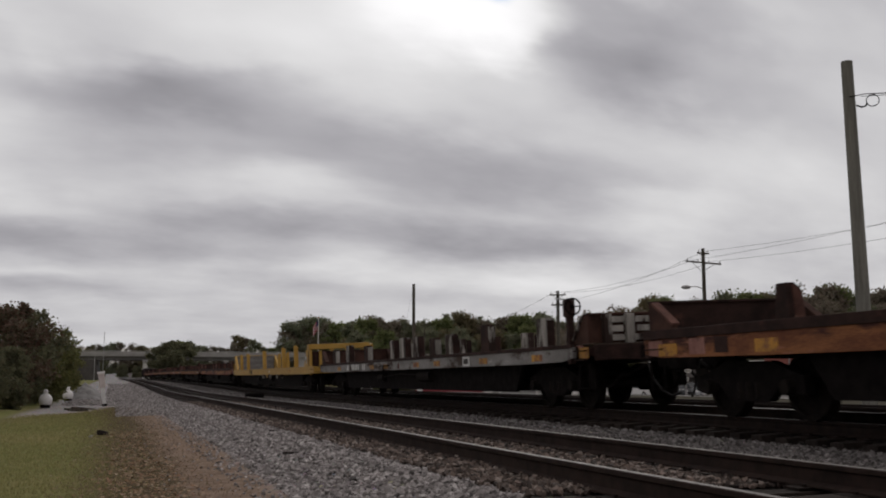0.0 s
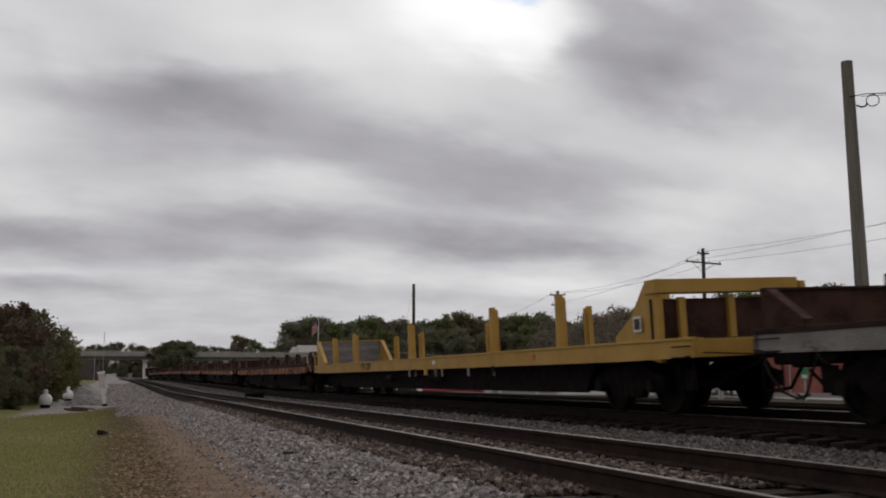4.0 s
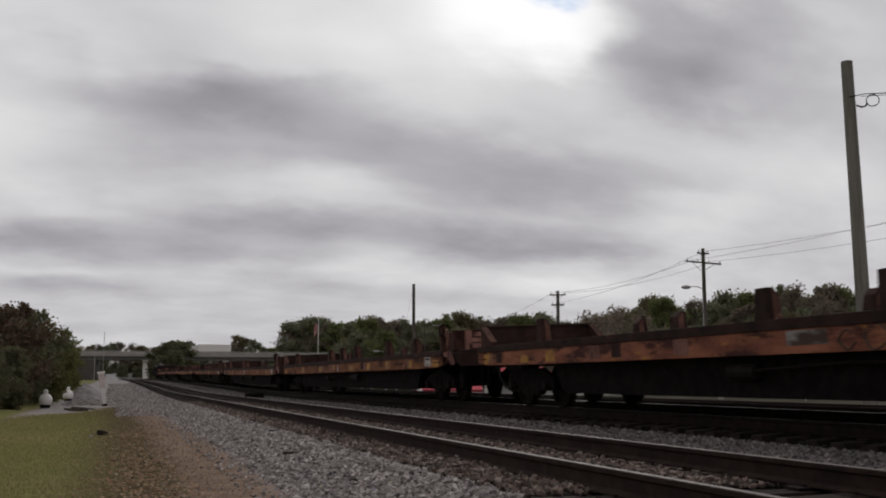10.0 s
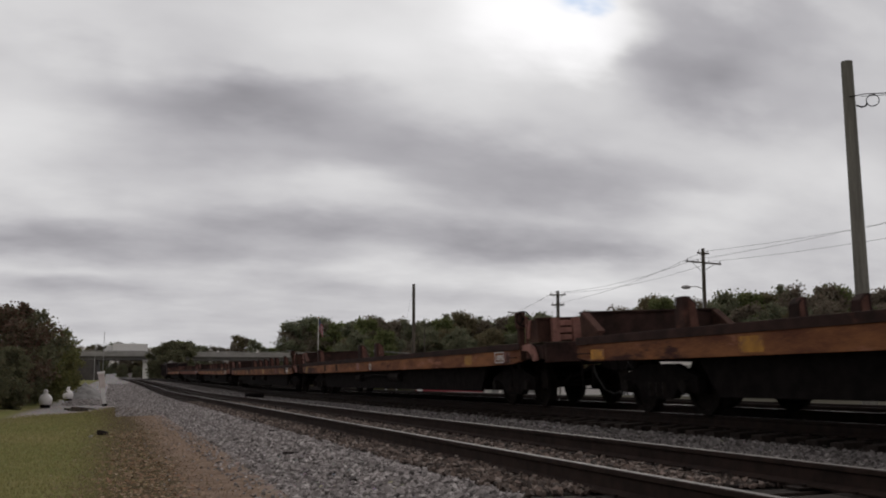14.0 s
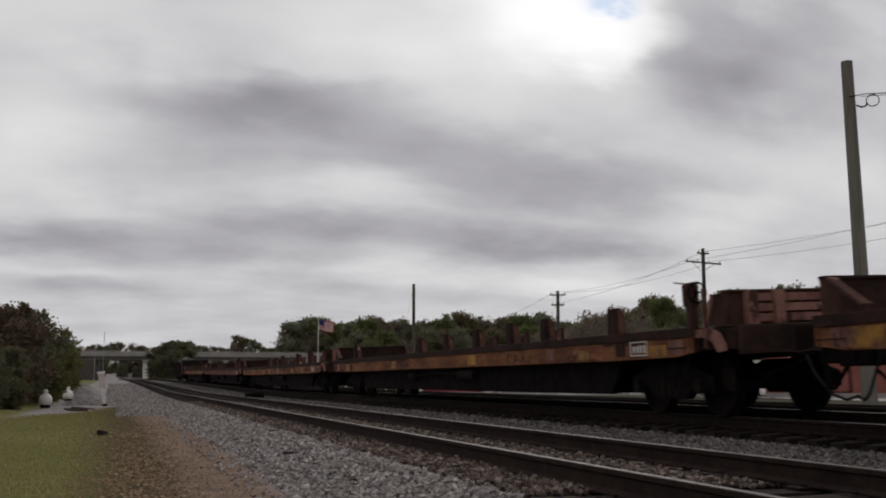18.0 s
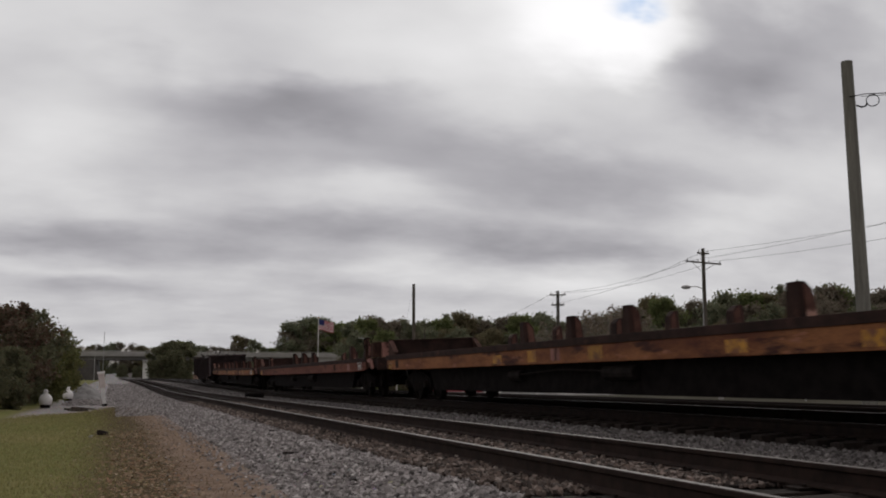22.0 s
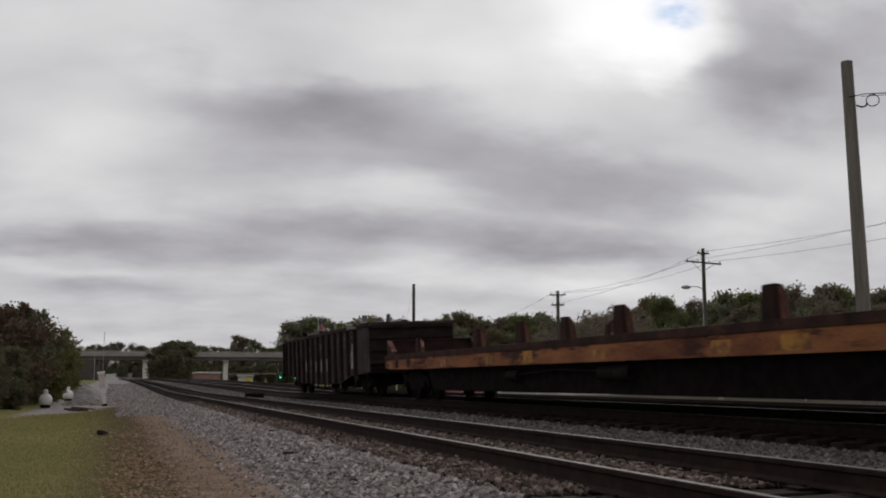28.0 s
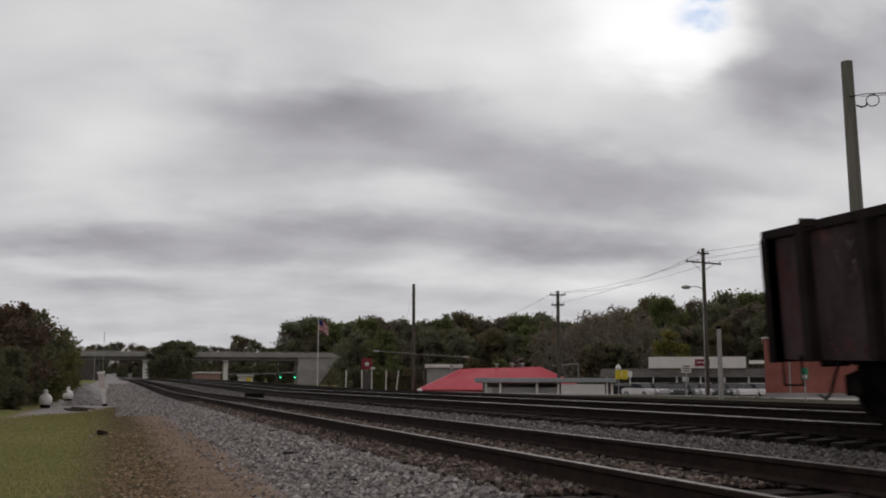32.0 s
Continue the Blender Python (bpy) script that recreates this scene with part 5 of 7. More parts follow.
    load = thing("scrap_load", on_track(q), "heap of broken grey ties and scrap timber in the gondola", "scrap timber")
    base = B()
    n_ = 40
    rows = []
    for i in range(n_ + 1):
        yy = -half + 0.15 + i * (2 * half - 0.3) / n_
        row = []
        for j in range(9):
            xx = -1.36 + j * 0.34
            hgt = 2.13 + 0.22 * math.cos(xx * 1.0) * (0.4 + 0.6 * noise.noise(Vector((yy * 0.4, 3.1, 0)))) + 0.16 * noise.noise(Vector((xx * 2, yy * 1.4, 5.0))) + 0.18 * max(0, math.sin(yy * 0.9 + 1.0))
            row.append(base.verts.new((xx, yy, hgt)))
        rows.append(row)
    for a, b in zip(rows, rows[1:]):
        for j in range(8):
            base.faces.new((a[j], a[j + 1], b[j + 1], b[j]))
    part("rubble", base, DARKRUST, load)
    for i in range(70):
        o = part("rubble_lump", bbox(-0.1, 0.1, -0.18, 0.18, -0.05, 0.05, 0.035), DARKRUST if i % 3 else TIE, load)
        o.matrix_basis = pose(r.uniform(-1.38, -0.7), r.uniform(-half + 0.3, half - 0.2), r.uniform(2.36, 2.42), r.uniform(-14, 14), r.uniform(-14, 14), r.uniform(0, 180))
    for i in range(95):
        yy, xx = r.uniform(-half + 0.6, half - 0.6), r.uniform(-1.15, 1.15)
        ln, wd = r.uniform(0.4, 1.3), r.uniform(0.04, 0.11)
        tilt = r.uniform(-14, 14) if r.random() < 0.9 else r.uniform(20, 40)
        o = part("timber", bbox(-wd, wd, -ln / 2, ln / 2, -0.04, 0.05, 0.01), BOARD if r.random() < 0.5 else TIE, load)
        o.matrix_basis = pose(xx, yy, 2.3 + 0.08 * math.cos(xx) + abs(tilt) * 0.003, tilt, r.uniform(-15, 15), r.uniform(0, 180))
    for ya, za, yb_, zb, wd in STICKS:
        ln = math.hypot(yb_ - ya, zb - za)
        o = part("timber", bbox(-wd, wd, -ln / 2, ln / 2, -0.035, 0.035, 0.01), BOARD, load)
        o.matrix_basis = pose(-0.6, (ya + yb_) / 2, (za + zb) / 2, math.degrees(math.atan2(zb - za, yb_ - ya)), 0, r.uniform(-6, 6))
    MOVERS.append((load, q))
    return car


grey_flat()
yellow_flat()
gondola()

# ---- town side: poles, wires, buildings, vehicles ----


def bearing(x, y):
    return math.degrees(math.atan2(x, y))


def facing(x, y, z, turn=0.0):
    """A pose whose +y points away from the viewer's side of the line, +x to the right of it."""
    return pose(x, y, z, 0, 0, -bearing(x, y) + turn)


def insulator(bm, x, z, y=0.0):
    rod(bm, (x, y, z), (x, y, z + 0.09), 0.02, 0.02, 6)
    rod(bm, (x, y, z + 0.07), (x, y, z + 0.19), 0.055, 0.035, 8)


def utility_pole(x, y, base, top, r0, r1, arms, label, lamp=False, lean=(0, 0), wood=POLEWOOD, droop=0.0):
    t = thing("utility_pole", facing(x, y, base), label, "utility pole", "utility poles")
    h = top - base
    bm = tube(B(), [(lean[0] * i / 8, 0, h * i / 8) for i in range(9)], r0, 14, r1)
    part("pole", bm, wood, t)
    for z, half, k in arms:
        arm = part("crossarm", bbox(-half, half, -0.12 - r1, -r1, z - 0.06, z + 0.06, 0.01), POLEWOOD, t)
        arm.matrix_basis = Matrix.Translation((0, 0, z)) @ pose(0, 0, 0, 0, droop, 0) @ Matrix.Translation((0, 0, -z))
        for i in range(k):
            xx = -half + 0.12 + i * (2 * half - 0.24) / (k - 1)
            ins = B()
            insulator(ins, xx, z + 0.05, -0.06 - r1)
            part("insulator", ins, GALV, arm)
        for s_ in (-1, 1):
            part("arm_brace", rod(B(), (s_ * half * 0.6, -0.06 - r1, z - 0.05), (s_ * 0.05, -0.04 - r1, z - half * 0.45 - 0.1), 0.025, 0.025, 6), GALV, arm)
    if lamp:
        br = part("lamp_bracket", tube(B(), [(0, -0.1, 7.7 - base), (-0.5, -0.1, 7.95 - base), (-1.2, -0.1, 7.98 - base)], 0.035, 8), GALV, t)
        hd = B()
        bmesh.ops.create_uvsphere(hd, u_segments=14, v_segments=8, radius=1.0)
        bmesh.ops.scale(hd, verts=hd.verts[:], vec=(0.38, 0.17, 0.16))
        bmesh.ops.translate(hd, verts=hd.verts[:], vec=(-1.35, -0.1, 7.93 - base))
        part("lamp_head", hd, GALV, t)
        part("conduit", tube(B(), [(-0.12, -0.2, 0), (-0.12, -0.2, 7.2 - base)], 0.04, 8), GALV, t)
    return t


LOW = -3.2
utility_pole(43.5, 67.2, LOW, 10.93, 0.2, 0.13, [(13.0, 1.35, 4), (13.75, 0.45, 2)], "dark wooden utility pole with crossarms and a street lamp", True, droop=7.0)
utility_pole(39.85, 86.25, LOW, 9.14, 0.2, 0.14, [(11.95, 0.75, 3), (11.0, 0.62, 4)], "dark wooden utility pole with two short crossarms")
tall_pole = utility_pole(34.2, 115.0, LOW, 12.26, 0.24, 0.17, [], "tall bare wooden pole with a guy wire")
part("lamp_arm", tube(B(), [(-4.3, -0.3, 7.45), (-3.6, -0.3, 7.35), (0, -0.3, 7.1), (5.6, -0.3, 6.75), (6.2, -0.3, 6.8)], 0.028, 8), GALV, tall_pole)
for x, z in ((-4.4, 7.4), (6.3, 6.72)):
    part("lamp_head", bbox(x - 0.35, x + 0.35, -0.45, -0.15, z - 0.1, z + 0.1, 0.06), GALV, tall_pole)
utility_pole(39.9, 129.0, LOW, 7.7, 0.12, 0.08, [], "thin weathered pole behind the restaurant")
big = utility_pole(17.1, 19.58, -0.42, 8.47, 0.185, 0.14, [], "thick greenish wooden pole beside the tracks", lean=(-0.12, 0), wood=POLEGREEN)
part("bracket", tube(B(), [(-0.1, -0.15, 7.95), (0.25, -0.18, 7.98), (0.75, -0.18, 7.95)], 0.012, 6), BLACKIRON, big)
ring = [(0.42 + 0.145 * math.cos(a * 0.3927), -0.18, 7.8 + 0.145 * math.sin(a * 0.3927)) for a in range(17)]
part("cable_coil", tube(B(), ring, 0.012, 6), BLACKIRON, big)
part("cable_clamp", tube(B(), [(0.05, -0.17, 7.72), (0.16, -0.18, 7.66), (0.26, -0.18, 7.68), (0.3, -0.18, 7.76)], 0.022, 6), BLACKIRON, big)

post = thing("light_post", facing(34.33, 51.63, -0.42), "pale round metal post with a dark cap", "post")
part("shaft", rod(B(), (0, 0, 0), (0, 0, 4.2), 0.15, 0.125, 16), CONCRETE, post)
part("cap", lathe(B(), [(0.15, 4.16), (0.16, 4.2), (0.16, 4.28), (0.1, 4.34)], 16), BLACKIRON, post)


def wire(a, b, sag, name="overhead_wire", r=0.012):
    a, b = Vector(a), Vector(b)
    pts = []
    for i in range(13):
        u = i / 12
        p_ = a.lerp(b, u)
        p_.z -= sag * 4 * u * (1 - u)
        pts.append(p_)
    return tagged(part(name, tube(B(), pts, r * 0.75, 5), CABLE), "thin dark overhead wire between poles", "wire", "overhead wires")


for off, z1, z2, z3 in ((-0.6, 8.95, 9.98, 11.4), (0.62, 8.95, 9.98, 9.95), (0.0, 8.0, 10.7, 10.9)):
    wire((39.85 + off, 86.2, z1), (43.5 + off * 1.6, 67.2, z2), 0.5, r=0.016)
    wire((43.5 + off * 1.6, 67.2, z2), (47.56, 36.58, z3), 0.35, r=0.016)
wire((39.3, 86.5, 8.9), (51.77, 140.79, 9.6), 0.7, r=0.02)
wire((34.2, 115.0, 12.0), (30.5, 113.5, LOW), 0.0, "guy_wire", 0.014)
wire((17.2, 19.45, 7.55), (21.5, 15.6, 7.45), 0.05, r=0.012)

# ---- overpass ----


def overpass():
    ox, oy = 24.4, 329.1
    t = thing("overpass", facing(ox, oy, 0.0), "long grey concrete road overpass on round-edged piers", "bridge", kind="structure")
    L0, L1 = -150, 75
    part("deck", bbox(L0, L1, -6, 6, 8.3, 8.9, 0.05), CONCRETE, t)
    # girders: same concrete made darker, the shadow under the deck in its colour
    for y in (-5.2, -2.6, 0, 2.6, 5.2):
        part("girder", prism(B(), [(y - 0.35, 7.2), (y + 0.35, 7.2), (y + 0.15, 7.5), (y + 0.2, 8.3), (y - 0.2, 8.3), (y - 0.15, 7.5)], "x", L0, L1), SHADECONCRETE, t)
    for y in (-5.9, 5.9):
        part("parapet", bbox(L0, L1, y - 0.15, y + 0.15, 8.9, 9.75, 0.04), CONCRETE, t)
        k = part("guard_rail", tube(B(), [(L0, y, 10.0), (L1, y, 10.0)], 0.05, 6), GALV, t)
    for i, x in enumerate((-115, -95, -75, -55, -14.0, 10.4)):
        part("pier_cap", bbox(x - 0.8, x + 0.8, -6, 6, 6.5, 7.2, 0.06), CONCRETE, t)
        for y in (-4.5, 0, 4.5):
            # the two open piers are whiter, the light on them set as colour
            part("pier", bbox(x - 0.7, x + 0.7, y - 0.6, y + 0.6, -3.4, 6.5, 0.2), CONCRETE if x < -20 else WHITEWALL, t)
    part("abutment", prism(B(), [(33, -3.4), (33, 8.3), (75, 8.3), (75, -3.4)], "y", -5.6, 5.6), CONCRETE, t)
    # near-black here: shade below the deck is put into the abutment's colour
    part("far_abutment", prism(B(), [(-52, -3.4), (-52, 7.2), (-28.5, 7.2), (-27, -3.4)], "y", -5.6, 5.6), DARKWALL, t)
    EARTH = surf("grassy_bank", (0.03, 0.03, 0.017), (0.06, 0.055, 0.03), 0.3, 0.95, 0, 0.6, 5, dist=0.1)
    bm = B()
    v = [bm.verts.new(c) for c in ((36, -16, -3.4), (41, -5.6, -3.4), (46, -5.6, 8.0), (76, -5.6, 8.0), (76, -20, -3.4), (76, -5.6, -3.4))]
    for f in ((0, 4, 3, 2), (0, 2, 1), (4, 5, 3)):
        bm.faces.new([v[q_] for q_ in f])
    part("embankment", bm, EARTH, t, "dark grassy embankment")
    return t


overpass()

# ---- buildings ----


def windows(parent, xs, z0, z1, y, wd):
    for x in xs:
        f = part("window", box(B(), x, x + wd, y - 0.05, y - 0.005, z0, z1), GLASS, parent, "dark shop window")
        fr = box(box(B(), x - 0.06, x, y - 0.08, y - 0.005, z0, z1), x + wd, x + wd + 0.06, y - 0.08, y - 0.005, z0, z1)
        box(fr, x - 0.06, x + wd + 0.06, y - 0.08, y - 0.005, z1, z1 + 0.08)
        part("window_frame", fr, GALV, f)


def restaurant():
    t = thing("restaurant", facing(33.4, 110.1, LOW), "low restaurant with a bright red hipped metal roof", "restaurant")
    part("wall", bbox(0.8, 16.8, 0.8, 11, 0, 2.95, 0.03), CONCRETE, t)
    windows(t, (1.5, 4.0, 6.5, 9.0), 0.7, 2.2, 0.8, 1.9)
    bm = B()
    v = [bm.verts.new(c) for c in ((-0.2, 0, 2.9), (19.6, 0, 2.9), (19.6, 12, 2.9), (-0.2, 12, 2.9), (5.0, 5.2, 5.35), (14.6, 5.2, 5.6), (14.6, 7, 5.6), (5.0, 7, 5.35))]
    for f in ((0, 1, 5, 4), (1, 2, 6, 5), (2, 3, 7, 6), (3, 0, 4, 7), (4, 5, 6, 7), (3, 2, 1, 0)):
        bm.faces.new([v[i] for i in f])
    roof = part("roof", bm, REDROOF, t)
    part("fascia", box(box(B(), -0.3, 19.7, -0.1, 0.0, 2.6, 2.92), -0.3, -0.2, 0, 12, 2.6, 2.92), surf("dark_red_fascia", (0.2, 0.02, 0.03), (0.25, 0.03, 0.04), 2, 0.5), t)
    for i in range(1, 24):
        u = i / 24
        a = (-0.2 + 19.8 * u, 0, 2.92)
        b = (5.0 + 9.6 * u, 5.2, 5.37 + 0.25 * u)
        part("seam", tube(B(), [a, b], 0.035, 4), REDROOF, roof)
    for x, z in ((3.9, 5.3), (9.3, 5.42), (11.2, 5.45), (12.4, 5.48)):
        part("roof_vent", lathe(B(), [(0.14, z - 0.1), (0.14, z + 0.35), (0.26, z + 0.4), (0.26, z + 0.5), (0.1, z + 0.58)], 10), GALV, t).location = (x, 5.3, 0)
    part("aerial", tube(B(), [(12.0, 5.6, 5.4), (12.0, 5.6, 6.5), (11.6, 5.6, 6.3), (12.5, 5.6, 6.6)], 0.03, 5), GALV, t)
    part("entrance_lamp", lathe(B(), [(0.05, 2.5), (0.28, 2.6), (0.3, 2.9), (0.1, 3.05)], 12), WHITEGLOSS, t).location = (0.1, -0.4, 0)
    return t


def canopy_building():
    t = thing("service_building", facing(32.2, 86.2, LOW), "low white building under a flat grey metal canopy", "building")
    part("roof_front", bbox(-0.6, 11.9, -1.2, 7, 3.72, 4.1, 0.03), GREYROOF, t)
    part("roof_band", bbox(-0.7, 12.0, -1.26, -1.2, 3.78, 4.16, 0.01), surf("pale_blue_grey_metal", (0.3, 0.33, 0.35), (0.38, 0.41, 0.43), 0.8, 0.5, 0.1, 0.1), t)
    part("side_canopy", bbox(11.9, 13.4, -0.5, 5, 3.45, 3.7, 0.02), GREYROOF, t)
    part("wall", bbox(7.05, 10.95, -1.1, 6, 0, 3.6, 0.02), WHITEGLOSS, t, "white-painted wall")
    part("back_wall", bbox(0, 7.0, 2.5, 6, 0, 3.7, 0.02), CONCRETE, t)
    part("front_wall", bbox(0.9, 7.0, -0.6, -0.5, 0, 3.3, 0.01), CONCRETE, t)
    for x in (0.3, 1.6, 4.9, 6.8, 11.6):
        part("column", bbox(x - 0.1, x + 0.1, -1.0, -0.8, 0, 3.72, 0.02), WHITEWALL, t)
    for x, w_ in ((0.4, 1.0), (2.8, 0.9), (6.2, 1.0)):
        part("pump_housing", bbox(x, x + w_, -0.4, 0.3, 0, 3.3, 0.04), WHITEWALL, t)
    part("roof_pipe", tube(B(), [(9.0, 3, 4.1), (9.0, 3, 5.5), (6.5, 3, 5.3)], 0.05, 6), GALV, t)
    return t


def shop():
    t = thing("shop_row", facing(50.6, 97.7, LOW, -3), "long low shop row with a white fascia and dark windows", "shop")
    part("wall", bbox(0, 18, 0, 12, 0, 5.0, 0.03), DARKWALL, t)
    part("awning", prism(B(), [(-2.2, 4.3), (0, 5.2), (0, 4.3)], "x", -0.4, 18.4), surf("dark_shingle", (0.06, 0.055, 0.052), (0.11, 0.1, 0.095), 1.0, 0.9, 0, 0.4, 8), t)
    part("fascia_board", bbox(4.6, 14.6, -0.35, -0.05, 5.25, 6.45, 0.03), WHITEWALL, t)
    sg = part("sign", bbox(9.4, 10.9, -0.45, -0.36, 5.5, 6.2, 0.02), REDPLASTIC, t, "red sign with plain white bars")
    part("sign_bars", box(box(B(), 9.6, 10.1, -0.46, -0.451, 5.8, 5.95), 10.2, 10.7, -0.46, -0.451, 5.8, 5.95), WHITEPAINT, sg)
    part("second_fascia", bbox(14.9, 18.0, -0.3, -0.05, 5.7, 6.05, 0.02), WHITEWALL, t)
    part("small_sign", bbox(1.4, 2.9, -2.3, -2.22, 4.3, 4.9, 0.02), WHITEWALL, t)
    windows(t, [0.6 + i * 1.9 for i in range(9)], 1.2, 3.6, 0, 1.5)
    for i in range(8):
        part("awning_post", bbox(0.2 + i * 2.4, 0.34 + i * 2.4, -2.1, -1.96, 0, 4.35, 0.02), WHITEWALL, t)
    return t


def brick_building():
    t = thing("brick_building", facing(42.2, 58.2, -0.42), "plain red brick building with a white coping", "brick building")
    part("wall", bbox(0, 9, 0, 12, 0, 3.95, 0.02), BRICK, t)
    part("plinth", bbox(-0.04, 9.04, -0.04, 12, 0, 0.3, 0.01), CONCRETE, t)
    part("coping", bbox(-0.15, 1.5, -0.1, 12.1, 3.95, 4.06, 0.02), WHITEWALL, t, "white metal coping")
    part("roof_edge", bbox(1.5, 9.1, -0.06, 12.1, 3.95, 4.03, 0.02), BRICK, t)
    part("roof_vent", bbox(0.95, 1.25, 0.4, 0.7, 4.06, 4.55, 0.03), WHITEWALL, t)
    part("downpipe", rod(B(), (1.6, -0.08, 0), (1.6, -0.08, 3.9), 0.05, 0.05, 8), GALV, t)
    return t


restaurant()
canopy_building()
shop()
brick_building()


def far_house(x, y, base, wd, ht, wall, label):
    """A low flat-roofed building far down the line."""
    t = thing("low_building", facing(x, y, base), label, "building", "far buildings")
    part("wall", bbox(-wd / 2, wd / 2, 0, 8, 0, ht, 0.03), wall, t)
    part("roof", bbox(-wd / 2 - 0.4, wd / 2 + 0.4, -0.4, 8.4, ht, ht + 0.5, 0.05), WHITEWALL, t)
    windows(t, [-wd / 2 + 0.8 + i * 2.4 for i in range(int(wd / 2.4))], 1.0, 2.2, 0, 1.3)
    return t


PINKWALL = surf("pink_brick", (0.3, 0.19, 0.16), (0.4, 0.27, 0.23), 0.8, 0.85, 0, 0.2, 10)
far_house(31.6, 356, LOW + 2.0, 9, 4.6, PINKWALL, "low pinkish brick building beyond the overpass")
far_house(47.6, 144.2, LOW, 5.0, 5.9, CONCRETE, "low white building behind the restaurant")
far_house(44.0, 350, LOW + 1.0, 5, 4.6, WHITEWALL, "small white building beyond the overpass")

# ---- signs ----


def sign_on_post(name, x, y, zc, wd, ht, face, label, post_mat=GALV, extra=None, LOW=-3.2):
    t = thing(name, facing(x, y, LOW), label, "sign")
    part("post", rod(B(), (0, 0, 0), (0, 0, zc - LOW), 0.05, 0.05, 8), post_mat, t)
    f = part("panel", bbox(-wd / 2, wd / 2, -0.12, -0.06, zc - LOW - ht / 2, zc - LOW + ht / 2, 0.015), face, t)
    if extra:
        extra(f, zc - LOW)
    return t


def star_logo(f, z):
    out = []
    for i in range(10):
        r_ = 0.45 if i % 2 == 0 else 0.18
        a = math.pi / 2 + i * math.pi / 5
        out.append((r_ * math.cos(a), z + r_ * math.sin(a)))
    part("emblem", prism(B(), out, "y", -0.15, -0.125), WHITEPAINT, f, "plain white shape")
    part("price_panel", bbox(0.5, 1.15, -0.2, -0.13, z - 0.75, z - 0.45, 0.01), WHITEWALL, f)


st = sign_on_post("fuel_sign", 33.7, 135.9, 3.05, 1.5, 1.5, REDPLASTIC, "square red fuel station sign with a white shape", GALV, star_logo)
for x in (-0.68, 0.68):
    part("leg", bbox(x - 0.08, x + 0.08, -0.08, 0.08, 0, 5.4, 0.02), WHITEWALL, st)
part("lower_panel", bbox(-0.55, 0.55, -0.05, 0.05, 2.2, 5.2, 0.02), DARKWALL, st)


def two_bars(f, z):
    for i in range(3):
        part("sign_bar", box(B(), -0.3, 0.3, -0.13, -0.121, z + 0.18 - i * 0.2, z + 0.26 - i * 0.2), BLACKPAINT, f)


YEL = surf("yellow_sign", (0.6, 0.48, 0.02), (0.68, 0.55, 0.04), 3, 0.5, 0, 0.0)
ys = sign_on_post("road_sign", 40.05, 74.98, 1.2, 0.5, 0.75, YEL, "pair of yellow road signs on a post", GALV, None)
part("panel", bbox(0.28, 0.76, -0.12, -0.06, 4.02, 4.78, 0.015), YEL, ys)
part("finial", lathe(B(), [(0.2, 4.8), (0.26, 4.95), (0.08, 5.25)], 10), WHITEGLOSS, ys)
sign_on_post("road_sign", 47.45, 76.5, 1.75, 0.85, 0.7, WHITEWALL, "black and white road sign on a thin post", GALV, two_bars)
sign_on_post("road_sign", 47.6, 76.9, 0.85, 0.55, 0.4, WHITEWALL, "small white plate on a thin post", GALV, None)
sign_on_post("street_sign", 35.68, 45.72, 1.05, 0.36, 0.62, GREENPLASTIC, "green and white street sign on a thin post", GALV, lambda f, z: part("sign_bar", box(B(), -0.14, 0.14, -0.13, -0.121, z - 0.25, z - 0.05), WHITEPAINT, f), LOW=-0.42)
for x, y, ln in ((36.2, 135.2, 0.1), (37.4, 134.9, 0.55), (31.0, 137.0, 0.0)):
    t = thing("white_post", facing(x, y, LOW), "thin white leaning post near the fuel sign", "post", "white posts")
    part("shaft", rod(B(), (0, 0, 0), (ln, 0, 5.35), 0.09, 0.08, 8), WHITEWALL, t)


def traffic_lights():
    t = thing("traffic_signal", facing(23.2, 148.2, LOW), "traffic lights showing green on a long mast arm", "traffic light")
    part("mast", rod(B(), (0, 0, 0), (0, 0, 6.6), 0.16, 0.11, 12), POLEWOOD, t)
    part("arm", tube(B(), [(0, 0, 4.95), (-7.2, 0, 4.85)], 0.045, 8), GALV, t)
    green = glow("green_signal", (0.05, 1.0, 0.45), 1.6)
    for x in (0.5, 2.6):
        h = part("signal_head", bbox(x - 0.2, x + 0.2, -0.35, -0.1, 4.1, 5.2, 0.04), surf("signal_green_box", (0.03, 0.1, 0.06), (0.04, 0.13, 0.08), 3, 0.5), t)
        part("lens", lathe(B(), [(0.12, -0.02), (0.12, 0.02)], 14, "x"), green, h).matrix_basis = Matrix.Translation((x, -0.37, 4.42)) @ Matrix.Rotation(math.pi / 2, 4, "Z")
    part("span", tube(B(), [(0, 0, 5.1), (2.8, 0, 5.1)], 0.05, 8), GALV, t)
    return t


traffic_lights()
hy = thing("yellow_marker", facing(19.2, 148.8, -2.2), "yellow warning marker on a short post", "marker")
part("post", rod(B(), (0, 0, 0), (0, 0, 2.6), 0.06, 0.06, 8), GALV, hy)
part("panel", bbox(-0.35, 0.35, -0.08, -0.02, 2.5, 3.4, 0.1), YEL, hy)

lot = prism(B(), [(20.5, 292), (36, 290), (38, 318), (20.5, 320)], "z", -0.5, -0.37)
tagged(part("pavement", lot, ASPHALT), "pale paved yard beneath the overpass", "yard", kind="structure")

# ---- vehicles ----


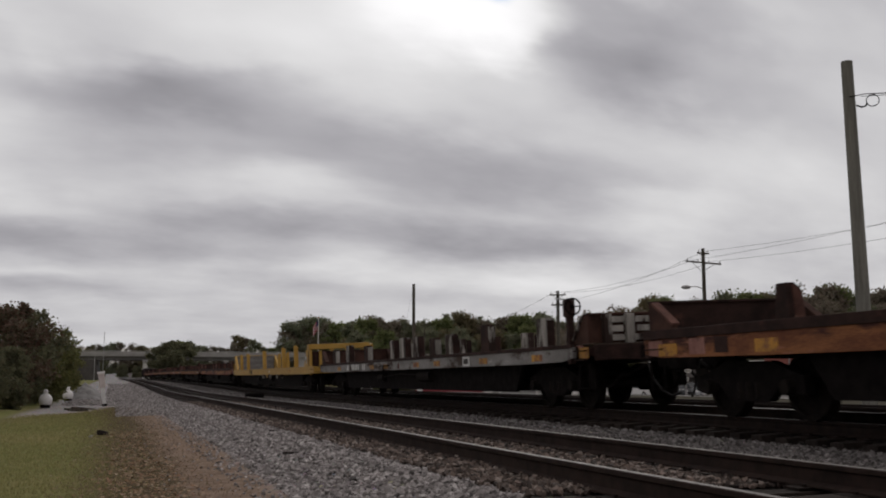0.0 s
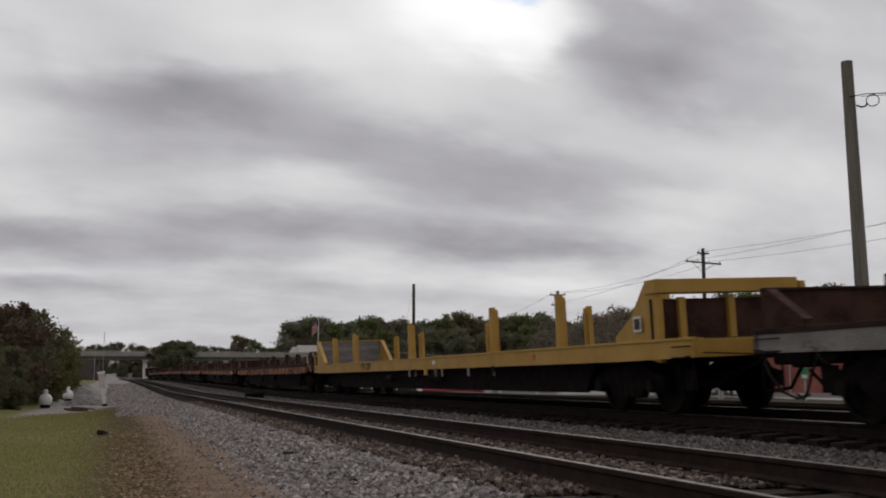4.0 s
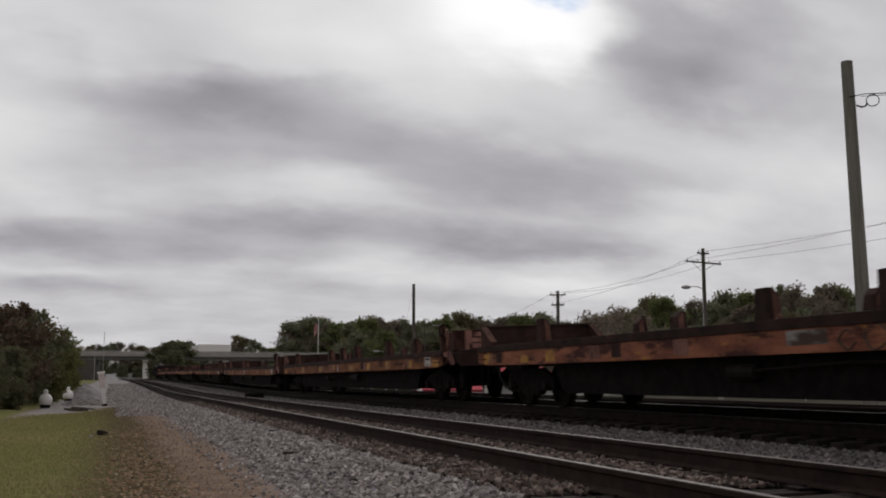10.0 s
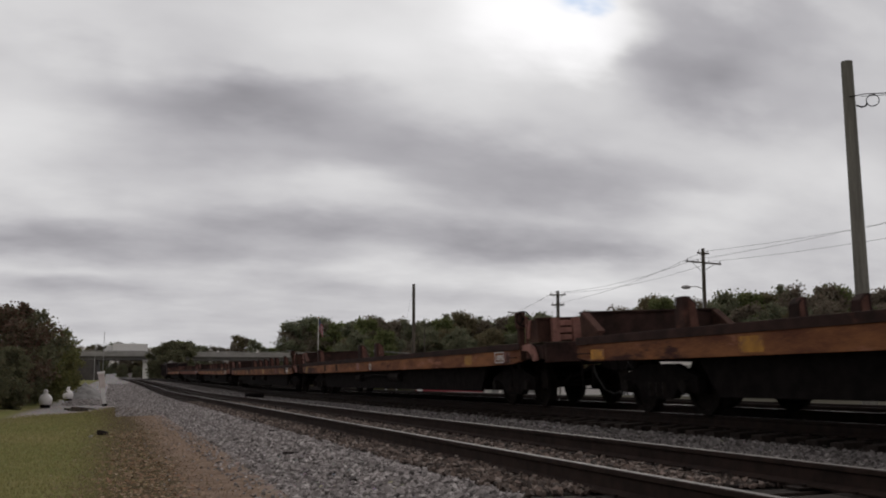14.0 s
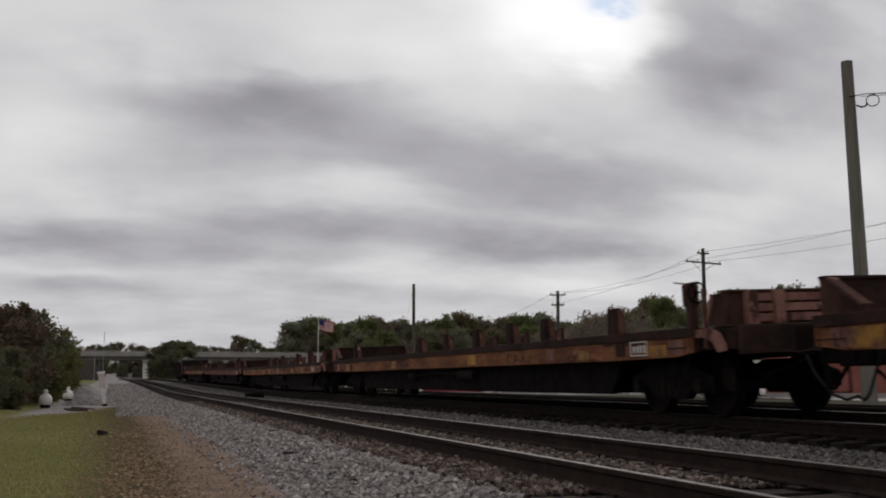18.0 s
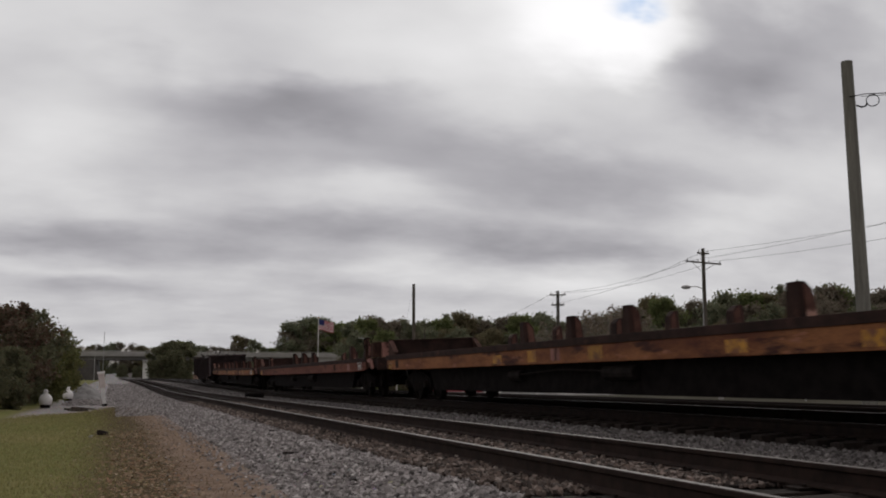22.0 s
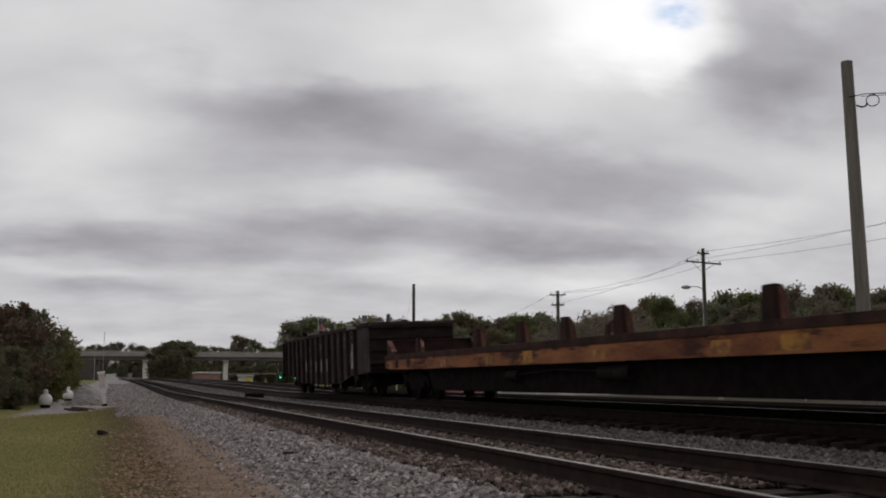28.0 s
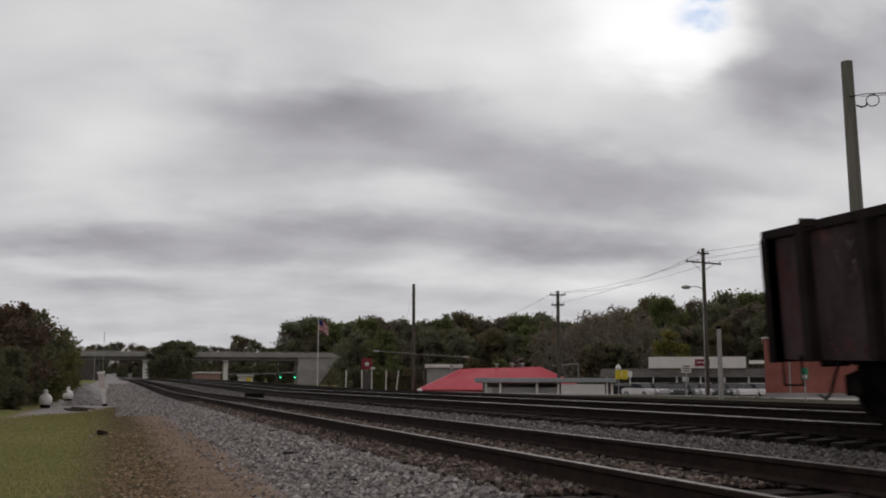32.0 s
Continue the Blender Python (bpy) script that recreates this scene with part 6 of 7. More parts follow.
def car_parts(t, paint):
    half = 0.88
    out = [(-2.2, 0.32), (-2.25, 0.55), (-2.15, 0.78), (-1.2, 0.92), (1.5, 0.96), (2.1, 0.92), (2.2, 0.6), (2.15, 0.32)]
    bm = prism(B(), out, "x", -half, half)
    bmesh.ops.bevel(bm, geom=bm.edges[:], offset=0.06, segments=2, affect="EDGES")
    part("body", bm, paint, t)
    bm = prism(B(), [(-1.25, 0.9), (-0.45, 1.4), (1.0, 1.44), (1.75, 0.95)], "x", -0.74, 0.74)
    bmesh.ops.bevel(bm, geom=bm.edges[:], offset=0.05, segments=1, affect="EDGES")
    part("cabin_glass", bm, GLASS, t)
    part("roof", bbox(-0.7, 0.7, -0.45, 1.0, 1.41, 1.47, 0.03), paint, t)
    for x in (-0.82, 0.82):
        for y in (-1.35, 1.35):
            w_ = part("wheel", rod(B(), (x - 0.1, y, 0.32), (x + 0.1, y, 0.32), 0.32, 0.32, 16), TYRE, t)
            part("rim", rod(B(), (x - 0.11, y, 0.32), (x + 0.11, y, 0.32), 0.19, 0.19, 12), GALV, w_)
        part("headlight", bbox(x - 0.22 if x > 0 else x - 0.04, x + 0.04 if x > 0 else x + 0.22, -2.27, -2.2, 0.6, 0.74, 0.02), WHITEGLOSS, t)
        part("tail_lamp", bbox(x - 0.2 if x > 0 else x - 0.03, x + 0.03 if x > 0 else x + 0.2, 2.14, 2.21, 0.66, 0.84, 0.02), REDPLASTIC, t)
    part("bumper", bbox(-0.86, 0.86, -2.3, -2.2, 0.35, 0.5, 0.03), paint, t)


def parked(name, paint, m, label):
    t = thing(name, m, label, "car", "parked cars")
    car_parts(t, paint)
    return t


CARW = surf("white_car_paint", (0.6, 0.6, 0.6), (0.68, 0.68, 0.68), 1, 0.25, 0, 0.0)
CARS = surf("silver_car_paint", (0.3, 0.31, 0.32), (0.36, 0.37, 0.38), 1, 0.3, 0.6, 0.0)
CARD = surf("dark_car_paint", (0.04, 0.045, 0.05), (0.06, 0.065, 0.07), 1, 0.25, 0, 0.0)
LOT = -0.95
w_car = parked("car", CARW, facing(51.0, 90.6, LOT, 40), "white saloon car parked by the shops")
s_car = parked("car", CARS, facing(52.6, 89.7, LOT, 12), "silver car parked by the shops")
d_car = parked("car", CARD, facing(53.9, 88.9, LOT, 8), "dark car parked by the shops")
for src, x, y, tn in ((s_car, 55.2, 88.1, 30), (w_car, 56.4, 87.4, 14), (d_car, 57.4, 86.7, 5), (s_car, 58.4, 86.0, 25), (w_car, 59.4, 85.4, 12), (w_car, 60.4, 84.6, 35)):
    copy_thing(src, facing(x, y, LOT, tn))
for src, x, y, z, tn in ((w_car, 2.9, 352, -0.2, 80), (s_car, 8.6, 352, -0.2, 75), (w_car, 26.4, 298.8, -0.4, 85), (s_car, 31.0, 298.0, -0.4, 80), (d_car, 40.0, 250, LOW, 60)):
    copy_thing(src, facing(x, y, z, tn))


def box_truck():
    t = thing("box_truck", pose(0, 0, 0), "white box lorry driving over the overpass", "lorry")
    part("cargo_box", bbox(-1.2, 1.2, -3.0, 7.4, 1.0, 3.35, 0.05), WHITEGLOSS, t)
    bm = prism(B(), [(-5.4, 0.7), (-5.5, 1.6), (-5.0, 1.75), (-4.6, 2.75), (-3.2, 2.85), (-3.2, 0.7)], "x", -1.1, 1.1)
    bmesh.ops.bevel(bm, geom=bm.edges[:], offset=0.06, segments=1, affect="EDGES")
    part("cab", bm, CARW, t)
    part("windscreen", prism(B(), [(-5.0, 1.8), (-4.64, 2.65), (-4.6, 2.6), (-4.95, 1.78)], "x", -0.95, 0.95), GLASS, t)
    part("chassis", bbox(-0.6, 0.6, -4.8, 7.2, 0.65, 1.0, 0.03), BLACKIRON, t)
    for y in (-4.3, 4.2, 5.5):
        for x in (-1.0, 1.0):
            part("wheel", rod(B(), (x - 0.15, y, 0.5), (x + 0.15, y, 0.5), 0.5, 0.5, 16), TYRE, t)
    return t


truck = box_truck()


def bridge_place(s, lane):
    """A pose on the overpass deck, s metres along it from the middle."""
    return facing(24.4, 329.1, 0.0) @ pose(s, lane, 8.9, 0, 0, -90)



# ---- flag ----
flagpole = thing("flagpole", facing(32.9, 166.8, LOW), "tall white flagpole with a waving striped flag", "flagpole")
part("pole", rod(B(), (0, 0, 0), (0, 0, 14.4), 0.11, 0.06, 12), WHITEWALL, flagpole)
part("ball", lathe(B(), [(0.02, 14.38), (0.12, 14.45), (0.12, 14.55), (0.02, 14.62)], 10), PATCH, flagpole)
FLAG_RED = surf("flag_red", (0.45, 0.05, 0.07), (0.5, 0.07, 0.09), 4, 0.8, 0, 0.0)
FLAG_WHITE = surf("flag_white", (0.65, 0.65, 0.65), (0.72, 0.72, 0.72), 4, 0.8, 0, 0.0)
FLAG_BLUE = surf("flag_blue", (0.04, 0.05, 0.16), (0.05, 0.06, 0.2), 4, 0.8, 0, 0.0)
STRIPS, STRIP_W, FLAG_H = 8, 0.34, 1.7
strips = []
for j in range(STRIPS):
    me = bpy.data.meshes.new("flag_strip")
    vs, fs, mi = [], [], []
    for k in range(13):
        z0, z1 = -FLAG_H + k * FLAG_H / 13, -FLAG_H + (k + 1) * FLAG_H / 13
        b = len(vs)
        for yy in (-0.008, 0.008):
            vs += [(0, yy, z0), (STRIP_W + 0.02, yy, z0), (STRIP_W + 0.02, yy, z1), (0, yy, z1)]
        for f in ((0, 1, 2, 3), (7, 6, 5, 4), (0, 4, 5, 1), (1, 5, 6, 2), (2, 6, 7, 3), (3, 7, 4, 0)):
            fs.append(tuple(b + i for i in f))
            mi.append(2 if (k >= 6 and j < 3) else (0 if k % 2 == 0 else 1))
    me.from_pydata(vs, [], fs)
    for m_ in (FLAG_RED, FLAG_WHITE, FLAG_BLUE):
        me.materials.append(m_)
    me.polygons.foreach_set("material_index", mi)
    o = new("flag_strip", me)
    o.parent = flagpole
    strips.append(o)

# ---- trees ----


def tree_meshes(seed, height, spread, clumps, leaves, leaf, low=0.25, bark=None):
    """A trunk with limbs, and a crown of leaves gathered round the limb ends."""
    r = random.Random(seed)
    rs = np.random.RandomState(seed)
    bm = B()
    z = 0.0
    x = y = 0.0
    r0 = height * 0.018
    prev = Vector((0, 0, 0))
    for i in range(5):
        nxt = Vector((prev.x + r.uniform(-0.02, 0.02) * height, prev.y + r.uniform(-0.02, 0.02) * height, height * 0.78 * (i + 1) / 5))
        rod(bm, prev, nxt, r0 * (1 - i * 0.17), r0 * (1 - (i + 1) * 0.17), 7)
        prev = nxt
    ends = []
    for i in range(clumps):
        u = r.random()
        h = height * (low + (0.97 - low) * u)
        rad = spread * math.sin(math.pi * min(1.0, (0.18 + 0.82 * (1 - u)) ** 0.8)) ** 0.7 * r.uniform(0.35, 1.05)
        if u > 0.85:
            rad *= 0.6
        a = r.uniform(0, 6.283)
        e = Vector((math.cos(a) * rad, math.sin(a) * rad, h))
        ends.append(e)
        if i % 2 == 0:
            s = Vector((0, 0, max(height * low * 0.6, h - rad * 0.9)))
            mid = s.lerp(e, 0.55) + Vector((0, 0, 0.04 * height))
            rod(bm, s, mid, r0 * 0.35, r0 * 0.2, 5)
            rod(bm, mid, e, r0 * 0.2, r0 * 0.07, 5)
    tme = bpy.data.meshes.new("trunk")
    bm.to_mesh(tme)
    bm.free()
    tme.materials.append(bark or BARK)
    per = max(4, leaves // clumps)
    C = []
    for e in ends:
        cr = spread * r.uniform(0.12, 0.28)
        d = rs.normal(size=(per, 3))
        C.append(np.array(e)[None] + d * (cr * 0.6) * np.array([1, 1, 0.8]))
    C = np.concatenate(C)
    C = C[(C[:, 2] > height * 0.03) & (C[:, 2] < height * 1.04)]
    k = len(C)
    s = leaf * rs.uniform(0.6, 1.3, (k, 1))
    a = rs.normal(size=(k, 3))
    a /= np.linalg.norm(a, axis=1)[:, None]
    b = np.cross(a, rs.normal(size=(k, 3)))
    b /= np.linalg.norm(b, axis=1)[:, None]
    V = np.stack([C - a * s, C + b * s * 0.55, C + a * s, C - b * s * 0.55], 1).reshape(-1, 3)
    F = np.arange(4 * k).reshape(-1, 4)
    lme = bpy.data.meshes.new("crown")
    lme.from_pydata(V.tolist(), [], F.tolist())
    return tme, lme


def tree(m, meshes, leafmat, label, scale=1.0, group="woods", name="tree"):
    t = thing(name, m, label, "tree", group)
    t.scale = (scale, scale, scale)
    for n_, me in zip(("trunk", "crown"), meshes):
        if n_ == "crown" and not me.materials:
            me.materials.append(leafmat)
        o = new(n_, me)
        o.parent = t
    return t


KINDS = []
for sd, mat_, lab in ((11, LEAF_FAR, "dark green broadleaf tree of the hillside woods"), (12, LEAF_FAR, "dense dark woodland tree beyond the town"), (13, LEAF_OCHRE, "tree turning ochre in the autumn woods"), (14, LEAF_FAR, "round-crowned green tree of the woods"), (15, LEAF_BROWN, "tall browning woodland tree"), (16, LEAF_BROWN, "dull brown tree of the autumn woods"), (17, LEAF_GREEN, "fresh green tree of the hillside woods")):
    KINDS.append((tree_meshes(sd, 15.0, 3.1 + 0.25 * (sd % 4), 90, 13000, 0.22, 0.06), mat_, lab))
THIN = (tree_meshes(31, 13.0, 3.4, 90, 900, 0.24, 0.2, PALEBARK), LEAF_PALE, "half-bare pale tree in autumn woods")
CONE = (tree_meshes(41, 9.0, 1.8, 44, 2600, 0.28, 0.08), LEAF_DARK, "narrow dark evergreen behind the car park")

rt = random.Random(8)
# bearing in degrees and the height that the skyline reaches there at 200 m
SKY_B = [8.6, 9.4, 11, 13, 14.9, 16.8, 19.7, 22, 23.9, 25.5, 26.5, 28.4, 30, 31.5, 33.3, 34.8, 36.9, 38.9, 40.3, 44]
SKY_H = [9.0, 13.0, 13.2, 12.9, 13.6, 13.0, 14.4, 13.5, 14.2, 12.2, 13.3, 14.3, 17.0, 15.5, 16.7, 18.1, 17.8, 18.3, 17.1, 18.6]


def plant(kind, b, d, top, base=LOW):
    meshes, mat_, lab = kind
    x, y = d * math.sin(radians(b)), d * math.cos(radians(b))
    h = max(v.co.z for v in meshes[1].vertices)
    tree(pose(x, y, base, 0, 0, rt.uniform(0, 360)), meshes, mat_, lab, (top - base) / h)


b = 9.7
while b < 46:
    top = float(np.interp(b, SKY_B, SKY_H))
    d = rt.uniform(192, 212) if b > 12.8 else rt.uniform(372, 400)
    plant(rt.choice(KINDS), b, d, (top - 0.588) * d / 200 * rt.uniform(0.96, 1.09) + 0.588)
    b += rt.uniform(0.48, 0.8) * (1.0 if b > 12.8 else 0.6)
b = 13.2
while b < 46:
    d = rt.uniform(222, 236)
    plant(rt.choice(KINDS), b, d, (float(np.interp(b, SKY_B, SKY_H)) - 0.588) * d / 200 * rt.uniform(0.88, 0.99) + 0.588)
    b += rt.uniform(0.6, 0.9)
b = 13.4
while b < 46:
    top = float(np.interp(b, SKY_B, SKY_H)) * rt.uniform(0.62, 0.8)
    plant(rt.choice(KINDS), b, rt.uniform(172, 184), top)
    b += rt.uniform(0.6, 0.95)
b = 14.2
while b < 46:
    plant(rt.choice(KINDS), b, rt.uniform(152, 166), rt.uniform(3.2, 5.2))
    b += rt.uniform(1.1, 1.7)
for b, d, top in ((26.2, 150, 10.4), (26.9, 150, 11.2), (27.6, 155, 12.2), (25.2, 150, 9.2), (28.4, 156, 12.6), (24.2, 152, 9.6), (29.2, 158, 12.0)):
    plant(THIN, b, d, top)
for b, top in ((26.6, 5.4), (27.3, 5.9), (28.0, 5.6), (28.6, 5.2)):
    plant(CONE, b, 128, top)
yb = tree_meshes(51, 6.0, 1.25, 40, 3000, 0.14, 0.1)
plant((yb, LEAF_YEL, "yellow-green bush above the shops"), 31.0, 126, 7.4)
# low distant woods behind the overpass
b = -4.0
while b < 9.6:
    top = 16.0 + 1.0 * math.sin(b * 2.1) + rt.uniform(-0.8, 1.0) + (3.5 if 6.4 < b < 7.8 else 0)
    plant(rt.choice(KINDS), b, rt.uniform(420, 440), top, 0.5)
    b += rt.uniform(0.35, 0.6)
CLUMP = (tree_meshes(71, 9.0, 2.7, 120, 9000, 0.24, 0.0), LEAF_DARK, "dark tree clump beside the line")
# dark clump before the overpass, and scrub along the embankment
for b, d, top in ((2.55, 290, 10.9), (3.1, 288, 12.2), (3.65, 292, 11.8), (3.3, 284, 9.5), (2.75, 284, 8.0)):
    plant(CLUMP, b, d, top, -1.6)
for b, d, top in ((5.2, 372, 7.5), (5.9, 366, 6.6), (6.6, 372, 7.6), (7.2, 368, 6.4), (7.9, 372, 7.6), (8.6, 368, 7.0), (9.2, 372, 7.4), (0.6, 385, 7.0), (1.4, 380, 6.2), (-0.6, 385, 7.4)):
    plant(CLUMP, b, d, top, -1.0)
for b, d, top in ((11.8, 215, 1.2), (12.6, 205, 2.2), (13.4, 186, 3.0), (15.2, 160, 2.6), (16.3, 160, 3.1)):
    plant(KINDS[2], b, d, top)

# near trees on the bank
near = [tree_meshes(61, 4.0, 1.7, 70, 9000, 0.085, 0.03), tree_meshes(62, 3.6, 1.5, 60, 8000, 0.085, 0.02), tree_meshes(63, 3.3, 1.5, 60, 8000, 0.08, 0.02)]
RUS, DRK, OLV = (LEAF_RED, "dark tree with russet autumn leaves on the bank"), (LEAF_DARK, "dense dark green shrub on the bank"), (LEAF_OLIVE, "olive-green shrub with dense small leaves on the bank")
BANK = ((-4.2, 29.5, 1.9, near[1], DRK), (-3.5, 33.0, 1.9, near[1], DRK), (-3.15, 36.5, 2.2, near[1], DRK), (-5.2, 37.0, 3.4, near[0], RUS), (-3.5, 40.0, 3.95, near[0], RUS), (-3.4, 44.0, 4.0, near[1], RUS), (-5.0, 33.5, 2.9, near[1], DRK), (-3.9, 35.6, 2.3, near[1], DRK), (-3.2, 47.0, 3.9, near[2], OLV),
        (-2.75, 51.0, 3.0, near[2], OLV), (-2.5, 58.0, 2.7, near[2], OLV), (-3.0, 64.0, 3.2, near[2], OLV), (-6.6, 36.0, 3.7, near[0], RUS), (-3.9, 72.0, 4.0, near[1], DRK), (-4.2, 85.0, 4.2, near[2], OLV), (-4.6, 45.0, 4.2, near[0], RUS))
for i, (x, y, h, me, (mt, lab)) in enumerate(BANK):
    hh = max(v.co.z for v in me[1].vertices)
    tree(pose(x, y, -0.42, 0, 0, i * 71), me, mt, lab, h / hh, "bank trees")

# ---- bank: marker, tanks, heap, timber ----
mk = thing("marker_post", pose(-0.17, 42.05, -0.38, 0, -8, 0), "leaning white marker post with a wide faded top", "marker post")
part("foot", bbox(-0.09, 0.09, -0.09, 0.09, -0.05, 0.1, 0.02), BLACKIRON, mk)
part("stake", bbox(-0.07, 0.07, -0.025, 0.025, 0.08, 0.75, 0.012), WHITEGLOSS, mk)
part("paddle", bbox(-0.12, 0.12, -0.03, 0.03, 0.72, 1.32, 0.025), surf("faded_pink_white", (0.5, 0.42, 0.4), (0.66, 0.6, 0.58), 3, 0.6), mk, "faded pinkish white paddle")
part("cap", bbox(-0.15, 0.15, -0.04, 0.04, 1.27, 1.37, 0.03), WHITEGLOSS, mk)


def tank(x, y, r_, label):
    t = thing("white_tank", pose(x, y, -0.4), label, "tank", "white tanks")
    prof = [(r_ * 0.55, 0.0), (r_ * 0.6, 0.06)] + [(r_ * math.sin(a * 0.19635), r_ * 1.0 + 0.05 - r_ * math.cos(a * 0.19635)) for a in range(3, 15)] + [(r_ * 0.3, 2 * r_ + 0.04)]
    body = lathe(B(), prof, 24)
    ob = part("body", body, WHITEGLOSS, t)
    for p_ in ob.data.polygons:
        p_.use_smooth = True
    part("collar", lathe(B(), [(r_ * 0.34, 2 * r_), (r_ * 0.36, 2 * r_ + 0.02), (r_ * 0.33, 2 * r_ + 0.16), (r_ * 0.2, 2 * r_ + 0.2)], 16), WHITEGLOSS, t)
    part("foot_ring", lathe(B(), [(r_ * 0.72, 0.0), (r_ * 0.72, 0.13), (r_ * 0.66, 0.13)], 18), BLACKIRON, t)
    return t


tank(-2.28, 40.8, 0.245, "round white tank with a collar, by the shrubs")
tank(-2.0, 54.5, 0.26, "second round white tank with a collar")


def heap(x, y, rad, hgt, name, material, label, z=-0.41):
    bm = B()
    rings = []
    for i in range(12):
        u = i / 11
        ring = []
        for j in range(28):
            a = 6.2832 * j / 28
            q = rad * u * (1 + 0.14 * noise.noise(Vector((math.cos(a) * 1.5, math.sin(a) * 1.5, 2.0 + x))))
            zz = hgt * (1 - u) ** 1.05 + 0.05 * noise.noise(Vector((math.cos(a) * 4 * u, math.sin(a) * 4 * u, 7.0))) - 0.03
            ring.append(bm.verts.new((math.cos(a) * q, math.sin(a) * q * 1.3, zz)))
        rings.append(ring)
    for p_, q_ in zip(rings, rings[1:]):
        for j in range(28):
            k = (j + 1) % 28
            bm.faces.new((p_[j], q_[j], q_[k], p_[k]))
    bmesh.ops.remove_doubles(bm, verts=bm.verts[:], dist=0.001)
    ob = part(name, bm, material)
    ob.matrix_basis = pose(x, y, z)
    return tagged(ob, label, "gravel heap")


GRAVEL = surf("heap_gravel", (0.17, 0.165, 0.165), (0.33, 0.325, 0.32), 3, 0.95, 0, 0.9, 34, dist=0.05)
heap(-1.3, 60.0, 1.4, 1.0, "gravel_heap", GRAVEL, "pale grey heap of dumped gravel")
heap(29.2, 150.0, 2.1, 2.6, "rubble_heap", CONCRETE, "pale heap of broken concrete beside the line", -2.5)
for i, (x, y, ln, wd, rz, tl) in enumerate(((-1.25, 38.6, 0.6, 0.07, 30, 0), (-1.0, 36.6, 0.8, 0.08, 40, 4), (-0.85, 38.0, 0.9, 0.09, 25, 6), (-0.1, 19.6, 0.34, 0.09, 70, 8), (-0.28, 19.2, 0.5, 0.035, 85, 2), (2.2, 12.3, 0.5, 0.03, 35, 3), (2.6, 16.5, 0.45, 0.03, 50, 3), (2.15, 9.1, 0.4, 0.03, 80, 2))):
    o = part("timber_piece", bbox(-ln / 2, ln / 2, -wd / 2, wd / 2, 0, wd * 0.9, 0.012), (BARK if i < 3 else TIE) if i != 4 else BOARD)
    z0 = float(ground_z(np.array([x]), np.array([y]))[0])
    o.matrix_basis = pose(x, y, z0, 0, tl, rz)
    tagged(o, "dark rotten timber lying on the ground" if i != 4 else "pale stick lying on the grass", "timber", "scattered timber")

# a dark greaser between the two tracks
gz = thing("rail_greaser", pose(7.0, 52.0, -0.27), "low dark steel box beside the rails", "track equipment")
part("tank", bbox(-0.45, 0.45, -0.25, 0.25, 0.05, 0.24, 0.04), BLACKIRON, gz)
part("lid", bbox(-0.47, 0.47, -0.27, 0.27, 0.24, 0.27, 0.015), BLACKIRON, gz)
part("base", bbox(-0.7, 0.7, -0.35, 0.35, 0.0, 0.05, 0.01), TIE, gz)

# ---- grass blades and fallen leaves ----


def blades(name, count, x0, x1, y0, y1, hgt, material, label, seed, keep):
    rs = np.random.RandomState(seed)
    y = y0 * (y1 / y0) ** rs.rand(count)
    x = rs.uniform(x0, x1, count)
    k = keep(x, y, rs)
    x, y = x[k], y[k]
    n_ = len(x)
    z = ground_z(x, y)
    h = hgt * rs.uniform(0.5, 1.4, n_)
    a = rs.uniform(0, 6.283, n_)
    wd = 0.003 + 0.00035 * y
    lx, ly = rs.normal(0, 0.6, n_) * h, rs.normal(0, 0.6, n_) * h
    dx, dy = np.cos(a) * wd, np.sin(a) * wd
    V = np.stack([np.stack([x - dx, y - dy, z - 0.005], -1), np.stack([x + dx, y + dy, z - 0.005], -1), np.stack([x + lx, y + ly, z + h], -1)], 1).reshape(-1, 3)
    F = np.arange(3 * n_).reshape(-1, 3)
    return tagged(raw(name, V.tolist(), F.tolist(), material), label, "grass", kind="stuff")


BLADE = island("grass_blade", [(0.18, 0.182, 0.066), (0.24, 0.237, 0.09), (0.3, 0.278, 0.12), (0.37, 0.325, 0.165), (0.21, 0.21, 0.078), (0.19, 0.16, 0.075)], 0.85, 0.5)
BLADE_DRY = island("dry_blade", [(0.15, 0.11, 0.07), (0.18, 0.13, 0.085), (0.2, 0.15, 0.1), (0.16, 0.13, 0.06)], 0.85, 0.4)
bank = lambda x, y, rs: (y < 39.8 + 4.67 * x + rs.normal(0, 0.8, len(x))) & (x < -0.1 + rs.normal(0, 0.36, len(x)))
blades("grass", 120000, -4.5, 0.9, 7.5, 44, 0.022, BLADE, "short mown grass with straw-coloured blades", 3, bank)
blades("dry_grass", 12000, -0.6, 1.5, 7.5, 40, 0.018, BLADE_DRY, "thin dry grass at the edge of the dirt", 4, lambda x, y, rs: (rs.rand(len(x)) < np.clip(1.3 - np.abs(x - 0.35) * 1.1, 0, 1)) & (y < 39.8 + 4.67 * x))


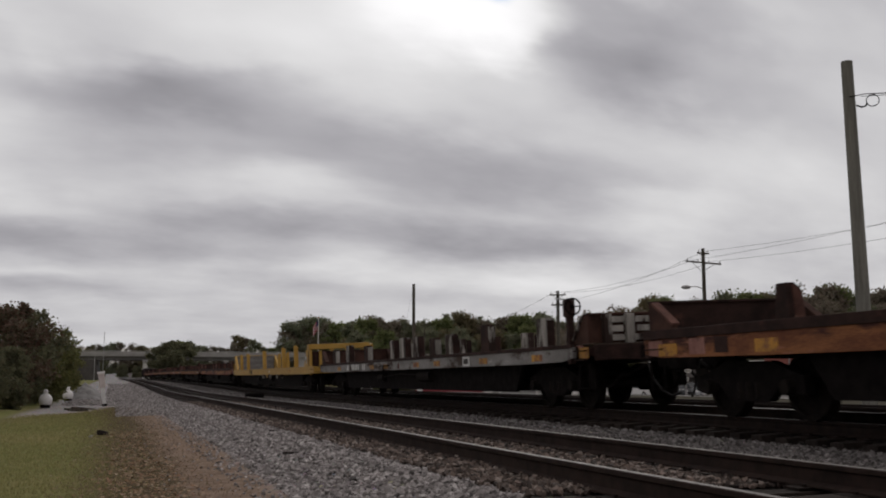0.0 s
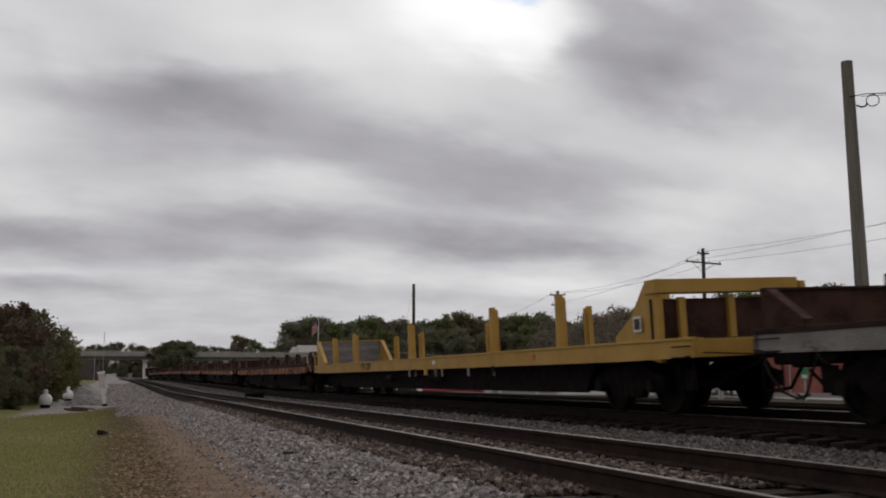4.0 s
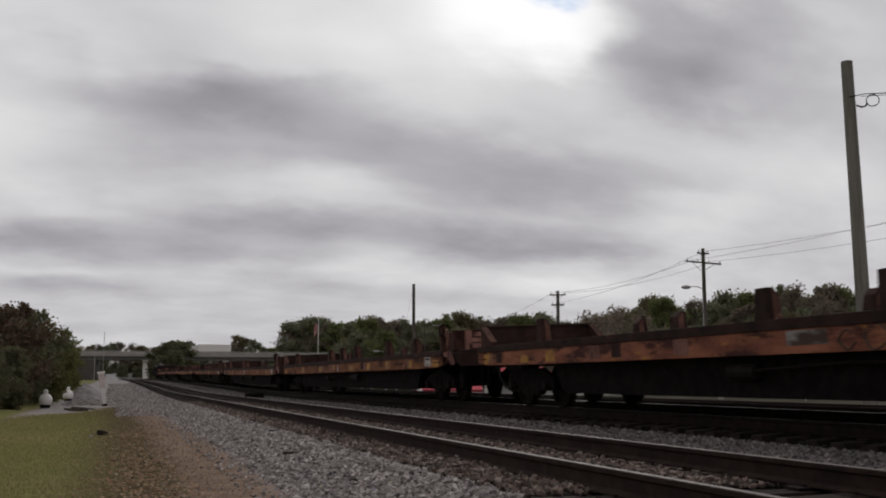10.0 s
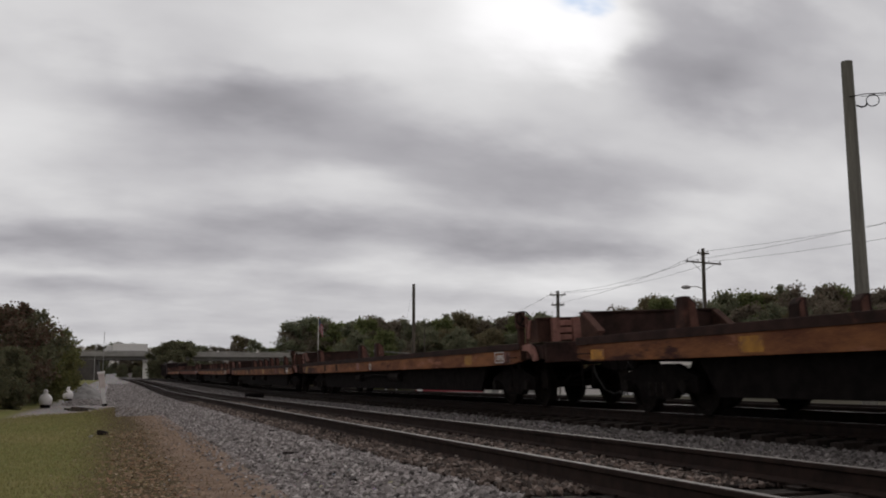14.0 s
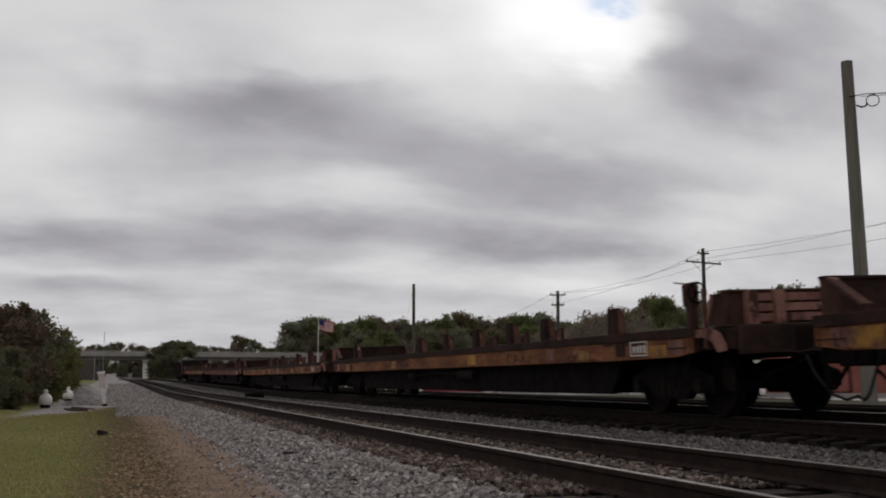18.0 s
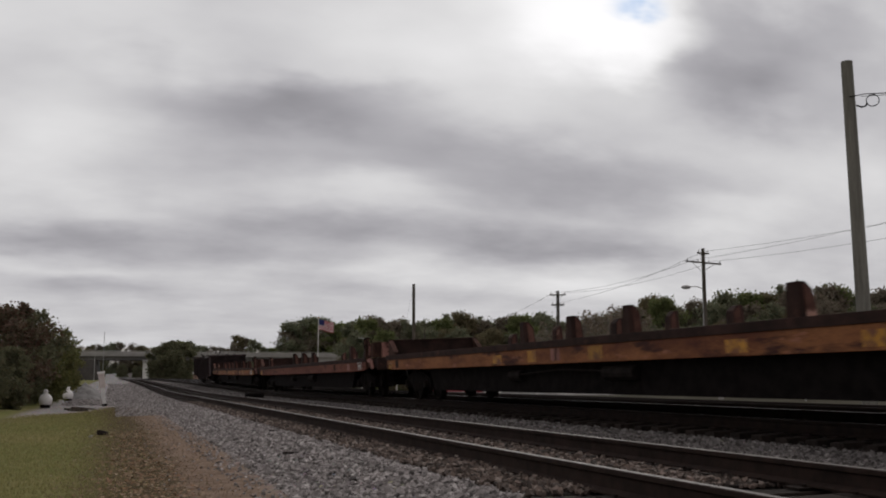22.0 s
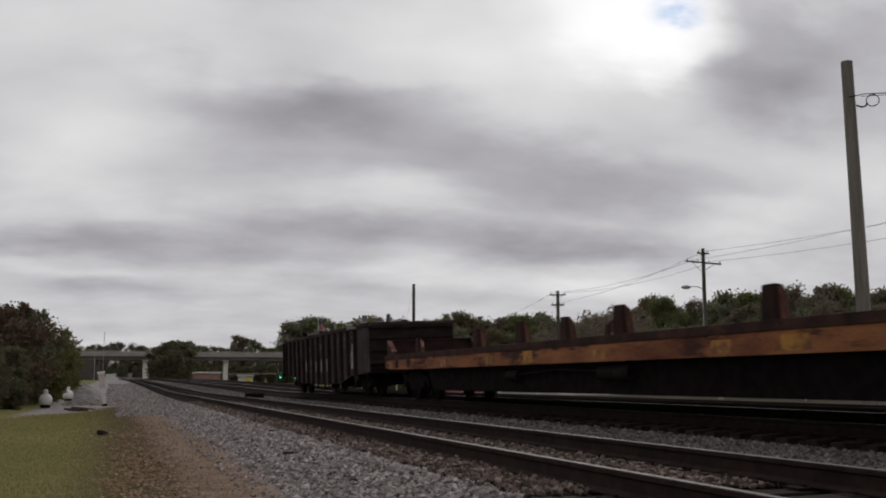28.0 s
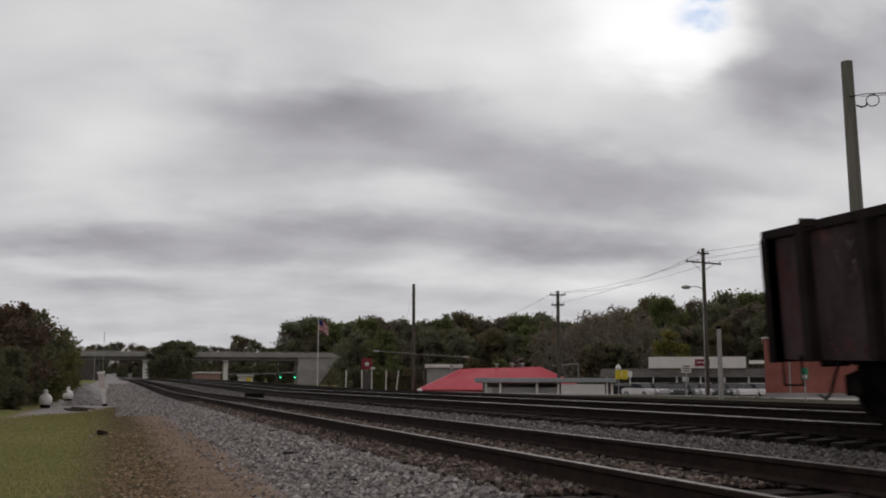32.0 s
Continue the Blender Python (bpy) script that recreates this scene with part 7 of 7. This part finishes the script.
def fallen_leaves(count, seed):
    rs = np.random.RandomState(seed)
    y = 7.3 * (20 / 7.3) ** rs.rand(count)
    x = rs.normal(0.38, 0.3, count)
    z = ground_z(x, y) + rs.uniform(0.01, 0.05, count)
    s = rs.uniform(0.01, 0.027, count)
    a = rs.uniform(0, 6.283, count)
    t = rs.uniform(-0.25, 0.25, (count, 2))
    dx, dy = np.cos(a) * s, np.sin(a) * s
    P = np.stack([x, y, z], -1)
    ux = np.stack([dx, dy, t[:, 0] * s], -1)
    uy = np.stack([-dy * 0.6, dx * 0.6, t[:, 1] * s], -1)
    V = np.stack([P - ux, P + uy, P + ux, P - uy], 1).reshape(-1, 3)
    return tagged(raw("fallen_leaves", V.tolist(), np.arange(4 * count).reshape(-1, 4).tolist(), MATS["leaf_litter"]), "brown and orange leaves fallen on the grass", "leaf litter", kind="stuff")


island("leaf_litter", [(0.17, 0.085, 0.042), (0.25, 0.12, 0.055), (0.29, 0.17, 0.09), (0.33, 0.24, 0.14), (0.2, 0.11, 0.06), (0.45, 0.36, 0.25)], 0.8, 0.1)
fallen_leaves(4200, 9)

# two thin masts far down the line
for x, y, top in ((-2.1, 300.0, 14.6), (-4.4, 300.0, 11.4)):
    t = thing("mast", pose(x, y, -0.4), "thin bare metal mast near the overpass", "mast", "masts")
    part("shaft", rod(B(), (0, 0, 0), (0, 0, top + 0.4), 0.11, 0.07, 8), GALV, t)


def motions():
    times = [i * 0.5 for i in range(65)]
    for ob, q in MOVERS:
        walk(ob, [(t, on_track(q, t)) for t in times])
    # wheels turn as far as the train runs
    turns = [i / 15 for i in range(481)]
    for ob, q in MOVERS:
        for w_ in [c for c in ob.children if c.name.split(".")[0] == "wheelset"]:
            x, y, z = w_.location
            walk(w_, [(t, pose(x, y, z, math.degrees(gone(t) / 0.457))) for t in turns])
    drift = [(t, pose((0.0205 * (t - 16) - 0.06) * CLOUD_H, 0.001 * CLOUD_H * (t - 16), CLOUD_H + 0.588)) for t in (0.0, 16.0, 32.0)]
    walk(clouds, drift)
    # the lorry crosses the bridge from right to left
    walk(truck, [(t, bridge_place(s, -3.0)) for t, s in ((0.0, 58.0), (3.5, 38.6), (7.0, 20.2), (9.0, 9.8), (11.0, -1.0), (13.0, -13.5), (15.0, -29.0), (17.0, -46.0), (20.0, -71.0), (24.0, -104.0), (28.0, -130.0), (32.0, -140.0))])
    # the flag swings from one side of its pole to the other as the wind shifts
    T_ = [0, 3, 6, 9, 11, 12, 13, 14, 15.5, 17, 18, 19, 20, 21, 23, 24, 25, 26.5, 28, 29, 30, 31, 32]
    E_ = [-0.35, -0.4, -0.45, -0.35, -0.12, 0.4, 0.5, 0.2, 0.4, 0.6, 0.9, 0.95, 0.7, 0.85, 0.97, 0.98, 0.8, 0.5, 0.3, 0.4, 0.5, 0.5, 0.6]
    rows = [[] for _ in strips]
    for i in range(129):
        t = i * 0.25
        ext = float(np.interp(t, T_, E_))
        x, z = 0.06, 14.2
        for j in range(STRIPS):
            e = max(-0.99, min(0.99, ext + 0.16 * math.sin(t * 5.2 - j * 0.9) * (0.3 + j / STRIPS)))
            yaw = math.degrees(math.acos(e))
            side = 1 if math.sin(t * 1.7 - j * 1.1) > 0 else -1
            swing = min(75.0, yaw) if e >= 0 else max(105.0, yaw)
            rows[j].append((t, pose(x, 0.1 * math.sin(t * 4 - j), z, 0, 0, swing)))
            x += STRIP_W * math.cos(radians(swing))
            z -= STRIP_W * math.sqrt(max(0.0, 1 - e * e)) * 0.55
    for o, rw in zip(strips, rows):
        walk(o, rw)


motions()
